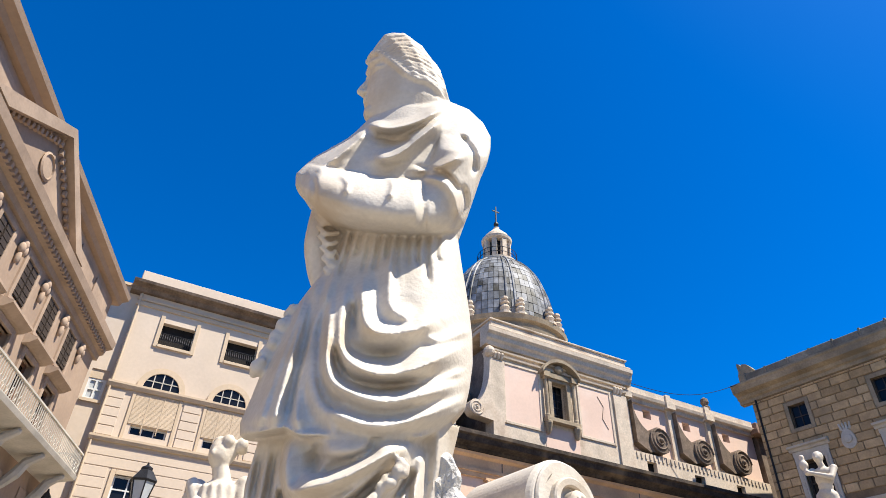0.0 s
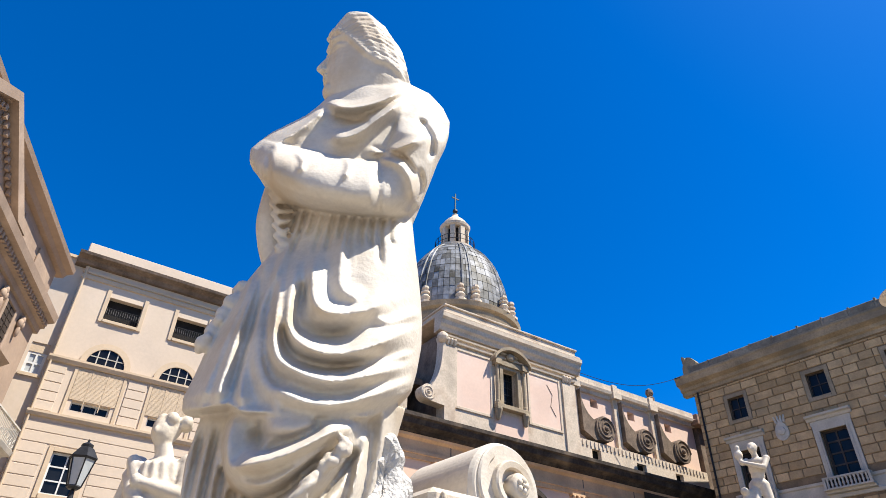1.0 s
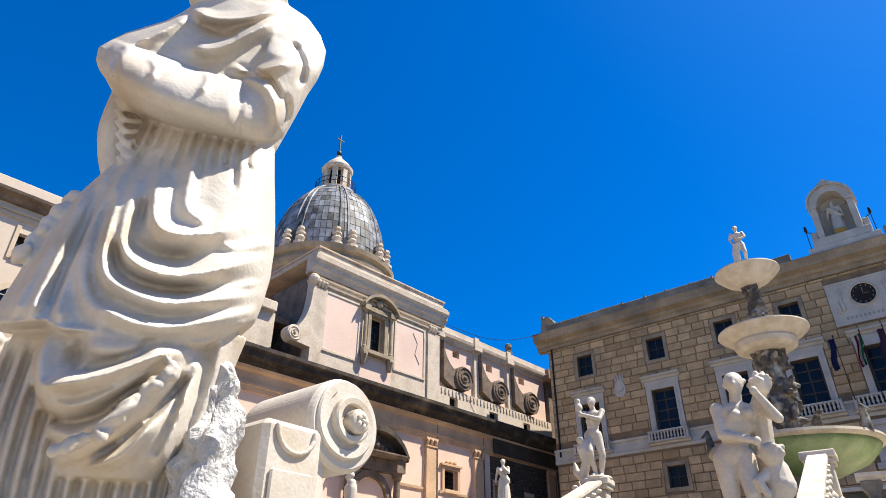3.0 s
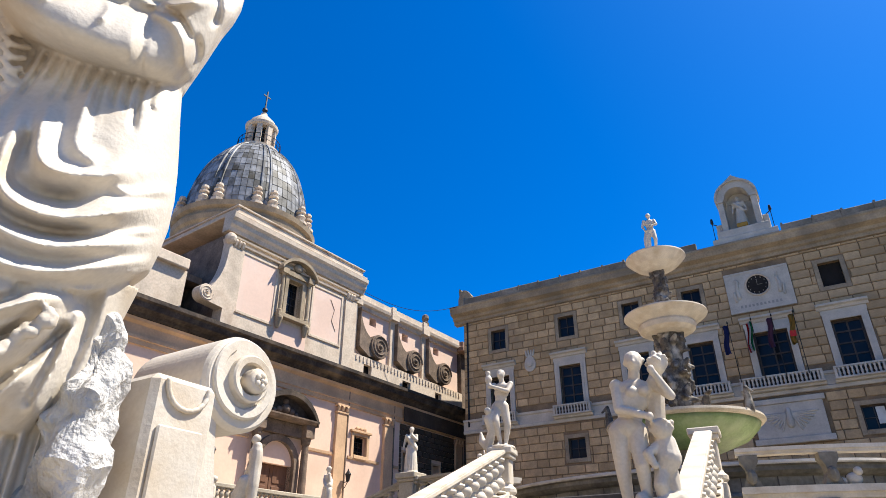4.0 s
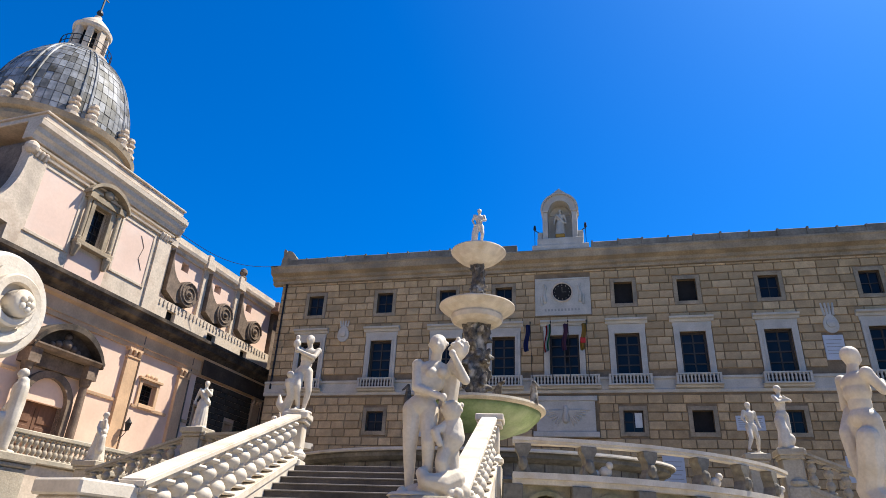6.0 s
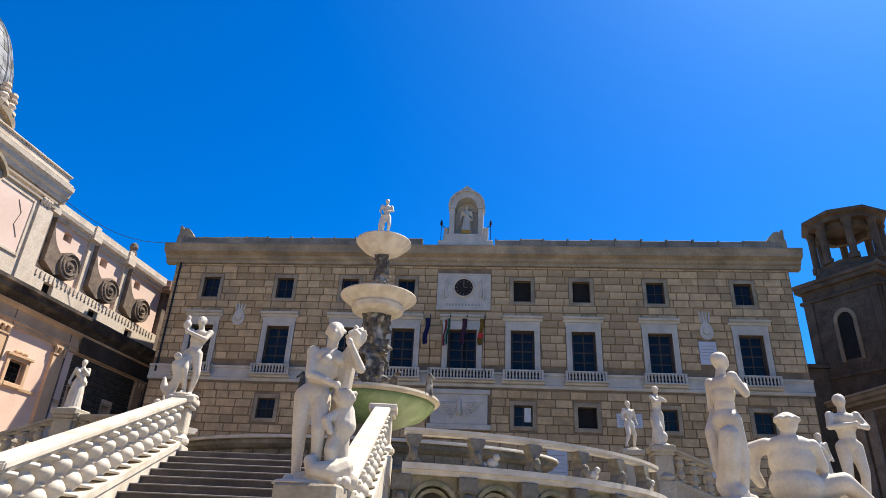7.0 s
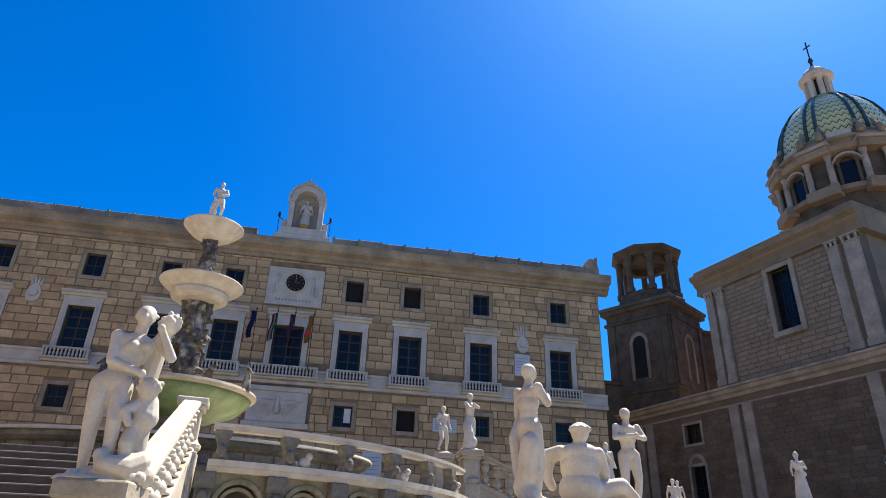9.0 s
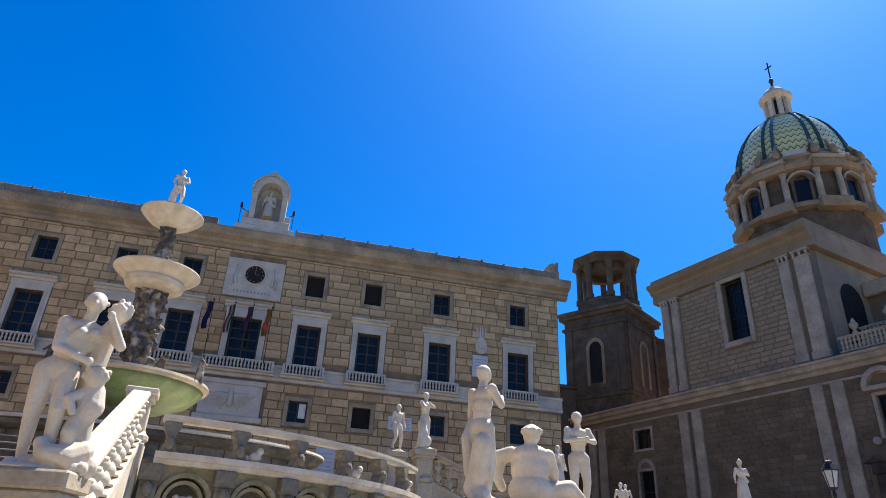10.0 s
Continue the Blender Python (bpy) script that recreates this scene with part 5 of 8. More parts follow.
# ---- the brown domed church across the street ----
def build_brown_church():
    B = thing("brown_church", pose(34, 41, 0, 0, 0, -75.5), "large brown stone church with grey pilasters in shade", "church")
    hl = [(-10.8, -9.15, 10.3, 11.75), (-10.65, -9.2, 4.0, 8.6), (8.1, 9.3, 9.0, 11.2)]
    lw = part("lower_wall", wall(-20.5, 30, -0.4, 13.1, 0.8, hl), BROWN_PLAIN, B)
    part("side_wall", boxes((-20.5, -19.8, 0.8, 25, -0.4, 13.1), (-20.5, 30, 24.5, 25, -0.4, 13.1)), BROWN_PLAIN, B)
    part("dark_room", boxes((-19.7, 30, 1.6, 1.7, -0.4, 13)), DARK, B)
    part("roof", boxes((-20.5, 30, 0.8, 25, 13.1, 13.5)), TERRACOTTA, B)
    bm = bmesh.new()
    moulding(bm, -20.7, 30, [(0.8, 13.0), (-0.15, 13.02), (-0.2, 13.25), (-0.45, 13.35), (-0.5, 13.6), (-0.65, 13.66), (-0.65, 13.82), (0.8, 14.0)])
    moulding(bm, -20.6, 30, [(0.02, 12.4), (-0.1, 12.42), (-0.12, 12.55), (0.02, 12.58)])
    part("ledge", bm, BROWN_TRIM, B)
    for x0, x1 in ((-16.2, -15.4), (-15.0, -14.2), (-6.1, -5.3), (-4.9, -4.1), (4.4, 5.2), (5.7, 6.5), (12.0, 12.8), (13.2, 14.0)):
        part("pilaster", boxes((x0, x1, -0.2, 0.0, 1.2, 12.4), (x0 - 0.1, x1 + 0.1, -0.3, 0.0, -0.4, 1.2), bevel=0.02), BROWN_TRIM, B)
    for k, (a, b, c, d) in enumerate(hl):
        bm = boxes((a - 0.2, a, -0.08, 0.2, c - 0.2, d + 0.2), (b, b + 0.2, -0.08, 0.2, c - 0.2, d + 0.2), (a, b, -0.08, 0.2, d, d + 0.2), (a, b, -0.1, 0.2, c - 0.2, c), bevel=0.015)
        if k == 1:
            arch_band(bm, (a + b) / 2, d + 0.1, 0.55, 0.85, -0.08, 0.1)
        if k == 2:
            box(bm, a - 0.5, b + 0.5, -0.35, 0.0, d + 0.3, d + 0.55)
            arch_band(bm, (a + b) / 2, d + 0.5, 0.8, 1.1, -0.4, 0.0)
            for sx in (a - 0.4, b + 0.4):
                ball(bm, (sx, -0.2, c - 0.3), 0.25, 8)
        w = part("window", bm, BROWN_TRIM, B)
        glazing(w, (a + b) / 2, c, b - a, d - c, 0.3, 2, 3, IRON, 0.04)
    # portal seen at the end of the turn
    bm = boxes((7.2, 10.6, -0.6, 0.0, 6.9, 7.5), (7.3, 7.9, -0.45, 0.0, -0.4, 6.9), (9.9, 10.5, -0.45, 0.0, -0.4, 6.9), (7.9, 9.9, 0.01 - 0.1, 0.0, -0.4, 6.9), bevel=0.03)
    sweep_xz(bm, [(6.9, 7.5), (10.9, 7.5), (8.9, 8.6)], -0.7, 0.0)
    part("portal", bm, SOOT, B, "dark stone side portal with a pediment")
    # upper block
    uw = (-0.85, 1.0, 16.7, 21.3)
    ub = part("upper_wall", wall(-6.7, 6.2, 13.9, 22.2, 0.8, [uw]), BROWN_PLAIN, B)
    part("upper_side_wall", boxes((-6.7, -6.0, 0.8, 22, 13.9, 22.2), (-6.7, 6.2, 21.5, 22, 13.9, 22.2)), BROWN_PLAIN, B)
    part("side_face", boxes((5.5, 6.2, 0.8, 9, 13.9, 22.2)), BROWN_STONE, B)
    part("nave_room", boxes((-5.9, 5.4, 1.6, 1.7, 13.9, 22)), DARK, B)
    bm = boxes((-1.2, -0.85, -0.18, 0.3, 16.3, 21.7), (1.0, 1.35, -0.18, 0.3, 16.3, 21.7), (-0.85, 1.0, -0.18, 0.3, 21.3, 21.7), (-0.85, 1.0, -0.25, 0.3, 16.3, 16.7), bevel=0.03)
    w = part("window", bm, BROWN_TRIM, B, "tall dark church window in a grey surround")
    glazing(w, 0.075, 16.7, 1.85, 4.6, 0.45, 3, 5, IRON, 0.06)
    for x0, x1 in ((-6.6, -5.9), (-5.6, -4.95), (4.0, 4.75), (5.15, 6.15)):
        bm = bmesh.new()
        pilaster(bm, x0, x1, 14.0, 21.6, 0.22)
        part("pilaster", bm, BROWN_TRIM, B)
    bm = bmesh.new()
    moulding(bm, -7.3, 6.7, [(0.4, 21.6), (-0.26, 21.62), (-0.3, 21.85), (-0.24, 21.9), (-0.24, 22.2), (-0.5, 22.4), (-0.55, 22.6), (-0.9, 22.8), (-0.95, 23.1), (0.4, 23.2)])
    part("cornice", bm, BROWN_STONE, B)
    part("attic", boxes((-7.2, 6.6, -0.5, 22.4, 23.2, 23.6), (6.2, 6.7, 0.4, 9, 21.6, 23.2), bevel=0.03), BROWN_STONE, B)
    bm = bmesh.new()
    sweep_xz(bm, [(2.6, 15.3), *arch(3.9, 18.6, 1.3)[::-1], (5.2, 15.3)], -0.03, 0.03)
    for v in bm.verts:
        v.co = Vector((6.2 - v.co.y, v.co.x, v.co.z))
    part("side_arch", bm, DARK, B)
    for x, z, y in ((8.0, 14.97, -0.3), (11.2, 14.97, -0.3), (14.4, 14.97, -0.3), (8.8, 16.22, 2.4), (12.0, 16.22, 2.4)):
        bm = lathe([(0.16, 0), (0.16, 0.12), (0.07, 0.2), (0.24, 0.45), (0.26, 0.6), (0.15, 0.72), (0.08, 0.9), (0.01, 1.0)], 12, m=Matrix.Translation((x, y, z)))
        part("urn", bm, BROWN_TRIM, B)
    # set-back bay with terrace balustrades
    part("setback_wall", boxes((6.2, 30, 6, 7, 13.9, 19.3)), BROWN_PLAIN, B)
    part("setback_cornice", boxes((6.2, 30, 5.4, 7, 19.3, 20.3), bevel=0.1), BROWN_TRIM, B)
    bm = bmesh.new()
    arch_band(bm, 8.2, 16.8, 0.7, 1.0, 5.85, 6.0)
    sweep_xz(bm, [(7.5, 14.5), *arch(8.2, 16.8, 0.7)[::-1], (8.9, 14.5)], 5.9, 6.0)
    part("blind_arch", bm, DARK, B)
    bm = boxes((10, 12.5, 5.3, 6.0, 16.2, 16.6))
    arch_band(bm, 11.2, 17.4, 0.8, 1.2, 5.4, 6.0)
    ball(bm, (11.2, 5.5, 17.6), 0.4, 10)
    part("carved_window", bm, BROWN_TRIM, B)
    for zz, yy in ((13.95, -0.3), (15.2, 2.4)):
        part("terrace_rail", boxes((6.9, 16, yy - 0.12, yy + 0.12, zz + 0.88, zz + 1.02), (6.9, 16, yy - 0.14, yy + 0.14, zz, zz + 0.1), bevel=0.02), BROWN_TRIM, B)
        for i in range(36):
            share("baluster", BALUSTER_BROWN, B, Matrix.Translation((7.1 + i * 0.25, yy, zz + 0.1)))
    part("terrace", boxes((6.2, 30, 2.2, 6, 13.9, 15.2)), BROWN_PLAIN, B)
    rects = block_courses(-6.65, 6.15, 14.0, 21.55, [(uw[0] - 0.4, uw[1] + 0.4, 16.25, 21.75), (-6.75, -4.8, 13.9, 21.7), (3.9, 6.3, 13.9, 21.7)], 0.36, 0.9, random.Random(9))
    lay_blocks(ub, rects, BROWN_STONE, 0.035, 0.03, lambda a, b, c, d: True, "brick")
    low = [(a - 0.25, b + 0.25, c - 0.25, d + 0.9) for a, b, c, d in hl]
    low += [(x - 0.05, x + 0.85, -0.4, 12.5) for x in (-16.2, -15.0, -6.1, -4.9, 4.4, 5.7, 12.0, 13.2)] + [(6.8, 11.0, -0.4, 8.7)]
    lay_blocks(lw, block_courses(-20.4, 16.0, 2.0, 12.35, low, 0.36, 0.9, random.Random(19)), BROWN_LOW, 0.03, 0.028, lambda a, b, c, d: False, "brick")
    # dome
    D = thing("tiled_dome", pose(44.5, 43.2, 0, 0, 0, -75.5) @ Matrix.Diagonal((0.9, 0.9, 1, 1)), "church dome in glazed yellow-green zigzag tiles with dark ribs", "dome")
    part("drum", lathe([(5.4, 22), (5.4, 32.0)], 48), TOWER_STONE, D)
    bm = lathe([(5.4, 28.2), (6.0, 28.3), (6.0, 28.7), (5.4, 28.8)], 48)
    lathe([(5.4, 31.6), (6.2, 31.8), (6.35, 32.2), (6.0, 32.3), (5.9, 32.7), (6.25, 32.8), (6.15, 33.1), (5.5, 33.2), (5.4, 33.9), (5.2, 34.0)], 48, bm)
    part("drum_cornice", bm, BROWN_STONE, D)
    for k in range(8):
        a = k * math.pi / 4 + 0.2
        M = pose(0, 0, 0, 0, 0, math.degrees(a))
        for da in (-0.16, 0.16):
            bm = lathe([(0.36, 28.8), (0.36, 29.0), (0.27, 29.1), (0.28, 30.2), (0.24, 31.2), (0.36, 31.6)], 12, m=pose(5.85 * math.cos(a + da), 5.85 * math.sin(a + da), 0))
            part("column", bm, BROWN_TRIM, D)
            bm = bmesh.new()
            dome_finial(bm, 5.95 * math.cos(a + da), 5.95 * math.sin(a + da), 33.0, 1.1)
            part("finial", bm, TOWER_STONE, D)
        R = pose(0, 0, 0, 0, 0, math.degrees(a) + 90)
        for label, rows, mat in (("entablature_block", (-1.35, 1.35, -6.45, -5.3, 31.62, 32.3), BROWN_STONE), ("block_cornice", (-1.45, 1.45, -6.65, -5.3, 32.3, 32.62), BROWN_TRIM), ("column_pedestal", (-1.35, 1.35, -6.4, -5.3, 27.9, 28.8), BROWN_STONE)):
            bm = boxes(rows, bevel=0.06)
            for v in bm.verts:
                v.co = R @ v.co
            part(label, bm, mat, D)
        for sx in (-1, 1):
            bm = bmesh.new()
            chain(bm, [R @ Vector((sx * 0.75, -5.5, 34.6)), R @ Vector((sx * 0.75, -5.75, 34.1)), R @ Vector((sx * 0.8, -6.1, 33.6)), R @ Vector((sx * 0.85, -6.2, 33.25))], (0.16, 0.22, 0.3, 0.34), 8)
            part("scroll_ornament", bm, BROWN_STONE, D)
        a2 = a + math.pi / 8
        M = pose(0, 0, 0, 0, 0, math.degrees(a2) + 90)
        bm = boxes((-0.6, 0.6, -5.52, -5.35, 28.9, 30.9))
        for v in bm.verts:
            v.co = M @ v.co
        w = part("window", bm, PANE, D)
        bm = boxes((-0.85, -0.6, -5.7, -5.3, 28.8, 31.0), (0.6, 0.85, -5.7, -5.3, 28.8, 31.0))
        arch_band(bm, 0, 30.6, 0.62, 0.9, -5.75, -5.3)
        for v in bm.verts:
            v.co = M @ v.co
        part("window_frame", bm, TOWER_STONE, w)
        bm = bmesh.new()
        seg = arch(0, 30.3, 1.25, 10, radians(25), radians(155))
        sweep_xz(bm, seg + [(x, z - 0.2) for x, z in seg[::-1]], -6.05, -5.35)
        for v in bm.verts:
            v.co = M @ v.co
        part("window_hood", bm, BROWN_TRIM, w)
        bm = boxes((-1.0, 1.0, -5.56, -5.35, 33.2, 33.85), bevel=0.03)
        for v in bm.verts:
            v.co = M @ v.co
        part("attic_panel", bm, CREAM_STONE, D)
    prof = [(5.15, 33.9), (5.15, 34.6), (5.0, 35.6), (4.65, 36.7), (4.15, 37.7), (3.5, 38.6), (2.8, 39.3), (2.2, 39.75), (1.8, 40.0)]
    bm = bmesh.new()
    uvl = bm.loops.layers.uv.new("uv")
    seg = 96
    cols = [[bm.verts.new((r * math.cos(2 * math.pi * i / seg), r * math.sin(2 * math.pi * i / seg), z)) for r, z in prof] for i in range(seg)]
    run = [0.0]
    for (r0, z0), (r1, z1) in zip(prof, prof[1:]):
        run.append(run[-1] + math.hypot(r1 - r0, z1 - z0))
    for i in range(seg):
        for j in range(len(prof) - 1):
            f = bm.faces.new((cols[i][j], cols[(i + 1) % seg][j], cols[(i + 1) % seg][j + 1], cols[i][j + 1]))
            for lp, (u, v) in zip(f.loops, ((i, j), (i + 1, j), (i + 1, j + 1), (i, j + 1))):
                lp[uvl].uv = (u / seg, run[v] / run[-1])
    part("tile_shell", bm, ZIGZAG, D, smooth=True)
    for k in range(8):
        a = k * math.pi / 4 + 0.2
        for da in (-0.09, 0.09):
            bm = bmesh.new()
            chain(bm, [((r + 0.06) * math.cos(a + da), (r + 0.06) * math.sin(a + da), z) for r, z in prof], [0.2 - 0.012 * i for i in range(len(prof))], 6)
            part("rib", bm, GREEN_RIB, D)
    part("dome_crown", lathe([(2.05, 39.75), (2.05, 40.0), (1.7, 40.15), (1.5, 40.3), (1.2, 40.35)], 24), BROWN_TRIM, D)
    # lantern body is near-black, painting the shade between its piers
    lan = part("lantern", lathe([(0.85, 40.3), (0.85, 43.0)], 16), DARK, D, "slender stone lantern")
    for k in range(8):
        M = pose(0, 0, 0, 0, 0, k * 45.0)
        bm = boxes((0.85, 1.3, -0.23, 0.23, 40.3, 42.6), bevel=0.03)
        for v in bm.verts:
            v.co = M @ v.co
        part("pier", bm, CREAM_STONE, lan)
    part("lantern_cap", lathe([(1.3, 42.5), (1.6, 42.7), (1.65, 43.0), (1.3, 43.15), (1.15, 43.6), (0.8, 44.0), (0.4, 44.3), (0.3, 44.5)], 24), CREAM_STONE, lan)
    cross_top(D, 45.0, 2.6, IRON)
    # bell tower
    T = thing("bell_tower", pose(33.7, 58.5, 0) @ Matrix.Diagonal((0.85, 0.85, 1, 1)), "dark old stone bell tower with an octagonal open lantern", "tower")
    M = pose(0, 0, 0, 0, 0, 34)

    def turned(bm):
        for v in bm.verts:
            v.co = M @ v.co
        return bm

    h = 3.8
    sh = part("shaft", turned(boxes((-h, h, -h, h, -0.4, 23.5))), TOWER_STONE, T)
    for e, z0, z1 in ((0.2, 15.6, 15.95), (0.25, 22.4, 22.7), (0.5, 23.5, 23.9), (0.65, 23.9, 24.25)):
        part("cornice", turned(boxes((-h - e, h + e, -h - e, h + e, z0, z1), bevel=0.06)), TOWER_STONE, T)
    for ang in (34, 124):
        W = pose(0, 0, 0, 0, 0, 34) if ang == 34 else pose(0, 0, 0, 0, 0, -56)
        for sx in (-1, 1):
            bm = boxes((sx * 3.2 - 0.4, sx * 3.2 + 0.4, -h - 0.18, -h, 16, 22.4), bevel=0.05)
            for v in bm.verts:
                v.co = W @ v.co
            part("corner_strip", bm, TOWER_STONE, T)
        bm = bmesh.new()
        sweep_xz(bm, [(-0.75, 17.0), *arch(0, 20.2, 0.75)[::-1], (0.75, 17.0)], -h - 0.02, -h + 0.02)
        for v in bm.verts:
            v.co = W @ v.co
        part("bricked_arch", bm, DARK if ang == 124 else TOWER_STONE, T)
        bm = bmesh.new()
        arch_band(bm, 0, 20.2, 0.75, 1.1, -h - 0.15, -h)
        box(bm, -1.1, -0.75, -h - 0.15, -h, 16.8, 20.2), box(bm, 0.75, 1.1, -h - 0.15, -h, 16.8, 20.2)
        for v in bm.verts:
            v.co = W @ v.co
        part("arch_frame", bm, BROWN_STONE, T)
    rects = []
    rg = random.Random(4)
    bm = bmesh.new()
    for W in (pose(0, 0, 0, 0, 0, 34), pose(0, 0, 0, 0, 0, -56)):
        for a, b, c, d in block_courses(-h, h, 8, 23.4, [(-1.1, 1.1, 16.8, 21.4), (-3.7, -2.7, 16, 22.4), (2.7, 3.7, 16, 22.4)], 0.45, 0.9, rg):
            q = [W @ Vector(p) for p in ((a + 0.02, -h - 0.03, c + 0.02), (b - 0.02, -h - 0.03, c + 0.02), (b - 0.02, -h - 0.03, d - 0.02), (a + 0.02, -h - 0.03, d - 0.02))]
            k = [W @ Vector(p) for p in ((a + 0.02, -h, c + 0.02), (b - 0.02, -h, c + 0.02), (b - 0.02, -h, d - 0.02), (a + 0.02, -h, d - 0.02))]
            q, k = [bm.verts.new(p) for p in q], [bm.verts.new(p) for p in k]
            bm.faces.new(q)
            for j in range(4):
                bm.faces.new((q[j], q[(j + 1) % 4], k[(j + 1) % 4], k[j]))
    tagged(part("stonework", bm, TOWER_STONE, sh), kind="stuff")
    part("lantern_base", lathe([(3.9, 24.2), (3.9, 25.0), (3.6, 25.2), (3.6, 25.6)], 8), TOWER_STONE, T)
    for k in range(8):
        a = (k + 0.5) * math.pi / 4
        bm = lathe([(0.5, 25.6), (0.5, 26.1), (0.36, 26.2), (0.36, 29.0), (0.5, 29.3), (0.5, 29.5)], 10, m=pose(3.2 * math.cos(a), 3.2 * math.sin(a), 0))
        part("column", bm, TOWER_STONE, T)
    part("lantern_roof", lathe([(3.7, 29.45), (3.7, 29.8), (4.2, 30.0), (4.2, 30.25), (2.2, 30.9), (0.01, 31.2)], 8), TOWER_STONE, T)
    part("lantern_beam", lathe([(2.2, 28.9), (2.9, 28.9), (2.9, 29.45), (2.2, 29.45), (2.2, 28.9)], 8), TOWER_STONE, T)
    bm = boxes((5.0, 9.5, 0, 6, -0.4, 22.5), (4.8, 9.8, -0.2, 6.2, 22.5, 22.9), bevel=0.04)
    part("stair_block", bm, TOWER_STONE, T)
    part("side_block", boxes((-10.5, -4.7, 0, 6, -0.4, 16.6), (-10.7, -4.6, -0.2, 6.2, 16.6, 16.95), bevel=0.04), TOWER_STONE, T)
    return B


BALUSTER_BROWN = BALUSTER.copy()
BALUSTER_BROWN.materials[0] = BROWN_TRIM

# ---- the terraced fountain ----
FX, FY, FR = -0.8, 25.6, 7.95


def ring_point(r, deg):
    return Vector((FX + r * math.cos(radians(deg)), FY + r * math.sin(radians(deg)), 0))


def arc_run(bm, r0, r1, z0, z1, a0, a1, n=40):
    """A curved run of square section about the fountain's middle."""
    rows = []
    for i in range(n + 1):
        a = a0 + (a1 - a0) * i / n
        rows.append([bm.verts.new(ring_point(r, a) + Vector((0, 0, z))) for r, z in ((r0, z0), (r1, z0), (r1, z1), (r0, z1))])
    for p, q in zip(rows, rows[1:]):
        for j in range(4):
            bm.faces.new((p[j], q[j], q[(j + 1) % 4], p[(j + 1) % 4]))
    bm.faces.new(rows[0]), bm.faces.new(rows[-1][::-1])


def build_terrace():
    W = thing("fountain_terrace", pose(0, 0, 0), "round fountain terrace wall with arched niches and stone rail", "fountain")
    bm = lathe([(FR - 0.45, -0.4), (FR - 0.45, 2.8), (0.01, 2.84)], 72, m=pose(FX, FY, 0))
    part("core", bm, MARBLE_DARK, W)
    arcs = ((-81.5, 55), (-205, -119))
    for a0, a1 in arcs:
        n = int((a1 - a0) / 9.2)
        step = (a1 - a0) / n
        for i in range(n):
            mid = a0 + (i + 0.5) * step
            hw = FR * math.sin(radians(step / 2)) + 0.01
            r, zc = hw * 0.62, 2.05
            out = [(-hw, -0.4), (-r, -0.4), (-r, zc), *arch(0, zc, r, 10, math.pi, 0)[1:], (r, -0.4), (hw, -0.4), (hw, 2.66), (-hw, 2.66)]
            bm = bmesh.new()
            sweep_xz(bm, out, -0.16, 0.2)
            arch_band(bm, 0, zc, r, r + 0.09, -0.22, -0.16, 10)
            arch_band(bm, 0, zc, r - 0.12, r - 0.05, -0.1, 0.1, 10)
            bay = part("niche_bay", bm, NICHE, W)
            bay.matrix_basis = pose(*(ring_point(FR - 0.2, mid)), 0, 0, mid + 90)
            bm = boxes((-0.16, 0.16, -0.13, 0.1, -0.4, 2.6), (-0.2, 0.2, -0.2, 0.1, 2.35, 2.66), bevel=0.02)
            ball(bm, (0, -0.2, 2.2), (0.1, 0.08, 0.13), 8)
            p = part("niche_pier", bm, MARBLE_DARK, W)
            p.matrix_basis = pose(*(ring_point(FR - 0.02, a0 + i * step)), 0, 0, a0 + i * step + 90)
            bm = bmesh.new()
            ball(bm, (0, -0.02, 1.95), (0.17, 0.17, 0.2), 10), ball(bm, (0, -0.17, 1.88), (0.09, 0.1, 0.08), 8)
            ball(bm, (-0.12, 0.0, 2.1), 0.07, 8), ball(bm, (0.12, 0.0, 2.1), 0.07, 8)
            h = part("animal_head_spout", bm, MARBLE, W, "carved animal head spout in a niche", smooth=True)
            h.matrix_basis = pose(*(ring_point(FR - 0.12, mid)), 0, 0, mid + 90)
        bm = bmesh.new()
        arc_run(bm, FR - 0.4, FR + 0.12, 2.66, 2.76, a0, a1), arc_run(bm, FR - 0.4, FR + 0.2, 2.76, 2.88, a0, a1)
        part("coping", bm, MARBLE, W)
        bm = bmesh.new()
        end = min(a1, -24)
        arc_run(bm, FR - 0.12, FR + 0.1, 3.45, 3.51, max(a0, -165), end), arc_run(bm, FR - 0.16, FR + 0.14, 3.51, 3.58, max(a0, -165), end)
        part("rail", bm, MARBLE, W)
        a = max(a0, -165) + 1.5
        k = 0
        while a < end:
            out = [(-0.16, 2.88), (0.16, 2.88), (0.13, 2.98), (0.07, 3.1), (0.09, 3.22), (0.16, 3.34), (0.16, 3.44), (-0.16, 3.44), (-0.16, 3.34), (-0.09, 3.22), (-0.07, 3.1), (-0.13, 2.98)]
            bm = bmesh.new()
            sweep_xz(bm, out, -0.13, 0.13)
            ball(bm, (0, -0.14, 3.05), (0.1, 0.1, 0.14), 8)
            p = part("rail_post", bm, MARBLE_DARK, W)
            p.matrix_basis = pose(*ring_point(FR, a), 0, 0, a + 90)
            if k % 2:
                bm = bmesh.new()
                ball(bm, (0.35, -0.05, 2.98), (0.14, 0.1, 0.11), 8), ball(bm, (0.42, -0.1, 3.1), 0.08, 8), capsule(bm, (0.2, 0, 2.95), (0.1, 0.05, 3.0), 0.06, 0.03)
                p = part("small_carving", bm, MARBLE, W, smooth=True)
                p.matrix_basis = pose(*ring_point(FR, a), 0, 0, a + 90)
            a += 9.6
            k += 1
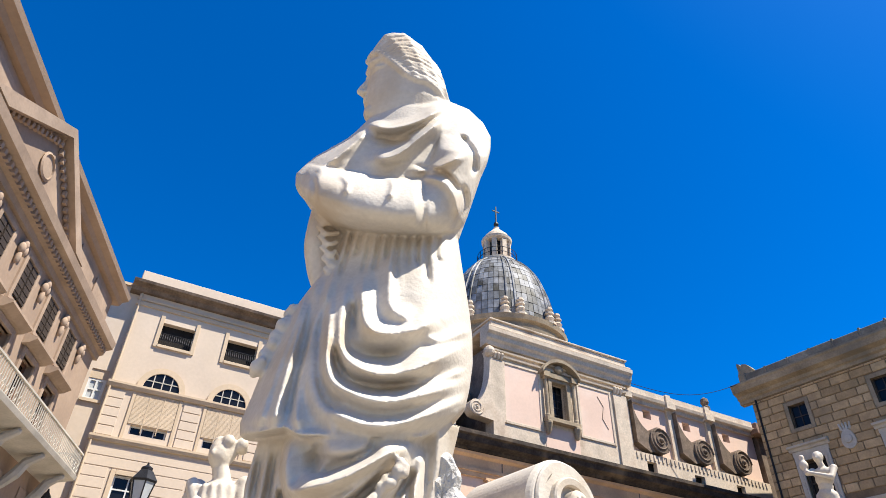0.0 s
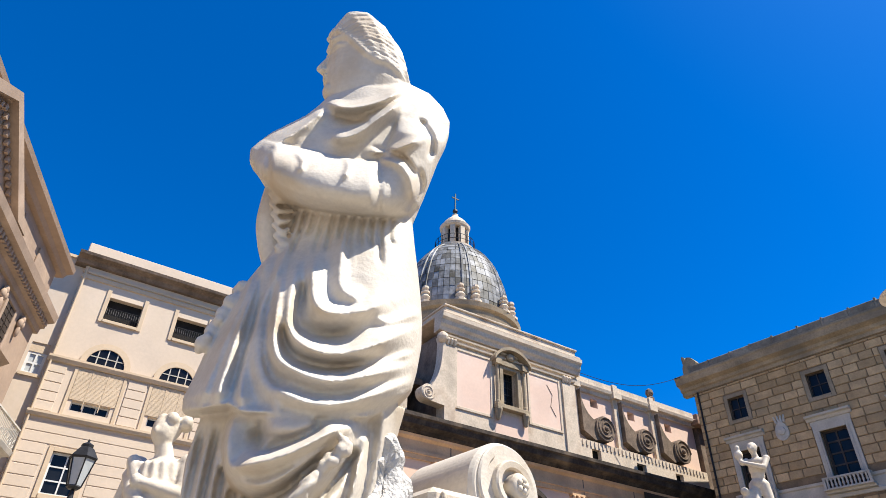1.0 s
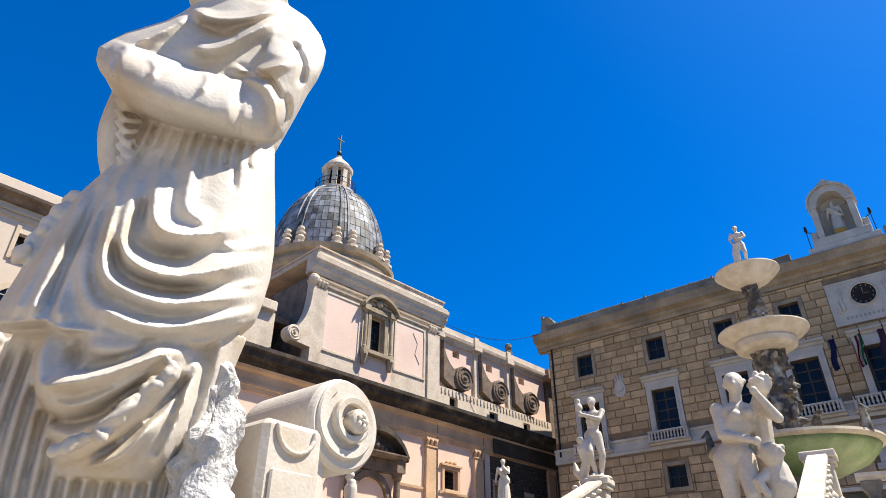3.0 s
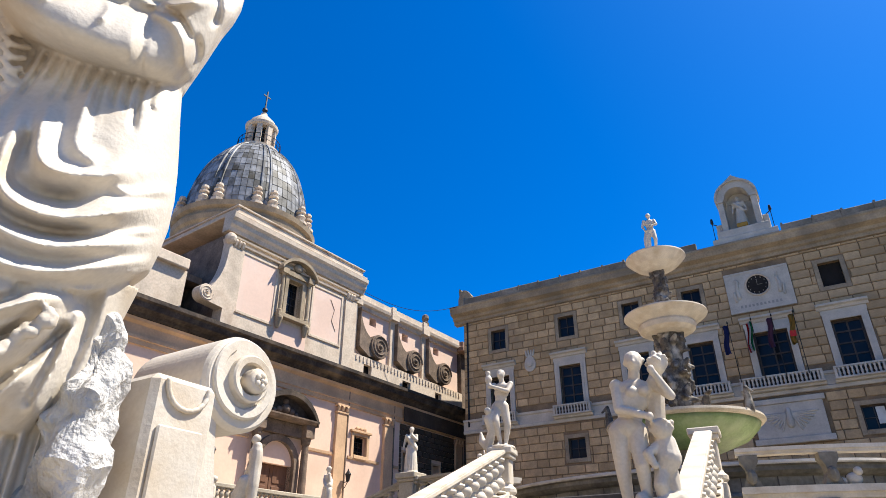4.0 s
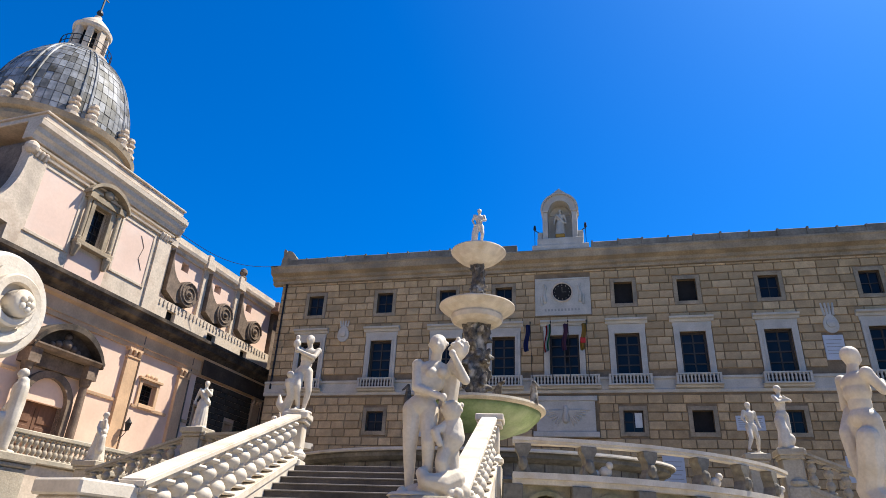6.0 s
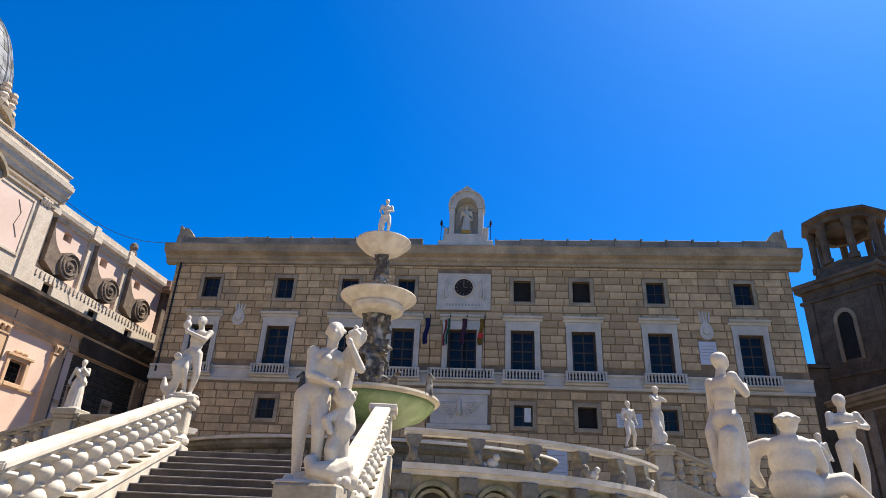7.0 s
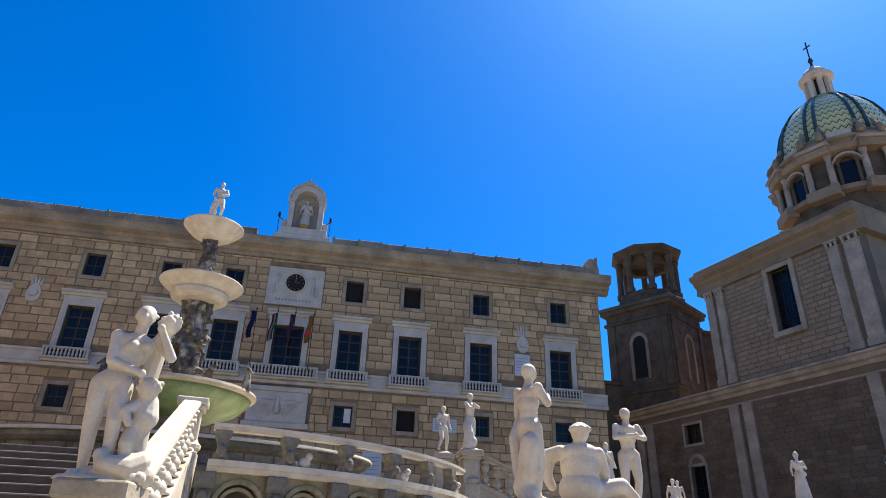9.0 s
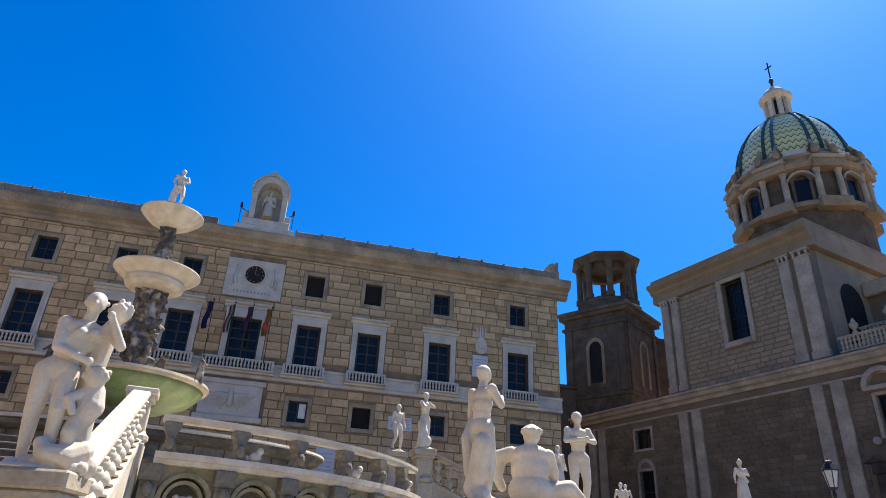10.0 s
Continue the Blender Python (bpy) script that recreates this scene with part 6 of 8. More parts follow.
    # inner moulded basin wall
    M = pose(-1.88, 25.0, 0) @ Matrix.Diagonal((6.0, 3.6, 1, 1))
    I = thing("inner_basin", pose(0, 0, 0), "grimy moulded stone wall of the inner oval basin", "basin")
    prof = [(0.93, 2.8), (0.93, 3.0), (0.965, 3.02), (0.985, 3.14), (0.96, 3.26), (0.925, 3.3), (0.925, 3.62), (0.96, 3.66), (0.99, 3.74), (0.99, 3.84), (1.01, 3.86), (1.01, 3.97), (0.9, 4.0), (0.86, 3.9), (0.001, 3.85)]
    part("wall", lathe(prof, 80, m=M), MARBLE_DARK, I)
    bm = lathe([(1.012, 3.872), (1.016, 3.9), (1.012, 3.96), (0.9, 4.003)], 80, m=M)
    part("rim", bm, MARBLE, I)
    for i in range(40):
        a = i * 2 * math.pi / 40
        bm = boxes((-0.012, 0.012, -0.02, 0.02, 3.3, 3.64))
        p = part("joint", bm, STEP, I)
        p.matrix_basis = pose(-1.88 + 6.0 * 0.925 * math.cos(a), 25 + 3.6 * 0.925 * math.sin(a), 0, 0, 0, math.degrees(math.atan2(math.sin(a) / 3.6, math.cos(a) / 6.0)) + 90)


def build_column():
    K = thing("fountain_column", pose(-1.88, 25.0, 0), "tiered marble fountain with three basins and carved stems", "fountain")
    part("pedestal", lathe([(1.3, 3.8), (1.3, 4.2), (0.9, 4.4), (0.7, 4.9), (0.95, 5.05)], 32), MARBLE_DARK, K)
    part("lower_basin", lathe([(0.6, 4.82), (1.1, 4.88), (1.8, 5.15), (2.12, 5.45), (2.18, 5.6)], 56), MOSS, K, "green algae-covered lower basin", smooth=True)
    part("lower_rim", lathe([(2.17, 5.58), (2.27, 5.6), (2.33, 5.66), (2.3, 5.74), (2.1, 5.76), (2.0, 5.62), (0.2, 5.6)], 56), MARBLE_OLD, K)
    rg = random.Random(11)

    def stem(name, z0, z1, r, n, lumps):
        bm = lathe([(r * 0.85, z0), (r * 0.7, z0 + 0.2), (r * 0.75, z1 - 0.2), (r, z1)], 20)
        for i in range(lumps):
            a, z = rg.uniform(0, 6.3), rg.uniform(z0 + 0.1, z1 - 0.1)
            q = r * 0.8
            d = Vector((math.cos(a), math.sin(a), 0))
            capsule(bm, d * q + Vector((0, 0, z)), d * (q + rg.uniform(0.05, 0.4) * r) + Vector((rg.uniform(-0.15, 0.15) * r, rg.uniform(-0.15, 0.15) * r, z + rg.uniform(-0.25, 0.25))), rg.uniform(0.12, 0.30) * r + 0.02, rg.uniform(0.06, 0.16) * r + 0.02, 7)
        ob = part(name, bm, BRONZE_STONE, K, "dark carved figures round the stem", smooth=True)
        m = ob.modifiers.new("skin", "REMESH")
        m.mode, m.voxel_size, m.use_smooth_shade = "VOXEL", 0.03, True
        return ob

    stem("lower_stem", 5.6, 8.75, 0.45, 3, 110)
    stem("upper_stem", 9.45, 11.0, 0.27, 2, 60)
    part("middle_basin", lathe([(0.42, 8.62), (0.72, 8.66), (0.88, 8.76), (0.93, 8.90), (0.90, 8.97), (0.98, 9.02), (1.18, 9.13), (1.30, 9.23), (1.34, 9.27), (1.33, 9.31), (1.26, 9.31), (1.0, 9.22), (0.6, 9.30), (0.42, 9.5), (0.3, 9.52)], 48), MARBLE, K, smooth=False)
    part("upper_basin", lathe([(0.22, 10.9), (0.42, 10.96), (0.7, 11.12), (0.92, 11.32), (1.01, 11.42), (1.0, 11.46), (0.93, 11.45), (0.75, 11.38), (0.4, 11.5), (0.28, 11.75)], 40), MARBLE, K)
    for i in range(4):
        a = radians(45 + 90 * i)
        bm = bmesh.new()
        chain(bm, [(1.0 * math.cos(a), 1.0 * math.sin(a), 5.7), (1.25 * math.cos(a), 1.25 * math.sin(a), 6.0), (1.4 * math.cos(a), 1.4 * math.sin(a), 6.3), (1.6 * math.cos(a), 1.6 * math.sin(a), 6.35)], (0.14, 0.16, 0.08, 0.04), 8)
        part("bronze_bird", bm, BRONZE_STONE, K, smooth=True)
    bm = bmesh.new()
    for sx, y in ((2.05, -0.9), (-2.1, -0.7)):
        chain(bm, [(sx, y, 5.72), (sx, y, 6.0), (sx * 1.0, y - 0.05, 6.35), (sx * 1.08, y - 0.1, 6.2)], (0.13, 0.12, 0.06, 0.03), 8)
        part("dolphin_spout", bm, BRONZE_STONE, K, smooth=True)
        bm = bmesh.new()
    bm.free()


def balustrade(name, a, b, label, grey=False, n=None, drop=0.92, post_a=True, post_b=True, wide=0.34, base_depth=None):
    """A raking balustrade from rail-top point a to b, with turned balusters and end posts."""
    a, b = Vector(a), Vector(b)
    d = b - a
    flat = Vector((d.x, d.y, 0))
    ln = flat.length
    ang = math.degrees(math.atan2(d.y, d.x))
    slope = d.z / ln
    S = thing(name, pose(a.x, a.y, 0, 0, 0, ang), label, "balustrade", "fountain balustrades")
    # grey flights carry their shade in the darker, weathered marble colour
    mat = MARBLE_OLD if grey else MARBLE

    def run(y0, y1, z0, z1, x0=0.0, x1=ln):
        bm = bmesh.new()
        v = [bm.verts.new((x, y, a.z + slope * x + z)) for x in (x0, x1) for y, z in ((y0, z0), (y1, z0), (y1, z1), (y0, z1))]
        for j in range(4):
            bm.faces.new((v[j], v[(j + 1) % 4], v[4 + (j + 1) % 4], v[4 + j]))
        bm.faces.new(v[:4]), bm.faces.new(v[4:][::-1])
        bmesh.ops.bevel(bm, geom=bm.edges[:], offset=0.02, segments=2, affect="EDGES")
        return bm

    r = part("handrail", run(-wide / 2, wide / 2, -0.10, 0.0), mat, S)
    part("rail_moulding", run(-wide / 2 + 0.05, wide / 2 - 0.05, -0.17, -0.085), mat, S)
    part("base_rail", run(-wide / 2 - 0.03, wide / 2 + 0.03, -drop - 0.16, -drop), mat, S)
    low = min(a.z, b.z) - drop - 0.15
    bm = bmesh.new()
    v = [bm.verts.new((x, y, z)) for x, zt in ((0, a.z), (ln, b.z)) for y, z in ((-wide / 2, -0.4), (wide / 2, -0.4), (wide / 2, zt - drop - 0.12), (-wide / 2, zt - drop - 0.12))]
    for j in range(4):
        bm.faces.new((v[j], v[(j + 1) % 4], v[4 + (j + 1) % 4], v[4 + j]))
    bm.faces.new(v[:4]), bm.faces.new(v[4:][::-1])
    part("flank_wall", bm, mat, S)
    n = n or int(ln / 0.37)
    sc = (drop - 0.17) / 0.78
    for i in range(n):
        x = ln * (i + 0.6) / (n + 0.2)
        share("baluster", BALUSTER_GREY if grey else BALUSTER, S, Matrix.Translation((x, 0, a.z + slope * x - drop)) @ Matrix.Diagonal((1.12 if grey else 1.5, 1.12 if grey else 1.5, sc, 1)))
    for on, x, zt in ((post_a, 0.0, a.z), (post_b, ln, b.z)):
        if on:
            x += 0.2 if x else -0.2
            bm = boxes((x - 0.2, x + 0.2, -0.2, 0.2, zt - 0.75, zt - 0.2), (x - 0.26, x + 0.26, -0.26, 0.26, zt - 0.2, zt - 0.1), (x - 0.3, x + 0.3, -0.3, 0.3, zt - 0.1, zt + 0.04), (x - 0.26, x + 0.26, -0.26, 0.26, -0.4, zt - 1.0), bevel=0.02)
            lathe([(0.24, zt - 1.0), (0.3, zt - 0.93), (0.3, zt - 0.86), (0.24, zt - 0.8), (0.22, zt - 0.75)], 16, bm, Matrix.Translation((x, 0, 0)))
            part("post", bm, mat, S)
    return S


def build_stairs():
    S = thing("stairs", pose(0, 0, 0), "broad flight of worn stone steps darkened for shaded risers, with pale nosings", "stairs", kind="structure")
    n, rise, tread = 19, 0.172, 0.475
    for i in range(n):
        z, y = 2.95 - rise * i, 17.75 - tread * i
        f = (17.75 - y) / 7.0
        xl, xr = -4.62 + 1.5 * f, -0.35 + 0.65 * f
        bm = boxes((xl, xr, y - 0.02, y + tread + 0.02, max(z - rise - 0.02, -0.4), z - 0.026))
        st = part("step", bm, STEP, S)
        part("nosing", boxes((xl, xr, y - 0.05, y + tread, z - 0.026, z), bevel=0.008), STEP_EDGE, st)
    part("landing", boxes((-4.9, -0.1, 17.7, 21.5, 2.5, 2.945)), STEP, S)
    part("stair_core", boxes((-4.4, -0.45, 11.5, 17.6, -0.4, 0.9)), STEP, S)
    balustrade("balustrade", (0.46, 11.95, 1.93), (-0.12, 17.75, 4.02), "white marble stair balustrade with bulbous turned balusters", n=12, post_a=False)
    balustrade("balustrade", (-3.35, 11.2, 1.93), (-4.62, 17.75, 4.08), "white marble stair balustrade with bulbous turned balusters", n=14, post_a=False)
    balustrade("balustrade", (7.6, 24.9, 4.5), (10.4, 24.6, 3.3), "weathered marble balustrade going down, greyed for shade", grey=True, post_b=False)
    balustrade("balustrade", (-10.0, 21.9, 4.35), (-13.2, 21.6, 3.2), "weathered marble balustrade going down beside a statue, greyed for shade", grey=True, post_b=False)
    balustrade("balustrade", (-6.2, 21.3, 4.35), (-9.6, 21.9, 4.35), "level weathered marble balustrade on the terrace, greyed for shade", grey=True, post_a=False, post_b=False)

    def pedestal(at, w, top, label, mat=None):
        bm = boxes((-w / 2, w / 2, -w / 2, w / 2, -0.4, top - 0.28), (-w / 2 - 0.05, w / 2 + 0.05, -w / 2 - 0.05, w / 2 + 0.05, top - 0.28, top - 0.18), (-w / 2 - 0.1, w / 2 + 0.1, -w / 2 - 0.1, w / 2 + 0.1, top - 0.18, top), bevel=0.025)
        ob = link_mesh("pedestal", bm, mat or MARBLE_OLD)
        ob.matrix_world = pose(at[0], at[1], 0, 0, 0, at[2])
        return tagged(ob, label, "pedestal", "statue pedestals")

    pedestal((0.33, 11.4, -6), 0.50, 1.82, "moulded stone pedestal at the foot of the stair balustrade")
    pedestal((-3.75, 10.95, -11), 0.62, 1.86, "moulded stone pedestal at the foot of the stair balustrade", MARBLE)
    for x, y, w, z in ((5.35, 13.0, 0.6, 1.95), (6.3, 13.5, 0.9, 2.0), (8.35, 16.0, 0.6, 2.2), (14.4, 25, 0.8, 3.05), (17.5, 30, 0.7, 3.6), (21.4, 27.5, 0.7, 3.9), (11.9, 24.6, 0.6, 3.4), (-13.7, 22.3, 0.7, 3.52), (-10.3, 15.6, 0.9, 2.82), (-11.4, 15.4, 0.8, 2.6), (-9.9, 21.9, 0.55, 4.5), (7.35, 25.0, 0.55, 4.52), (6.45, 25.0, 0.5, 4.39), (-2.2, 5.13, 0.42, 1.15)):
        pedestal((x, y, 0), w, z, "weathered moulded stone statue pedestal")


def build_statues():
    def venus(bm):
        rr = random.Random(6)
        # the companion behind her shoulder: head, body and curls
        ball(bm, (0.225, 0.03, 0.915), (0.058, 0.062, 0.064)), ball(bm, (0.23, 0.04, 0.93), (0.066, 0.066, 0.058))
        chain(bm, [(0.215, 0.05, 0.88), (0.19, 0.07, 0.78), (0.17, 0.07, 0.60), (0.15, 0.06, 0.40)], (0.036, 0.06, 0.062, 0.06), 10)
        for cx, cy, cz, q in ((0.09, 0.01, 0.935, 0.056), (0.228, 0.035, 0.928, 0.064)):
            for k in range(22):
                u, v = rr.uniform(0, 6.3), rr.uniform(-0.2, 1.3)
                ball(bm, (cx + q * math.cos(u) * math.cos(v), cy + q * math.sin(u) * math.cos(v), cz + q * math.sin(v)), rr.uniform(0.012, 0.018), 8)
        ball(bm, (0.055, -0.062, 0.735), (0.036, 0.028, 0.034)), ball(bm, (0.125, -0.058, 0.74), (0.034, 0.028, 0.034))
        # plump child at her side, standing over a curled sea beast
        ball(bm, (0.195, -0.07, 0.50), (0.062, 0.064, 0.066)), capsule(bm, (0.20, -0.05, 0.45), (0.21, -0.05, 0.42), 0.05, 0.05)
        for k in range(16):
            u = k * 0.42
            ball(bm, (0.195 + 0.058 * math.cos(u), -0.065 + 0.05 * math.sin(u), 0.535 - 0.018 * (k % 3)), 0.019, 8)
        chain(bm, [(0.205, -0.04, 0.42), (0.205, -0.045, 0.34), (0.175, -0.04, 0.27)], (0.062, 0.078, 0.062), 12)
        chain(bm, [(0.17, -0.05, 0.27), (0.145, -0.085, 0.19), (0.15, -0.05, 0.10)], (0.052, 0.042, 0.032), 10)
        chain(bm, [(0.20, -0.02, 0.27), (0.21, -0.03, 0.17), (0.20, -0.01, 0.06)], (0.052, 0.044, 0.036), 10)
        chain(bm, [(0.16, -0.06, 0.41), (0.10, -0.11, 0.36), (0.13, -0.12, 0.29)], (0.03, 0.026, 0.022), 8)
        chain(bm, [(0.22, -0.02, 0.10), (0.15, -0.08, 0.06), (0.06, -0.12, 0.07), (0.03, -0.10, 0.12), (0.06, -0.06, 0.15)], (0.075, 0.07, 0.05, 0.035, 0.022), 10)
        chain(bm, [(0.0, -0.03, 0.01), (0.12, 0.0, 0.02), (0.26, 0.0, 0.03)], (0.06, 0.075, 0.07), 10)
        for k in range(7):
            ball(bm, (-0.08 + 0.055 * k, -0.07 + 0.03 * math.sin(k * 2.0), 0.012), rr.uniform(0.028, 0.042), 8)

    figure("statue", (0.17, 11.4, 1.82), "white marble nude figure leaning on a smaller carved companion", 13, 1.86, lean=(0.075, 0.0), head=(0.012, -0.025), left_arm=((-0.035, -0.055, 0.635), (0.14, -0.13, 0.565)), right_arm=((0.275, -0.055, 0.695), (0.185, -0.095, 0.855)), left_leg=((-0.055, -0.005, 0.275), (-0.045, 0.02, 0.03)), right_leg=((0.06, -0.075, 0.30), (0.065, -0.03, 0.06)), extra=venus, voxel=0.0105, base=0.012)

    def jar(bm):
        ball(bm, (-0.12, -0.08, 0.86), (0.05, 0.05, 0.06)), capsule(bm, (-0.12, -0.08, 0.9), (-0.12, -0.08, 0.95), 0.025, 0.03)
        chain(bm, [(-0.1, -0.08, 0.42), (-0.13, -0.1, 0.34), (-0.1, -0.06, 0.2), (-0.16, -0.02, 0.06)], (0.05, 0.065, 0.055, 0.06), 8)
        ball(bm, (-0.13, -0.13, 0.44), (0.05, 0.055, 0.045))
        chain(bm, [(-0.18, 0, 0.03), (-0.26, 0.02, 0.09), (-0.28, 0.03, 0.2)], (0.07, 0.05, 0.02), 8)

    figure("statue", (-4.66, 17.95, 4.10), "white marble nude man holding a jar beside a dog", 10, 1.86, lean=(0.04, 0), left_arm=((-0.10, -0.1, 0.76), (-0.12, -0.09, 0.84)), right_arm=((0.13, -0.09, 0.68), (-0.08, -0.14, 0.76)), left_leg=((-0.03, -0.10, 0.30), (-0.01, -0.02, 0.04)), right_leg=((0.09, 0.0, 0.27), (0.05, 0.02, 0.03)), head=(-0.01, -0.02), extra=jar, base=0.03)

    # small reclining carving at the head of the rail
    bm = bmesh.new()
    chain(bm, [(-0.2, 0, 0.08), (-0.05, 0, 0.14), (0.1, 0, 0.12), (0.22, 0, 0.06)], (0.08, 0.1, 0.09, 0.05), 8)
    ball(bm, (-0.26, 0, 0.2), 0.08, 8), capsule(bm, (-0.1, 0, 0.15), (-0.14, 0, 0.34), 0.03, 0.02), chain(bm, [(0.2, 0, 0.08), (0.3, 0, 0.2), (0.2, 0, 0.3)], (0.05, 0.04, 0.03), 8)
    ob = link_mesh("small_carving", bm, MARBLE, True)
    ob.matrix_world = pose(-5.5, 18.9, 3.99)
    tagged(ob, "small curled marble beast beside the stair head", "carving")
    bm = boxes((-0.35, 0.35, -0.35, 0.35, 2.8, 4.0), bevel=0.03)
    ob = link_mesh("pedestal", bm, MARBLE_OLD)
    ob.matrix_world = pose(-5.5, 18.9, 0)
    tagged(ob, "low stone block carrying a small carving", "pedestal", "statue pedestals")

    figure("statue", (-1.88, 25.0, 11.72), "small white marble figure crowning the fountain", 15, 1.55, right_arm=((0.15, -0.06, 0.66), (0.02, -0.12, 0.60)), left_arm=((-0.16, 0, 0.66), (-0.12, -0.06, 0.52)), right_leg=((0.08, -0.06, 0.28), (0.06, 0.02, 0.04)), extra=lambda bm: chain(bm, [(-0.12, 0, 0.0), (-0.13, 0, 0.3), (-0.1, 0.02, 0.5)], (0.06, 0.05, 0.04), 8), base=0.02, voxel=0.024, group="")
    figure("statue", (0.03, 45.0, 21.75), "grey stone robed figure inside the roof niche", 0, 2.5, robe=1.0, mat=GREY_STONE, voxel=0.03, base=0.03, group="")
    figure("statue", (6.45, 25.0, 4.39), "pale marble striding nude man on a pedestal", 25, 1.5, right_leg=((0.09, -0.04, 0.28), (0.11, 0.02, 0.03)), left_leg=((-0.10, -0.1, 0.27), (-0.17, -0.08, 0.05)), left_arm=((-0.17, 0, 0.66), (-0.14, -0.1, 0.55)), base=0.02, voxel=0.024)
    figure("statue", (7.35, 25.0, 4.52), "pale marble half-draped figure with crossed arms on a pedestal", 35, 1.84, right_arm=((0.12, -0.1, 0.74), (-0.05, -0.13, 0.78)), left_arm=((-0.13, -0.09, 0.70), (0.06, -0.13, 0.74)), robe=0.0, extra=lambda bm: (chain(bm, [(-0.08, 0.0, 0.42), (-0.08, -0.05, 0.25), (-0.1, -0.04, 0.05)], (0.08, 0.09, 0.1), 8), ball(bm, (-0.02, -0.08, 0.12), (0.09, 0.09, 0.1))), base=0.03, voxel=0.024)

    def serpent(bm):
        chain(bm, [(-0.06, 0.05, 0.4), (-0.02, 0.04, 0.25), (0.05, 0.02, 0.1), (0.0, 0.0, 0.03)], (0.07, 0.075, 0.08, 0.09), 8)
        chain(bm, [(0.12, -0.03, 0.62), (0.10, 0.05, 0.45), (0.07, 0.04, 0.2)], (0.04, 0.05, 0.05), 8)

    figure("statue", (5.33, 13.0, 1.95), "tall white marble nude youth seen from behind with arms folded", 112, 1.93, head=(0.0, -0.02), right_arm=((0.14, -0.01, 0.63), (0.06, -0.12, 0.60)), left_arm=((-0.15, -0.06, 0.68), (-0.05, -0.15, 0.76)), right_leg=((0.045, -0.02, 0.28), (0.03, 0.03, 0.03)), left_leg=((-0.05, -0.05, 0.28), (-0.04, -0.03, 0.03)), extra=serpent, base=0.02, voxel=0.0125)

    # reclining river god seen from behind
    bm = bmesh.new()
    ball(bm, (0, 0, 0.25), (0.34, 0.26, 0.26)), ball(bm, (0.0, 0, 0.55), (0.30, 0.20, 0.32)), ball(bm, (0, 0.0, 0.76), (0.31, 0.17, 0.16))
    capsule(bm, (0, 0, 0.85), (0.02, 0, 1.0), 0.1, 0.09), ball(bm, (0.03, 0, 1.07), (0.14, 0.15, 0.16)), ball(bm, (0.03, 0.02, 1.12), (0.155, 0.155, 0.1))
    chain(bm, [(-0.28, 0, 0.78), (-0.46, 0.05, 0.72), (-0.5, 0.1, 0.45), (-0.42, 0.15, 0.3)], (0.11, 0.12, 0.09, 0.07), 10)
    chain(bm, [(0.28, 0, 0.76), (0.36, 0.12, 0.5), (0.3, 0.3, 0.4)], (0.1, 0.09, 0.07), 10)
    chain(bm, [(0.2, 0.1, 0.2), (0.58, 0.1, 0.3), (0.85, 0.2, 0.05)], (0.18, 0.14, 0.09), 10)
    chain(bm, [(-0.1, 0.15, 0.15), (0.3, 0.35, 0.16), (0.7, 0.4, 0.08)], (0.17, 0.13, 0.08), 10)
    for k in range(9):
        ball(bm, (0.03 + 0.14 * math.cos(k * 0.7), 0.14 * math.sin(k * 0.7), 1.12), 0.045, 8)
    box(bm, -0.55, 0.95, -0.25, 0.5, -0.02, 0.06)
    ob = link_mesh("statue", bm, MARBLE, True)
    m = ob.modifiers.new("skin", "REMESH")
    m.mode, m.voxel_size, m.use_smooth_shade = "VOXEL", 0.018, True
    s = ob.modifiers.new("soften", "SMOOTH")
    s.factor, s.iterations = 0.5, 4
    ob.matrix_world = pose(6.28, 13.5, 2.0, 0, 0, -20)
    tagged(ob, "white marble reclining bearded god seen from behind", "statue", "marble statues round the fountain")

    figure("statue", (8.35, 16.0, 2.2), "white marble muscular man with folded arms on a pedestal", -5, 1.88, left_arm=((-0.15, -0.05, 0.68), (0.05, -0.13, 0.70)), right_arm=((0.16, -0.06, 0.68), (0.06, -0.13, 0.68)), right_leg=((0.07, -0.03, 0.28), (0.06, 0.0, 0.03)), base=0.02)
    figure("statue", (11.9, 24.6, 3.4), "pale marble draped figure standing further back", 10, 1.6, robe=0.9, base=0.02, voxel=0.024)

    def seat(bm):
        box(bm, -0.14, 0.14, -0.02, 0.16, 0.0, 0.36), capsule(bm, (-0.32, 0, 0.2), (-0.1, 0, 0.22), 0.09, 0.09)

    for x, y, z, h, t in ((14.4, 25.0, 3.05, 1.3, 150), (17.5, 30.0, 3.6, 1.4, 150), (-11.4, 15.4, 2.6, 1.45, -30)):
        figure("statue", (x, y, z - 0.225 * h), "pale marble seated figure on a low pedestal", t, h, left_leg=((-0.07, -0.2, 0.5), (-0.07, -0.22, 0.25)), right_leg=((0.07, -0.2, 0.5), (0.07, -0.22, 0.25)), extra=lambda bm: (ball(bm, (0, -0.03, 0.4), (0.15, 0.14, 0.16)), capsule(bm, (-0.25, 0, 0.36), (0.18, 0, 0.36), 0.09, 0.1)), base=0.0, voxel=0.024)
    figure("statue", (21.4, 27.5, 3.9), "pale marble robed figure with a pointed helmet", -15, 1.75, robe=1.0, right_arm=((0.15, -0.05, 0.66), (0.05, -0.12, 0.68)), extra=lambda bm: lathe([(0.07, 0.95), (0.05, 1.0), (0.001, 1.06)], 10, bm), base=0.02, voxel=0.024)
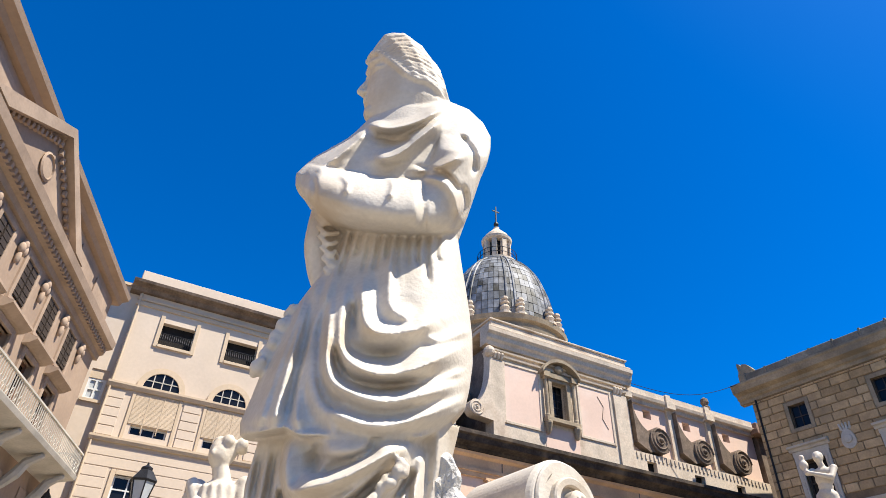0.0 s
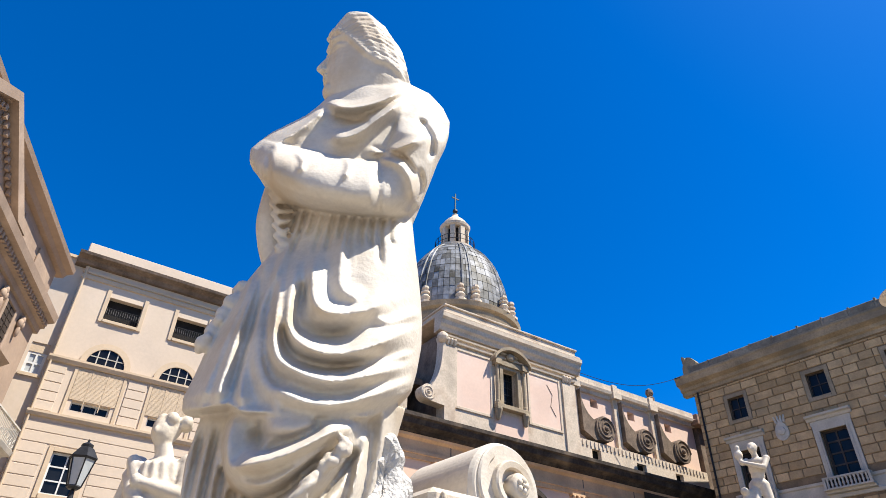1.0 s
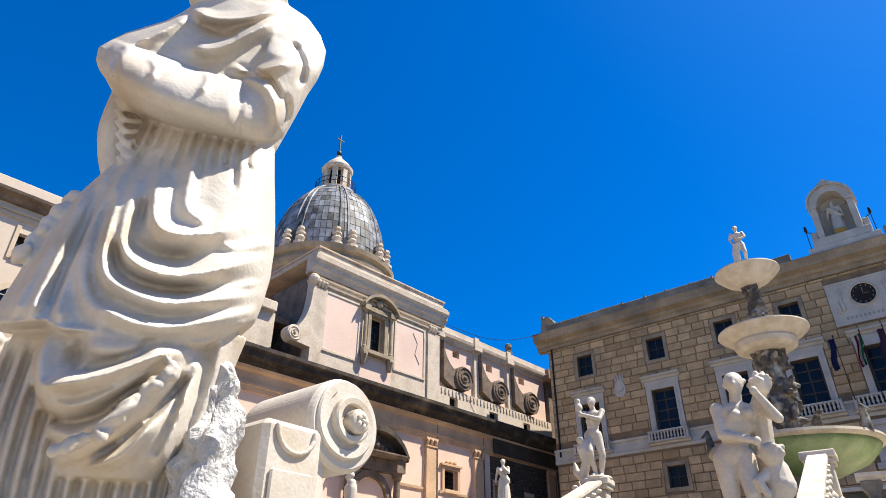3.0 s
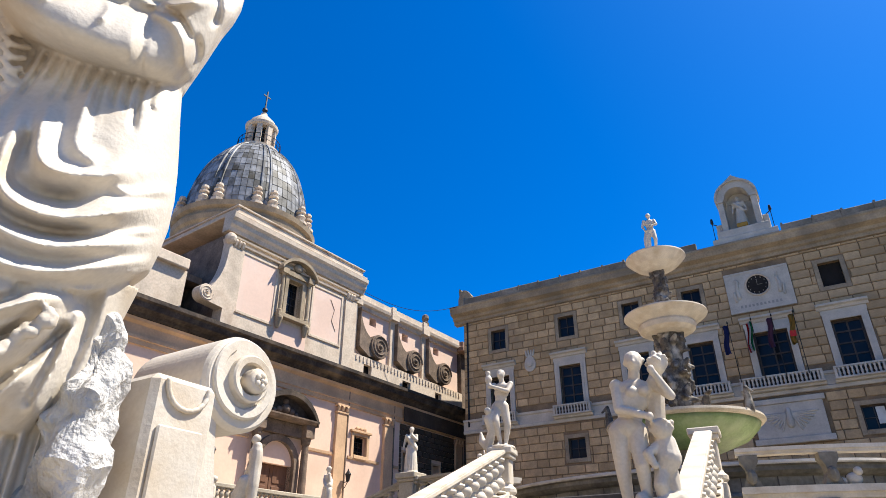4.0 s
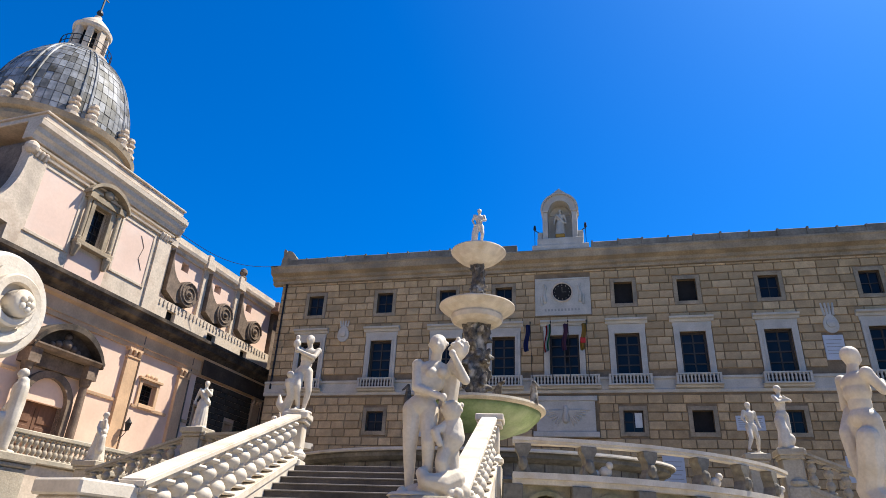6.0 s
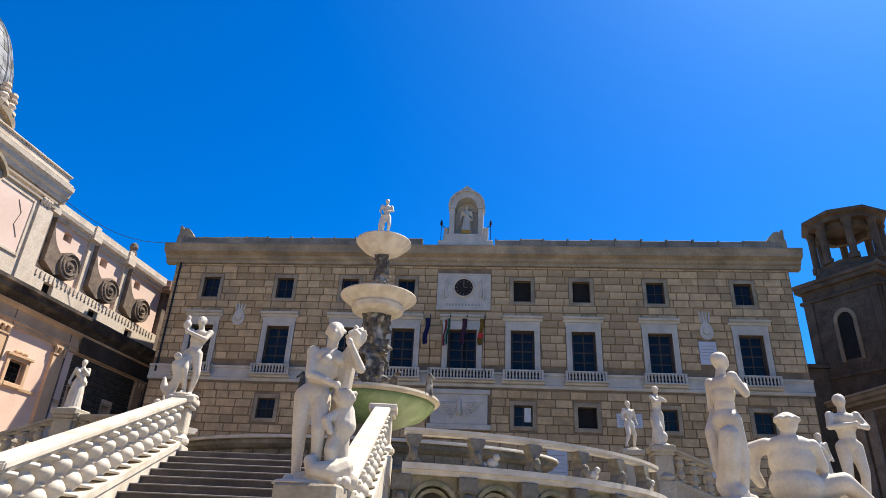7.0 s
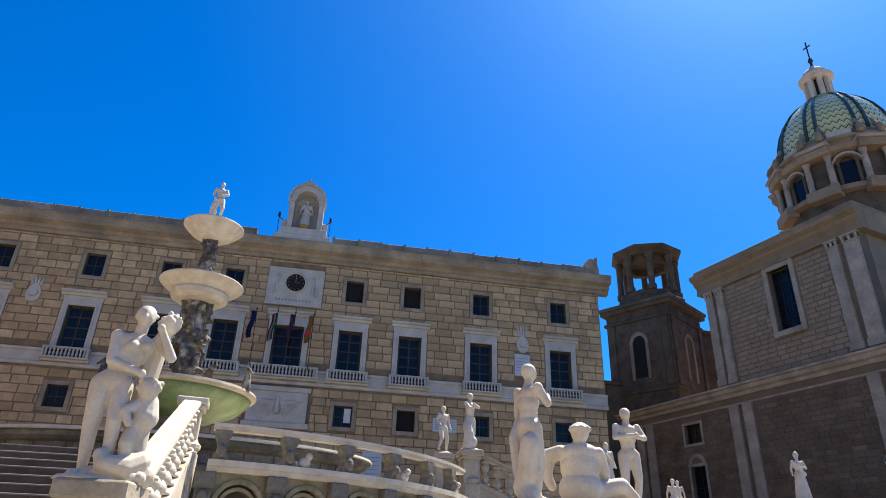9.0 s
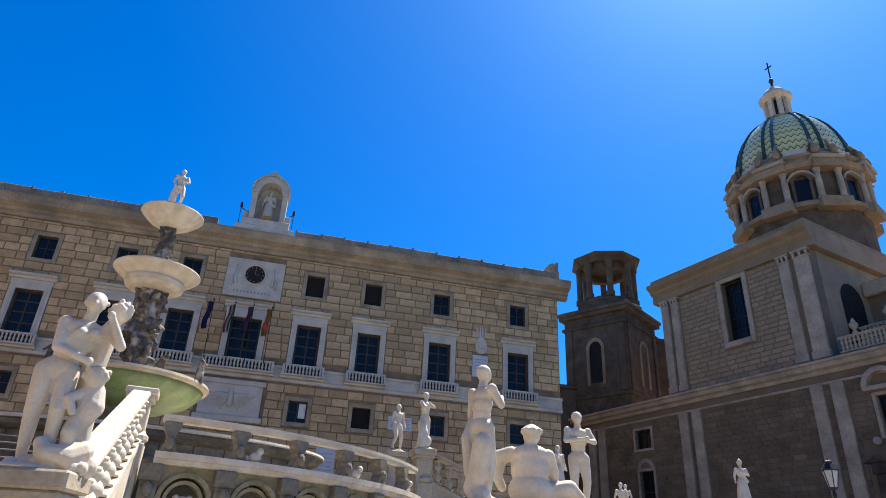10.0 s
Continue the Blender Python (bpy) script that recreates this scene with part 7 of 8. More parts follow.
    figure("statue", (-9.9, 21.9, 4.5), "pale marble draped woman standing at the stair head", 20, 1.45, robe=0.9, right_arm=((0.14, -0.05, 0.68), (0.03, -0.10, 0.8)), base=0.02, voxel=0.022)
    figure("statue", (-13.7, 22.3, 3.52), "white marble robed woman with a child at her side", -35, 1.55, robe=1.1, extra=lambda bm: (ball(bm, (0.17, 0, 0.56), (0.055, 0.055, 0.06)), capsule(bm, (0.17, 0, 0.2), (0.17, 0, 0.45), 0.08, 0.075), capsule(bm, (0.14, 0, 0.0), (0.16, 0, 0.2), 0.05, 0.06)), base=0.02, voxel=0.022)
    figure("statue", (-10.3, 15.6, 2.82), "white marble group of two nude figures embracing", -30, 1.78, lean=(-0.02, 0), extra=lambda bm: (ball(bm, (0.17, 0.0, 0.80), (0.055, 0.06, 0.065)), chain(bm, [(0.16, 0, 0.74), (0.15, 0, 0.55), (0.16, 0, 0.3), (0.15, 0, 0.02)], (0.08, 0.09, 0.08, 0.06), 10), chain(bm, [(0.1, -0.1, 0.35), (-0.02, -0.12, 0.15)], (0.09, 0.12), 10)), base=0.03, voxel=0.02)

    # statue glimpsed behind the large one
    def drapery(bm):
        for k in range(6):
            ball(bm, (0.05 * math.cos(k), 0.05 * math.sin(k) + 0.01, 0.975), 0.03, 8)
        for k in range(18):
            a = k * 2 * math.pi / 18
            c, d = math.cos(a), math.sin(a)
            chain(bm, [(0.10 * c, 0.08 * d, 0.78), (0.115 * math.cos(a + 0.25), 0.095 * math.sin(a + 0.25), 0.64), (0.13 * math.cos(a + 0.6), 0.115 * math.sin(a + 0.6), 0.45), (0.17 * math.cos(a + 0.5), 0.15 * math.sin(a + 0.5), 0.2), (0.20 * c, 0.18 * d, 0.0)], (0.016, 0.022, 0.024, 0.026, 0.03), 7)
        chain(bm, [(-0.14, 0.0, 0.76), (-0.02, -0.11, 0.66), (0.12, -0.10, 0.52), (0.14, 0.06, 0.44)], (0.03, 0.035, 0.035, 0.03), 8)
        lathe([(0.02, 0.0), (0.19, 0.0), (0.165, 0.2), (0.125, 0.45), (0.10, 0.62), (0.09, 0.78), (0.02, 0.8)], 20, bm)

    figure("statue", (-2.2, 5.13, 1.15), "pale marble draped woman with coiled hair", 40, 1.58, robe=1.3, head=(-0.02, -0.02), right_arm=((0.15, -0.05, 0.66), (0.0, -0.14, 0.70)), extra=drapery, base=0.02, voxel=0.012)


def build_near_statue():
    """The large cloaked figure that stands beside the camera."""
    bm = bmesh.new()
    EYE, FAR = 1.26, 1.8

    def pp(r, z, y=0.0):
        """A place seen at (r, z) on the figure's middle plane, brought to depth y."""
        f = (FAR + y) / FAR
        return (r * f, y, EYE + (z - EYE) * f)

    def smooth_path(pts, steps=5):
        out = []
        for i in range(len(pts) - 1):
            p0, p1, p2, p3 = pts[max(i - 1, 0)], pts[i], pts[i + 1], pts[min(i + 2, len(pts) - 1)]
            for k in range(steps):
                t = k / steps
                out.append(tuple(0.5 * (2 * b + (c - a) * t + (2 * a - 5 * b + 4 * c - d) * t * t + (3 * b - a - 3 * c + d) * t ** 3) for a, b, c, d in zip(p0, p1, p2, p3)))
        return out + [pts[-1]]

    def limb(pts, r, seg=12):
        q = smooth_path([pp(*p) for p in pts], 5)
        rs = r if isinstance(r, tuple) else (r, r)
        chain(bm, q, [rs[0] + (rs[1] - rs[0]) * i / (len(q) - 1) for i in range(len(q))], seg)

    def away(R, Z, pts):
        """Distance of every grid place from a smooth line, and the share of the way along it."""
        q = np.array(smooth_path(pts, 6))
        best, along = np.full(R.shape, 9.0), np.zeros(R.shape)
        for i in range(len(q) - 1):
            (ax, az), (bx, bz) = q[i], q[i + 1]
            ex, ez = bx - ax, bz - az
            f = np.clip(((R - ax) * ex + (Z - az) * ez) / (ex * ex + ez * ez + 1e-9), 0, 1)
            d = np.hypot(R - ax - f * ex, Z - az - f * ez)
            along = np.where(d < best, (i + f) / (len(q) - 1), along)
            best = np.minimum(best, d)
        return best, along

    def sheet(rows, folds, step=0.0065, bottom=None, back=0.12):
        """Carved cloth: a bulging front between two edges, raised into folds and cut by creases."""
        zs = [r[0] for r in rows]
        nz, nr = int((zs[-1] - zs[0]) / step) + 1, int(max(r[2] - r[1] for r in rows) / step) + 1
        V = np.linspace(zs[0], zs[-1], nz)
        left, right, deep = (np.interp(V, zs, [r[k] for r in rows]) for k in (1, 2, 3))
        u = np.linspace(0, 1, nr)
        R = left[:, None] + (right - left)[:, None] * u[None, :]
        Z = np.repeat(V[:, None], nr, 1)
        if bottom:
            b = np.interp(R, [p[0] for p in bottom], [p[1] for p in bottom])
            Z = b + (Z - zs[0]) * (zs[-1] - b) / (zs[-1] - zs[0])
        side = np.clip(1 - (2 * u - 1) ** 2, 0, 1)[None, :] ** 0.5
        H = deep[:, None] * side
        tops = {"round": np.zeros(R.shape), "sharp": np.zeros(R.shape), "cut": np.zeros(R.shape)}
        for kind, pts, high, wide in folds:
            d, f = away(R, Z, pts)
            k = np.clip(1 - d / wide, 0, 1)
            ends = np.clip(np.minimum(f, 1 - f) * 5 + 0.25, 0, 1)
            g = high * ends * (np.sqrt(np.clip(1 - (d / wide) ** 2, 0, 1)) if kind == "round" else k ** 1.5)
            tops[kind] = np.maximum(tops[kind], g)
        rough = np.array([[noise.noise(Vector((a * 14, z * 14, 1.7))) for a, z in zip(ra, za)] for ra, za in zip(R[::1], Z[::1])])
        H = H + tops["round"] + 1.25 * tops["sharp"] - 1.35 * tops["cut"] + 0.004 * rough * side
        front = [[bm.verts.new(pp(R[i, j], Z[i, j], -H[i, j])) for j in range(nr)] for i in range(nz)]
        rear = [[bm.verts.new((R[i, j], 0.02 + back * side[0, j], Z[i, j])) for j in range(nr)] for i in range(nz)]
        for i in range(nz - 1):
            for j in range(nr - 1):
                bm.faces.new((front[i][j], front[i][j + 1], front[i + 1][j + 1], front[i + 1][j]))
                bm.faces.new((rear[i][j], rear[i + 1][j], rear[i + 1][j + 1], rear[i][j + 1]))
            for j in (0, nr - 1):
                bm.faces.new((front[i][j], front[i + 1][j], rear[i + 1][j], rear[i][j]))
        for j in range(nr - 1):
            for i in (0, nz - 1):
                bm.faces.new((front[i][j], front[i][j + 1], rear[i][j + 1], rear[i][j]))

    # cloak below the arms, hanging in deep swags
    cloak = [(1.9, -0.47, 0.13, 0.235), (1.94, -0.477, 0.175, 0.235), (2.01, -0.461, 0.188, 0.215), (2.1, -0.445, 0.198, 0.205), (2.2, -0.418, 0.197, 0.195), (2.3, -0.389, 0.188, 0.185), (2.4, -0.342, 0.176, 0.165), (2.52, -0.287, 0.160, 0.135), (2.64, -0.279, 0.146, 0.11), (2.74, -0.27, 0.14, 0.10)]
    folds = [
        ("sharp", [(-0.169, 2.46), (-0.162, 2.32), (-0.107, 2.254), (0.011, 2.269), (0.08, 2.32)], 0.055, 0.065),
        ("sharp", [(-0.225, 2.42), (-0.219, 2.212), (-0.17, 2.14), (-0.072, 2.109), (0.042, 2.144), (0.16, 2.215)], 0.080, 0.075),
        ("sharp", [(-0.268, 2.38), (-0.249, 2.125), (-0.168, 2.046), (-0.035, 2.025), (0.155, 2.09)], 0.080, 0.070),
        ("sharp", [(-0.304, 2.30), (-0.272, 2.05), (-0.174, 1.966), (-0.031, 1.952), (0.181, 2.042)], 0.065, 0.065),
        ("sharp", [(-0.312, 2.52), (-0.358, 2.202), (-0.377, 2.034), (-0.383, 1.918)], 0.050, 0.055),
        ("sharp", [(-0.345, 2.42), (-0.395, 2.124), (-0.425, 1.915)], 0.045, 0.045),
        ("sharp", [(-0.262, 2.52), (-0.31, 2.206), (-0.325, 2.021), (-0.30, 1.91)], 0.040, 0.045),
        ("sharp", [(-0.087, 2.62), (-0.084, 2.465), (-0.07, 2.35), (0.0, 2.30)], 0.035, 0.06),
        ("round", [(0.043, 2.65), (0.068, 2.39), (0.095, 2.16), (0.10, 2.0)], 0.022, 0.11),
        ("sharp", [(0.05, 2.25), (0.10, 2.235), (0.19, 2.28)], 0.025, 0.04),
        ("sharp", [(-0.06, 2.085), (0.06, 2.09), (0.174, 2.133)], 0.030, 0.035),
        ("sharp", [(-0.113, 1.998), (-0.034, 1.99), (0.10, 2.0), (0.18, 1.985)], 0.030, 0.035),
        ("sharp", [(-0.25, 1.99), (-0.21, 1.94), (-0.2, 1.91)], 0.03, 0.035),
        ("sharp", [(-0.46, 1.915), (-0.40, 1.91), (-0.346, 1.93), (-0.303, 1.912), (-0.107, 1.914), (0.049, 1.918), (0.15, 1.94)], 0.030, 0.03),
        ("cut", [(-0.19, 2.36), (-0.195, 2.22), (-0.13, 2.17), (-0.02, 2.18)], 0.055, 0.05),
        ("cut", [(-0.235, 2.2), (-0.20, 2.10), (-0.10, 2.07), (0.04, 2.09)], 0.04, 0.04),
        ("cut", [(-0.288, 2.35), (-0.285, 2.14), (-0.25, 2.03), (-0.20, 1.99)], 0.04, 0.035),
        ("cut", [(-0.335, 2.4), (-0.335, 2.15), (-0.345, 1.95)], 0.035, 0.03)]
    for i in range(11):
        x = -0.265 + i * 0.034
        folds.append(("cut", [(x + 0.006, 2.72), (x - 0.004, 2.58), (x - 0.026 + 0.004 * i, 2.50 - 0.05 * math.sin(i * 2.3))], 0.027 + 0.008 * math.sin(i * 1.7), 0.014 + 0.003 * math.sin(i * 3.1)))
    sheet(cloak, folds, bottom=[(-0.48, 1.895), (-0.346, 1.93), (-0.303, 1.908), (-0.107, 1.912), (0.049, 1.918), (0.175, 1.975)])
    for k in range(12):
        ball(bm, pp(-0.385 - 0.0075 * k, 2.32 - 0.021 * k, -0.06 + 0.012 * math.sin(k * 1.9)), 0.020 + 0.006 * math.sin(k * 2.7), 8)
    # shoulders and crossed arms in heavy sleeves
    sheet([(2.64, -0.34, 0.152, 0.10), (2.70, -0.42, 0.168, 0.13), (2.75, -0.465, 0.182, 0.14), (2.82, -0.472, 0.20, 0.145), (2.95, -0.41, 0.232, 0.145), (3.03, -0.355, 0.258, 0.145), (3.1, -0.30, 0.272, 0.14), (3.17, -0.26, 0.274, 0.135), (3.25, -0.22, 0.245, 0.12), (3.33, -0.175, 0.185, 0.10), (3.38, -0.10, 0.09, 0.06)], [
        ("round", [(0.19, 3.16), (0.15, 2.95), (0.08, 2.80), (0.0, 2.775)], 0.115, 0.125),
        ("round", [(0.06, 2.79), (-0.12, 2.785), (-0.30, 2.81), (-0.45, 2.83)], 0.145, 0.135),
        ("sharp", [(-0.22, 3.205), (-0.15, 3.19), (-0.08, 3.21), (0.0, 3.26), (0.07, 3.33)], 0.075, 0.045),
        ("sharp", [(0.08, 3.27), (-0.02, 3.14), (-0.10, 3.045), (-0.18, 3.01)], 0.075, 0.06),
        ("sharp", [(-0.23, 3.16), (-0.31, 3.04), (-0.40, 2.93)], 0.05, 0.05),
        ("sharp", [(0.16, 3.06), (0.06, 2.99), (-0.03, 2.96)], 0.04, 0.035),
        ("sharp", [(-0.02, 2.935), (0.08, 2.92), (0.13, 2.85), (0.15, 2.74)], 0.022, 0.03),
        ("sharp", [(-0.12, 2.93), (-0.10, 2.88), (-0.11, 2.82)], 0.022, 0.02),
        ("sharp", [(-0.30, 2.92), (-0.27, 2.88), (-0.275, 2.83)], 0.02, 0.018),
        ("cut", [(-0.02, 2.99), (0.09, 2.965), (0.155, 2.87)], 0.030, 0.018),
        ("cut", [(0.155, 3.17), (0.205, 3.08), (0.205, 2.97)], 0.045, 0.022),
        ("cut", [(0.165, 2.90), (0.175, 2.80), (0.13, 2.69)], 0.035, 0.018),
        ("cut", [(-0.19, 3.14), (-0.10, 3.12), (-0.05, 3.14)], 0.03, 0.05),
        ("cut", [(-0.40, 2.90), (-0.385, 2.80), (-0.37, 2.72)], 0.02, 0.018)],
        bottom=[(-0.44, 2.76), (-0.37, 2.72), (-0.26, 2.665), (-0.07, 2.635), (0.06, 2.64), (0.145, 2.66)], back=0.15)
    limb([(-0.325, 2.74, 0.0), (-0.335, 2.60, 0.0), (-0.32, 2.50, 0.02), (-0.295, 2.42, 0.03)], (0.062, 0.05), 12)
    for k in range(6):
        limb([(-0.365 + 0.012 * k, 2.71 - 0.045 * k, -0.075), (-0.33 + 0.012 * k, 2.68 - 0.045 * k, -0.085), (-0.28, 2.68 - 0.04 * k, -0.07)], 0.010, 6)
    # neck, head and swept-back hair
    capsule(bm, (-0.06, 0.02, 3.10), (-0.08, 0.0, 3.34), 0.09, 0.085, 14)
    skull = [(3.17, -0.19, 0.05, 0.06), (3.23, -0.226, 0.07, 0.085), (3.30, -0.243, 0.088, 0.105), (3.38, -0.25, 0.088, 0.118), (3.47, -0.250, 0.072, 0.126), (3.53, -0.262, 0.042, 0.128), (3.60, -0.255, 0.005, 0.122), (3.67, -0.228, -0.055, 0.10), (3.715, -0.195, -0.125, 0.06), (3.735, -0.175, -0.155, 0.02)]
    loops = [[bm.verts.new(((a + b) / 2 + (b - a) / 2 * math.cos(2 * math.pi * i / 28), h * math.sin(2 * math.pi * i / 28), z)) for i in range(28)] for z, a, b, h in skull]
    for a, b in zip(loops, loops[1:]):
        for i in range(28):
            bm.faces.new((a[i], a[(i + 1) % 28], b[(i + 1) % 28], b[i]))
    bm.faces.new(loops[0][::-1]), bm.faces.new(loops[-1])

    def on_head(x, z, s):
        zs = [q[0] for q in skull]
        a, b, h = (float(np.interp(z, zs, [q[k] for q in skull])) for k in (1, 2, 3))
        w = max(-1.0, min(1.0, (x - (a + b) / 2) / ((b - a) / 2)))
        return (x, s * h * math.sqrt(max(0.0, 1 - w * w)), z)

    capsule(bm, (-0.252, 0.0, 3.47), (-0.278, 0.0, 3.398), 0.011, 0.017, 8)
    ball(bm, (-0.262, 0.0, 3.385), (0.016, 0.024, 0.012), 10), ball(bm, (-0.246, 0.0, 3.340), (0.017, 0.036, 0.010), 10), ball(bm, (-0.242, 0.0, 3.317), (0.016, 0.032, 0.010), 10), ball(bm, (-0.225, 0.0, 3.262), (0.028, 0.042, 0.03), 12)
    for s in (-1, 1):
        chain(bm, [on_head(x, z, s) for x, z in ((-0.255, 3.50), (-0.235, 3.507), (-0.20, 3.50), (-0.165, 3.475))], (0.012, 0.015, 0.012, 0.006), 8)
        chain(bm, [on_head(x, z, s) for x, z in ((-0.235, 3.455), (-0.21, 3.462), (-0.18, 3.45))], (0.008, 0.013, 0.006), 8)
    rg = random.Random(2)
    for s in (-1, 1):
        for i in range(17):
            f = i / 16
            x0, z0 = -0.262 + 0.175 * f, 3.60 - 0.215 * f
            x1, z1 = 0.0 + 0.09 * f, 3.62 - 0.29 * f
            w = [rg.uniform(-0.009, 0.009) for k in range(5)]
            path = [on_head(x0 + (x1 - x0) * g, z0 + (z1 - z0) * g + 0.13 * (1 - f) * math.sin(math.pi * g) * 0.8 + w[k] * (0 < g), s) for k, g in enumerate((0.0, 0.25, 0.5, 0.75, 1.0))]
            chain(bm, smooth_path(path, 4), [0.013 if k % 4 else 0.0165 for k in range(17)], 6)
    # lower cloth bunched below the hem, with a crumbling fringe, and the fluted skirt behind it
    fringe = [(-0.245, 1.59), (-0.16, 1.625), (-0.088, 1.71), (-0.03, 1.79), (0.018, 1.855)]
    sheet([(1.545, -0.235, 0.005, 0.13), (1.60, -0.26, 0.038, 0.18), (1.66, -0.285, 0.058, 0.215), (1.73, -0.318, 0.068, 0.245), (1.80, -0.34, 0.072, 0.255), (1.87, -0.345, 0.072, 0.245), (1.93, -0.335, 0.062, 0.21)], [
        ("sharp", [(-0.315, 1.925), (-0.325, 1.83), (-0.305, 1.757), (-0.245, 1.765), (-0.157, 1.796), (-0.043, 1.867), (0.035, 1.90)], 0.095, 0.062),
        ("round", [(-0.27, 1.915), (-0.18, 1.90), (-0.09, 1.915)], 0.045, 0.055),
        ("sharp", [(-0.305, 1.735), (-0.215, 1.71), (-0.114, 1.773), (-0.014, 1.862)], 0.055, 0.05),
        ("sharp", [(-0.29, 1.665), (-0.20, 1.64), (-0.13, 1.69), (-0.08, 1.755)], 0.040, 0.04),
        ("round", fringe, 0.060, 0.036),
        ("sharp", [(0.055, 1.88), (0.035, 1.74), (0.0, 1.58)], 0.045, 0.035),
        ("sharp", [(-0.16, 1.565), (-0.08, 1.60), (-0.02, 1.70)], 0.030, 0.03),
        ("cut", [(-0.25, 1.89), (-0.245, 1.84), (-0.232, 1.795)], 0.045, 0.04),
        ("cut", [(-0.235, 1.80), (-0.15, 1.835), (-0.07, 1.885)], 0.060, 0.03),
        ("cut", [(-0.31, 1.69), (-0.23, 1.672), (-0.15, 1.70), (-0.07, 1.78), (-0.01, 1.84)], 0.075, 0.035),
        ("cut", [(-0.29, 1.63), (-0.22, 1.615), (-0.15, 1.655)], 0.05, 0.025),
        ("cut", [(-0.15, 1.59), (-0.07, 1.664), (-0.005, 1.765), (0.03, 1.83)], 0.075, 0.030),
        ("cut", [(0.02, 1.80), (0.015, 1.70), (-0.01, 1.60)], 0.035, 0.02)], step=0.0055, back=0.06)
    rc = random.Random(12)
    for i, (x, z) in enumerate(smooth_path(fringe, 9)[3:-3]):
        ball(bm, pp(x + rc.uniform(-0.014, 0.014), z + rc.uniform(-0.014, 0.014), -0.285 + rc.uniform(-0.01, 0.01)), rc.uniform(0.010, 0.016), 8)
    cuts = [("cut", [(-0.40 + i * 0.038, 1.86), (-0.395 + i * 0.037, 1.60), (-0.36 + i * 0.034, 1.27)], 0.05, 0.019) for i in range(13)]
    sheet([(1.26, -0.37, 0.06, 0.10), (1.5, -0.362, 0.05, 0.10), (1.66, -0.418, 0.05, 0.10), (1.76, -0.428, 0.05, 0.09), (1.94, -0.41, 0.10, 0.08)], cuts, back=0.1)
    sheet([(1.6, 0.02, 0.10, 0.06), (1.8, 0.03, 0.125, 0.08), (1.96, 0.0, 0.16, 0.11)], [("sharp", [(0.10, 1.95), (0.09, 1.8), (0.06, 1.62)], 0.02, 0.03)], back=0.08)
    ob = link_mesh("statue", bm, MARBLE_NEAR, True)
    m = ob.modifiers.new("skin", "REMESH")
    m.mode, m.voxel_size, m.use_smooth_shade = "VOXEL", 0.0055, True
    s = ob.modifiers.new("soften", "SMOOTH")
    s.factor, s.iterations = 0.5, 3
    ob.matrix_world = pose(0.587, 4.861, 0.004, 0, 0, 59.3)
    tagged(ob, "large white marble cloaked figure with folded arms on a wall", "statue")

    # rough-hewn support and plinth under the figure
    bm = bmesh.new()
    bmesh.ops.create_icosphere(bm, subdivisions=5, radius=1.0, matrix=Matrix.Translation((0.105, -0.01, 1.32)) @ Matrix.Diagonal((0.085, 0.15, 0.54, 1)))
    for v in bm.verts:
        v.co += v.normal * 0.055 * (noise.noise(v.co * 9) + 0.6 * noise.noise(v.co * 22))
        v.co.z = max(v.co.z, 1.12)
    ob = link_mesh("rock_support", bm, ROUGH_STONE)
    ob.matrix_world = pose(0.587, 4.861, 0.004, 0, 0, 59.3)
    tagged(ob, "rough-hewn grey-white stone supporting the cloaked figure", "rock")
    bm = boxes((-0.5, 0.3, -0.36, 0.36, 1.12, 1.3), (-0.55, 0.35, -0.4, 0.4, -0.4, 1.12), bevel=0.02)
    ob = link_mesh("statue_plinth", bm, MARBLE_OLD)
    ob.matrix_world = pose(0.587, 4.861, 0.004, 0, 0, 59.3)
    tagged(ob, "weathered marble plinth under the cloaked figure", "plinth")

    # scroll bracket beside the statue
    V = thing("scroll_bracket", pose(0.53, 5.525, 0), "large cream marble scroll bracket with a rolled volute", "scroll")
    c = 1.838
    roll = lathe([(0.001, -0.40), (0.150, -0.40), (0.160, -0.385), (0.160, -0.02), (0.152, -0.006), (0.146, 0.0), (0.001, 0.0)], 64, None, Matrix.Translation((0.02, -0.01, c)) @ pose(0, 0, 0, 0, 90))
    part("roll", roll, MARBLE_NEAR, V, smooth=False)
    # flat carved band winding inwards in two turns, each higher than the last
    bm = bmesh.new()
    n, turns = 110, 2.1
    rings = []
    for i in range(n + 1):
        f = i / n
        a = radians(120) + f * turns * 2 * math.pi
        outer = 0.150 - 0.112 * f ** 0.85
        inner = max(outer - 0.040 * (1 - 0.45 * f), 0.012)
        oy, oz, up = -0.01 + 0.022 * f, c + 0.006 * f, 0.03 + 0.034 * f
        co, si = math.cos(a), math.sin(a)
        rings.append([bm.verts.new((x, oy + r * co, oz + r * si)) for r, x in ((outer, 0.010), (outer, up - 0.006), (outer - 0.006, up), (inner + 0.006, up - 0.002), (inner, up - 0.010), (inner, 0.010))])
    for p, q in zip(rings, rings[1:]):
        for k in range(5):
            bm.faces.new((p[k], q[k], q[k + 1], p[k + 1]))
    bm.faces.new(rings[0]), bm.faces.new(rings[-1][::-1])
    part("spiral", bm, MARBLE_NEAR, V, smooth=False)
    bm = lathe([(0.001, 0.0), (0.040, 0.0), (0.040, 0.05), (0.032, 0.058), (0.001, 0.060)], 24, None, Matrix.Translation((0.015, 0.012, c + 0.006)) @ pose(0, 0, 0, 0, 90))
    for k in range(5):
        a = k * 2 * math.pi / 5
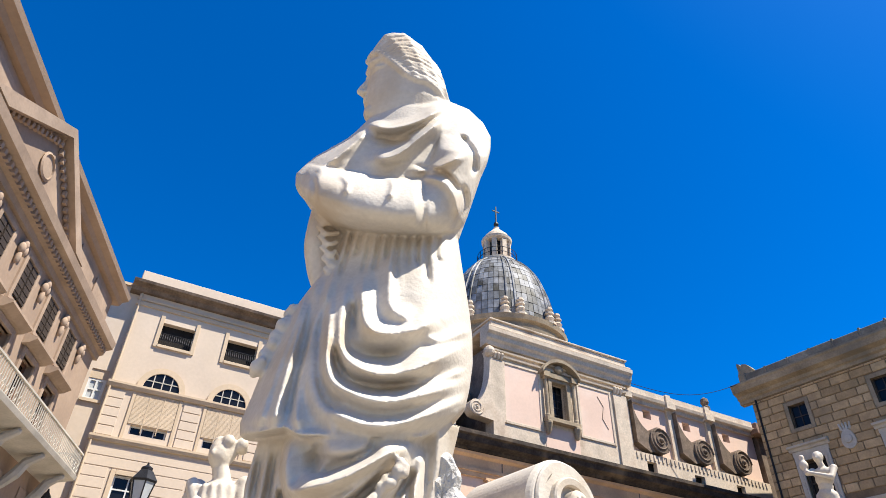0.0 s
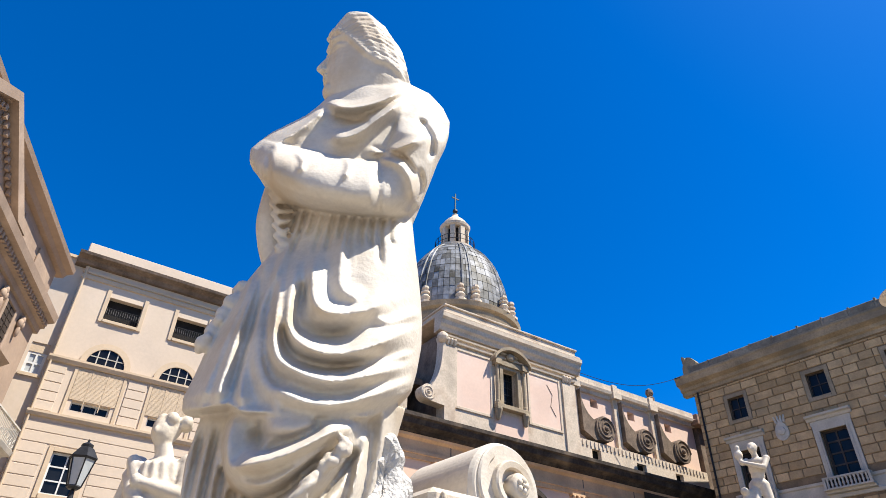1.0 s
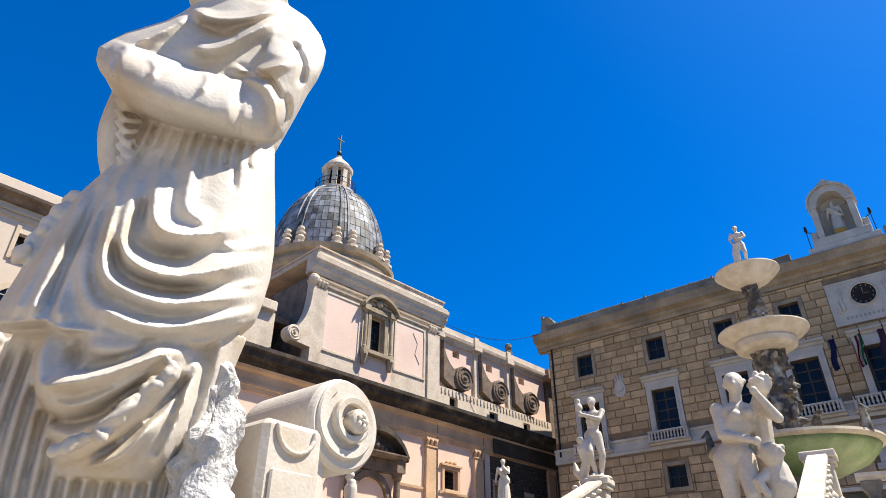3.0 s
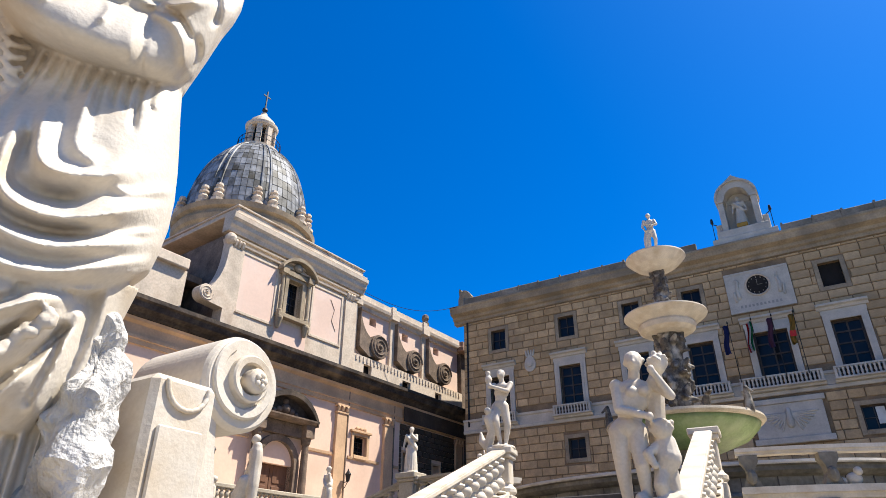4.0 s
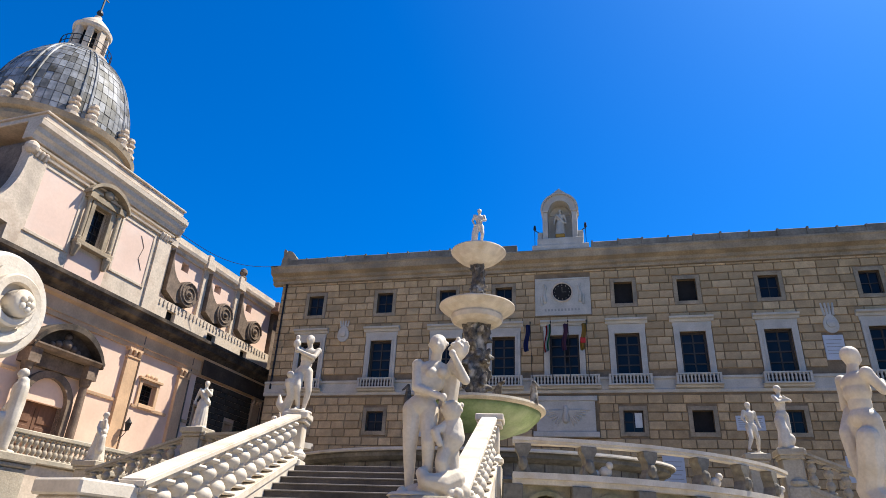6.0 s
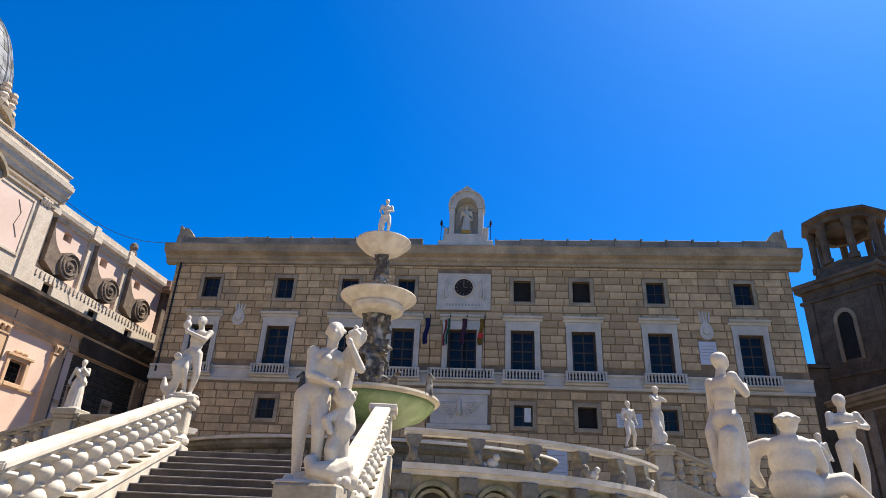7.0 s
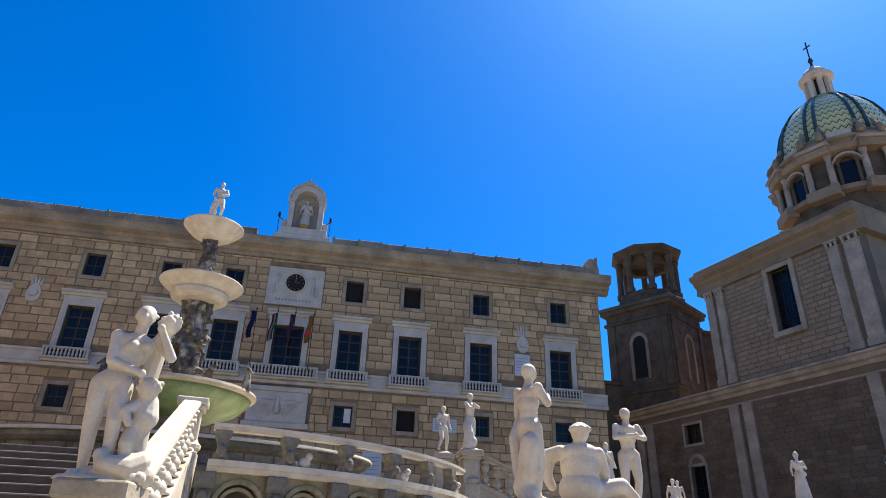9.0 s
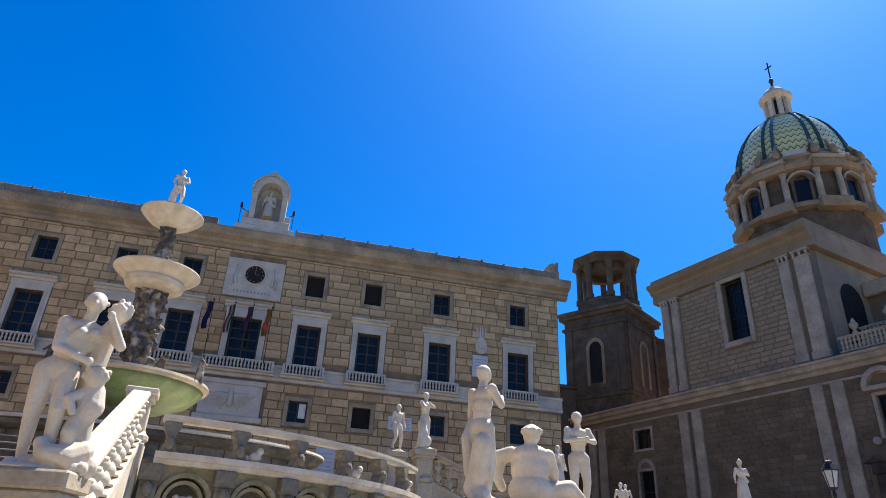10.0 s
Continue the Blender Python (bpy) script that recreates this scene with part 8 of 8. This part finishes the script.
        ball(bm, (0.075, 0.012 + 0.017 * math.cos(a), c + 0.006 + 0.017 * math.sin(a)), (0.008, 0.011, 0.011), 8)
    ball(bm, (0.080, 0.012, c + 0.006), 0.007, 8)
    part("rosette", bm, MARBLE_NEAR, V, smooth=True)
    bm = bmesh.new()
    prof = [(-0.168, c), (-0.150, c + 0.07), (-0.10, c + 0.05), (-0.09, c - 0.1), (-0.068, c - 0.25), (-0.03, c - 0.45), (0.03, c - 0.75), (0.06, c - 1.1), (0.06, -0.4), (-0.25, -0.4), (-0.25, c - 1.1), (-0.23, c - 0.7), (-0.195, c - 0.3)]
    f = [bm.verts.new((0.0, y, z)) for y, z in prof]
    k = [bm.verts.new((-0.38, y, z)) for y, z in prof]
    bm.faces.new(f), bm.faces.new(k[::-1])
    for i in range(len(f)):
        j = (i + 1) % len(f)
        bm.faces.new((f[i], k[i], k[j], f[j]))
    bmesh.ops.bevel(bm, geom=bm.edges[:], offset=0.012, segments=2, affect="EDGES")
    part("stem", bm, MARBLE_NEAR, V)
    # carved block in front of the scroll
    bm = boxes((-0.20, 0.13, -0.42, -0.20, -0.4, 1.76), bevel=0.018)
    Bk = link_mesh("carved_block", bm, MARBLE_NEAR)
    Bk.matrix_world = pose(0.53, 5.53, 0)
    tagged(Bk, "upright white marble block with a carved panel", "block")
    part("panel", boxes((0.13, 0.142, -0.39, -0.24, 1.22, 1.62), bevel=0.005), MARBLE_NEAR, Bk)
    bm = bmesh.new()
    chain(bm, [(0.135, -0.31 + 0.07 * math.cos(a), 1.74 - 0.07 * math.sin(a)) for a in [i * math.pi / 10 for i in range(11)]], 0.008, 6)
    part("carving", bm, MARBLE_NEAR, Bk, smooth=True)
    bm = bmesh.new()
    chain(bm, [(0.135, -0.31 + 0.08 * math.cos(a), 1.02 + 0.1 * math.sin(a)) for a in [i * math.pi / 10 for i in range(11)]], 0.01, 6)
    part("carving", bm, MARBLE_NEAR, Bk, smooth=True)


def street_lamp(at, top, size, label):
    L = thing("street_lamp", pose(*at, -0.4), label, "street lamp", "street lamps")
    h = top + 0.4
    s = size
    bm = lathe([(0.16, 0), (0.16, 0.3), (0.10, 0.4), (0.09, 1.0), (0.06, 1.1), (0.045, h - 1.3 * s), (0.07, h - 1.25 * s), (0.04, h - 1.05 * s)], 12)
    part("post", bm, IRON, L)
    bm = lathe([(0.14 * s, h - 0.98 * s), (0.26 * s, h - 0.42 * s)], 6)
    part("glass", bm, LAMP_GLASS, L)
    bm = lathe([(0.10 * s, h - 1.05 * s), (0.16 * s, h - 1.0 * s), (0.14 * s, h - 0.97 * s), (0.05 * s, h - 0.97 * s)], 6)
    for k in range(6):
        a = k * math.pi / 3
        capsule(bm, (0.145 * s * math.cos(a), 0.145 * s * math.sin(a), h - 0.98 * s), (0.265 * s * math.cos(a), 0.265 * s * math.sin(a), h - 0.42 * s), 0.016 * s, 0.016 * s, 5)
    lathe([(0.28 * s, h - 0.44 * s), (0.3 * s, h - 0.40 * s), (0.16 * s, h - 0.2 * s), (0.13 * s, h - 0.18 * s), (0.13 * s, h - 0.12 * s), (0.03 * s, h - 0.06 * s), (0.02 * s, h)], 6, bm)
    part("lantern_frame", bm, IRON, L)


NICHE = material("algae_stained_wall", (0.40, 0.34, 0.22), 0.7, var=0.45, scale=1.6, fine=10, bump=0.5, stain=(0.11, 0.125, 0.055), stain_amount=0.9, stain_scale=1.4)
MARBLE_NEAR = material("near_marble", (0.61, 0.553, 0.47), 0.65, var=0.14, scale=3.0, fine=60, bump=0.12, stain=(0.44, 0.345, 0.235), stain_amount=0.75, stain_scale=4.5)

build_palazzo()
build_flags()
build_church()
build_beige_house()
build_pediment_palace()
build_brown_church()
build_terrace()
build_column()
build_stairs()
build_statues()
build_near_statue()
street_lamp((-15.0, 6.75), 6.15, 1.1, "black iron street lamp with a glazed lantern")
street_lamp((20.4, 22.0), 5.0, 0.95, "black iron street lamp with a glazed lantern")

# cable slung between church and palace
bm = bmesh.new()
p, q = Vector((-24.9, 37.5, 20.3)), Vector((-20.9, 44.6, 20.9))
chain(bm, [tuple(p.lerp(q, i / 14) - Vector((0, 0, 0.9 * math.sin(math.pi * i / 14)))) for i in range(15)], 0.02, 5)
tagged(link_mesh("cable", bm, IRON), "thin black cable slung between church and palace", "cable")
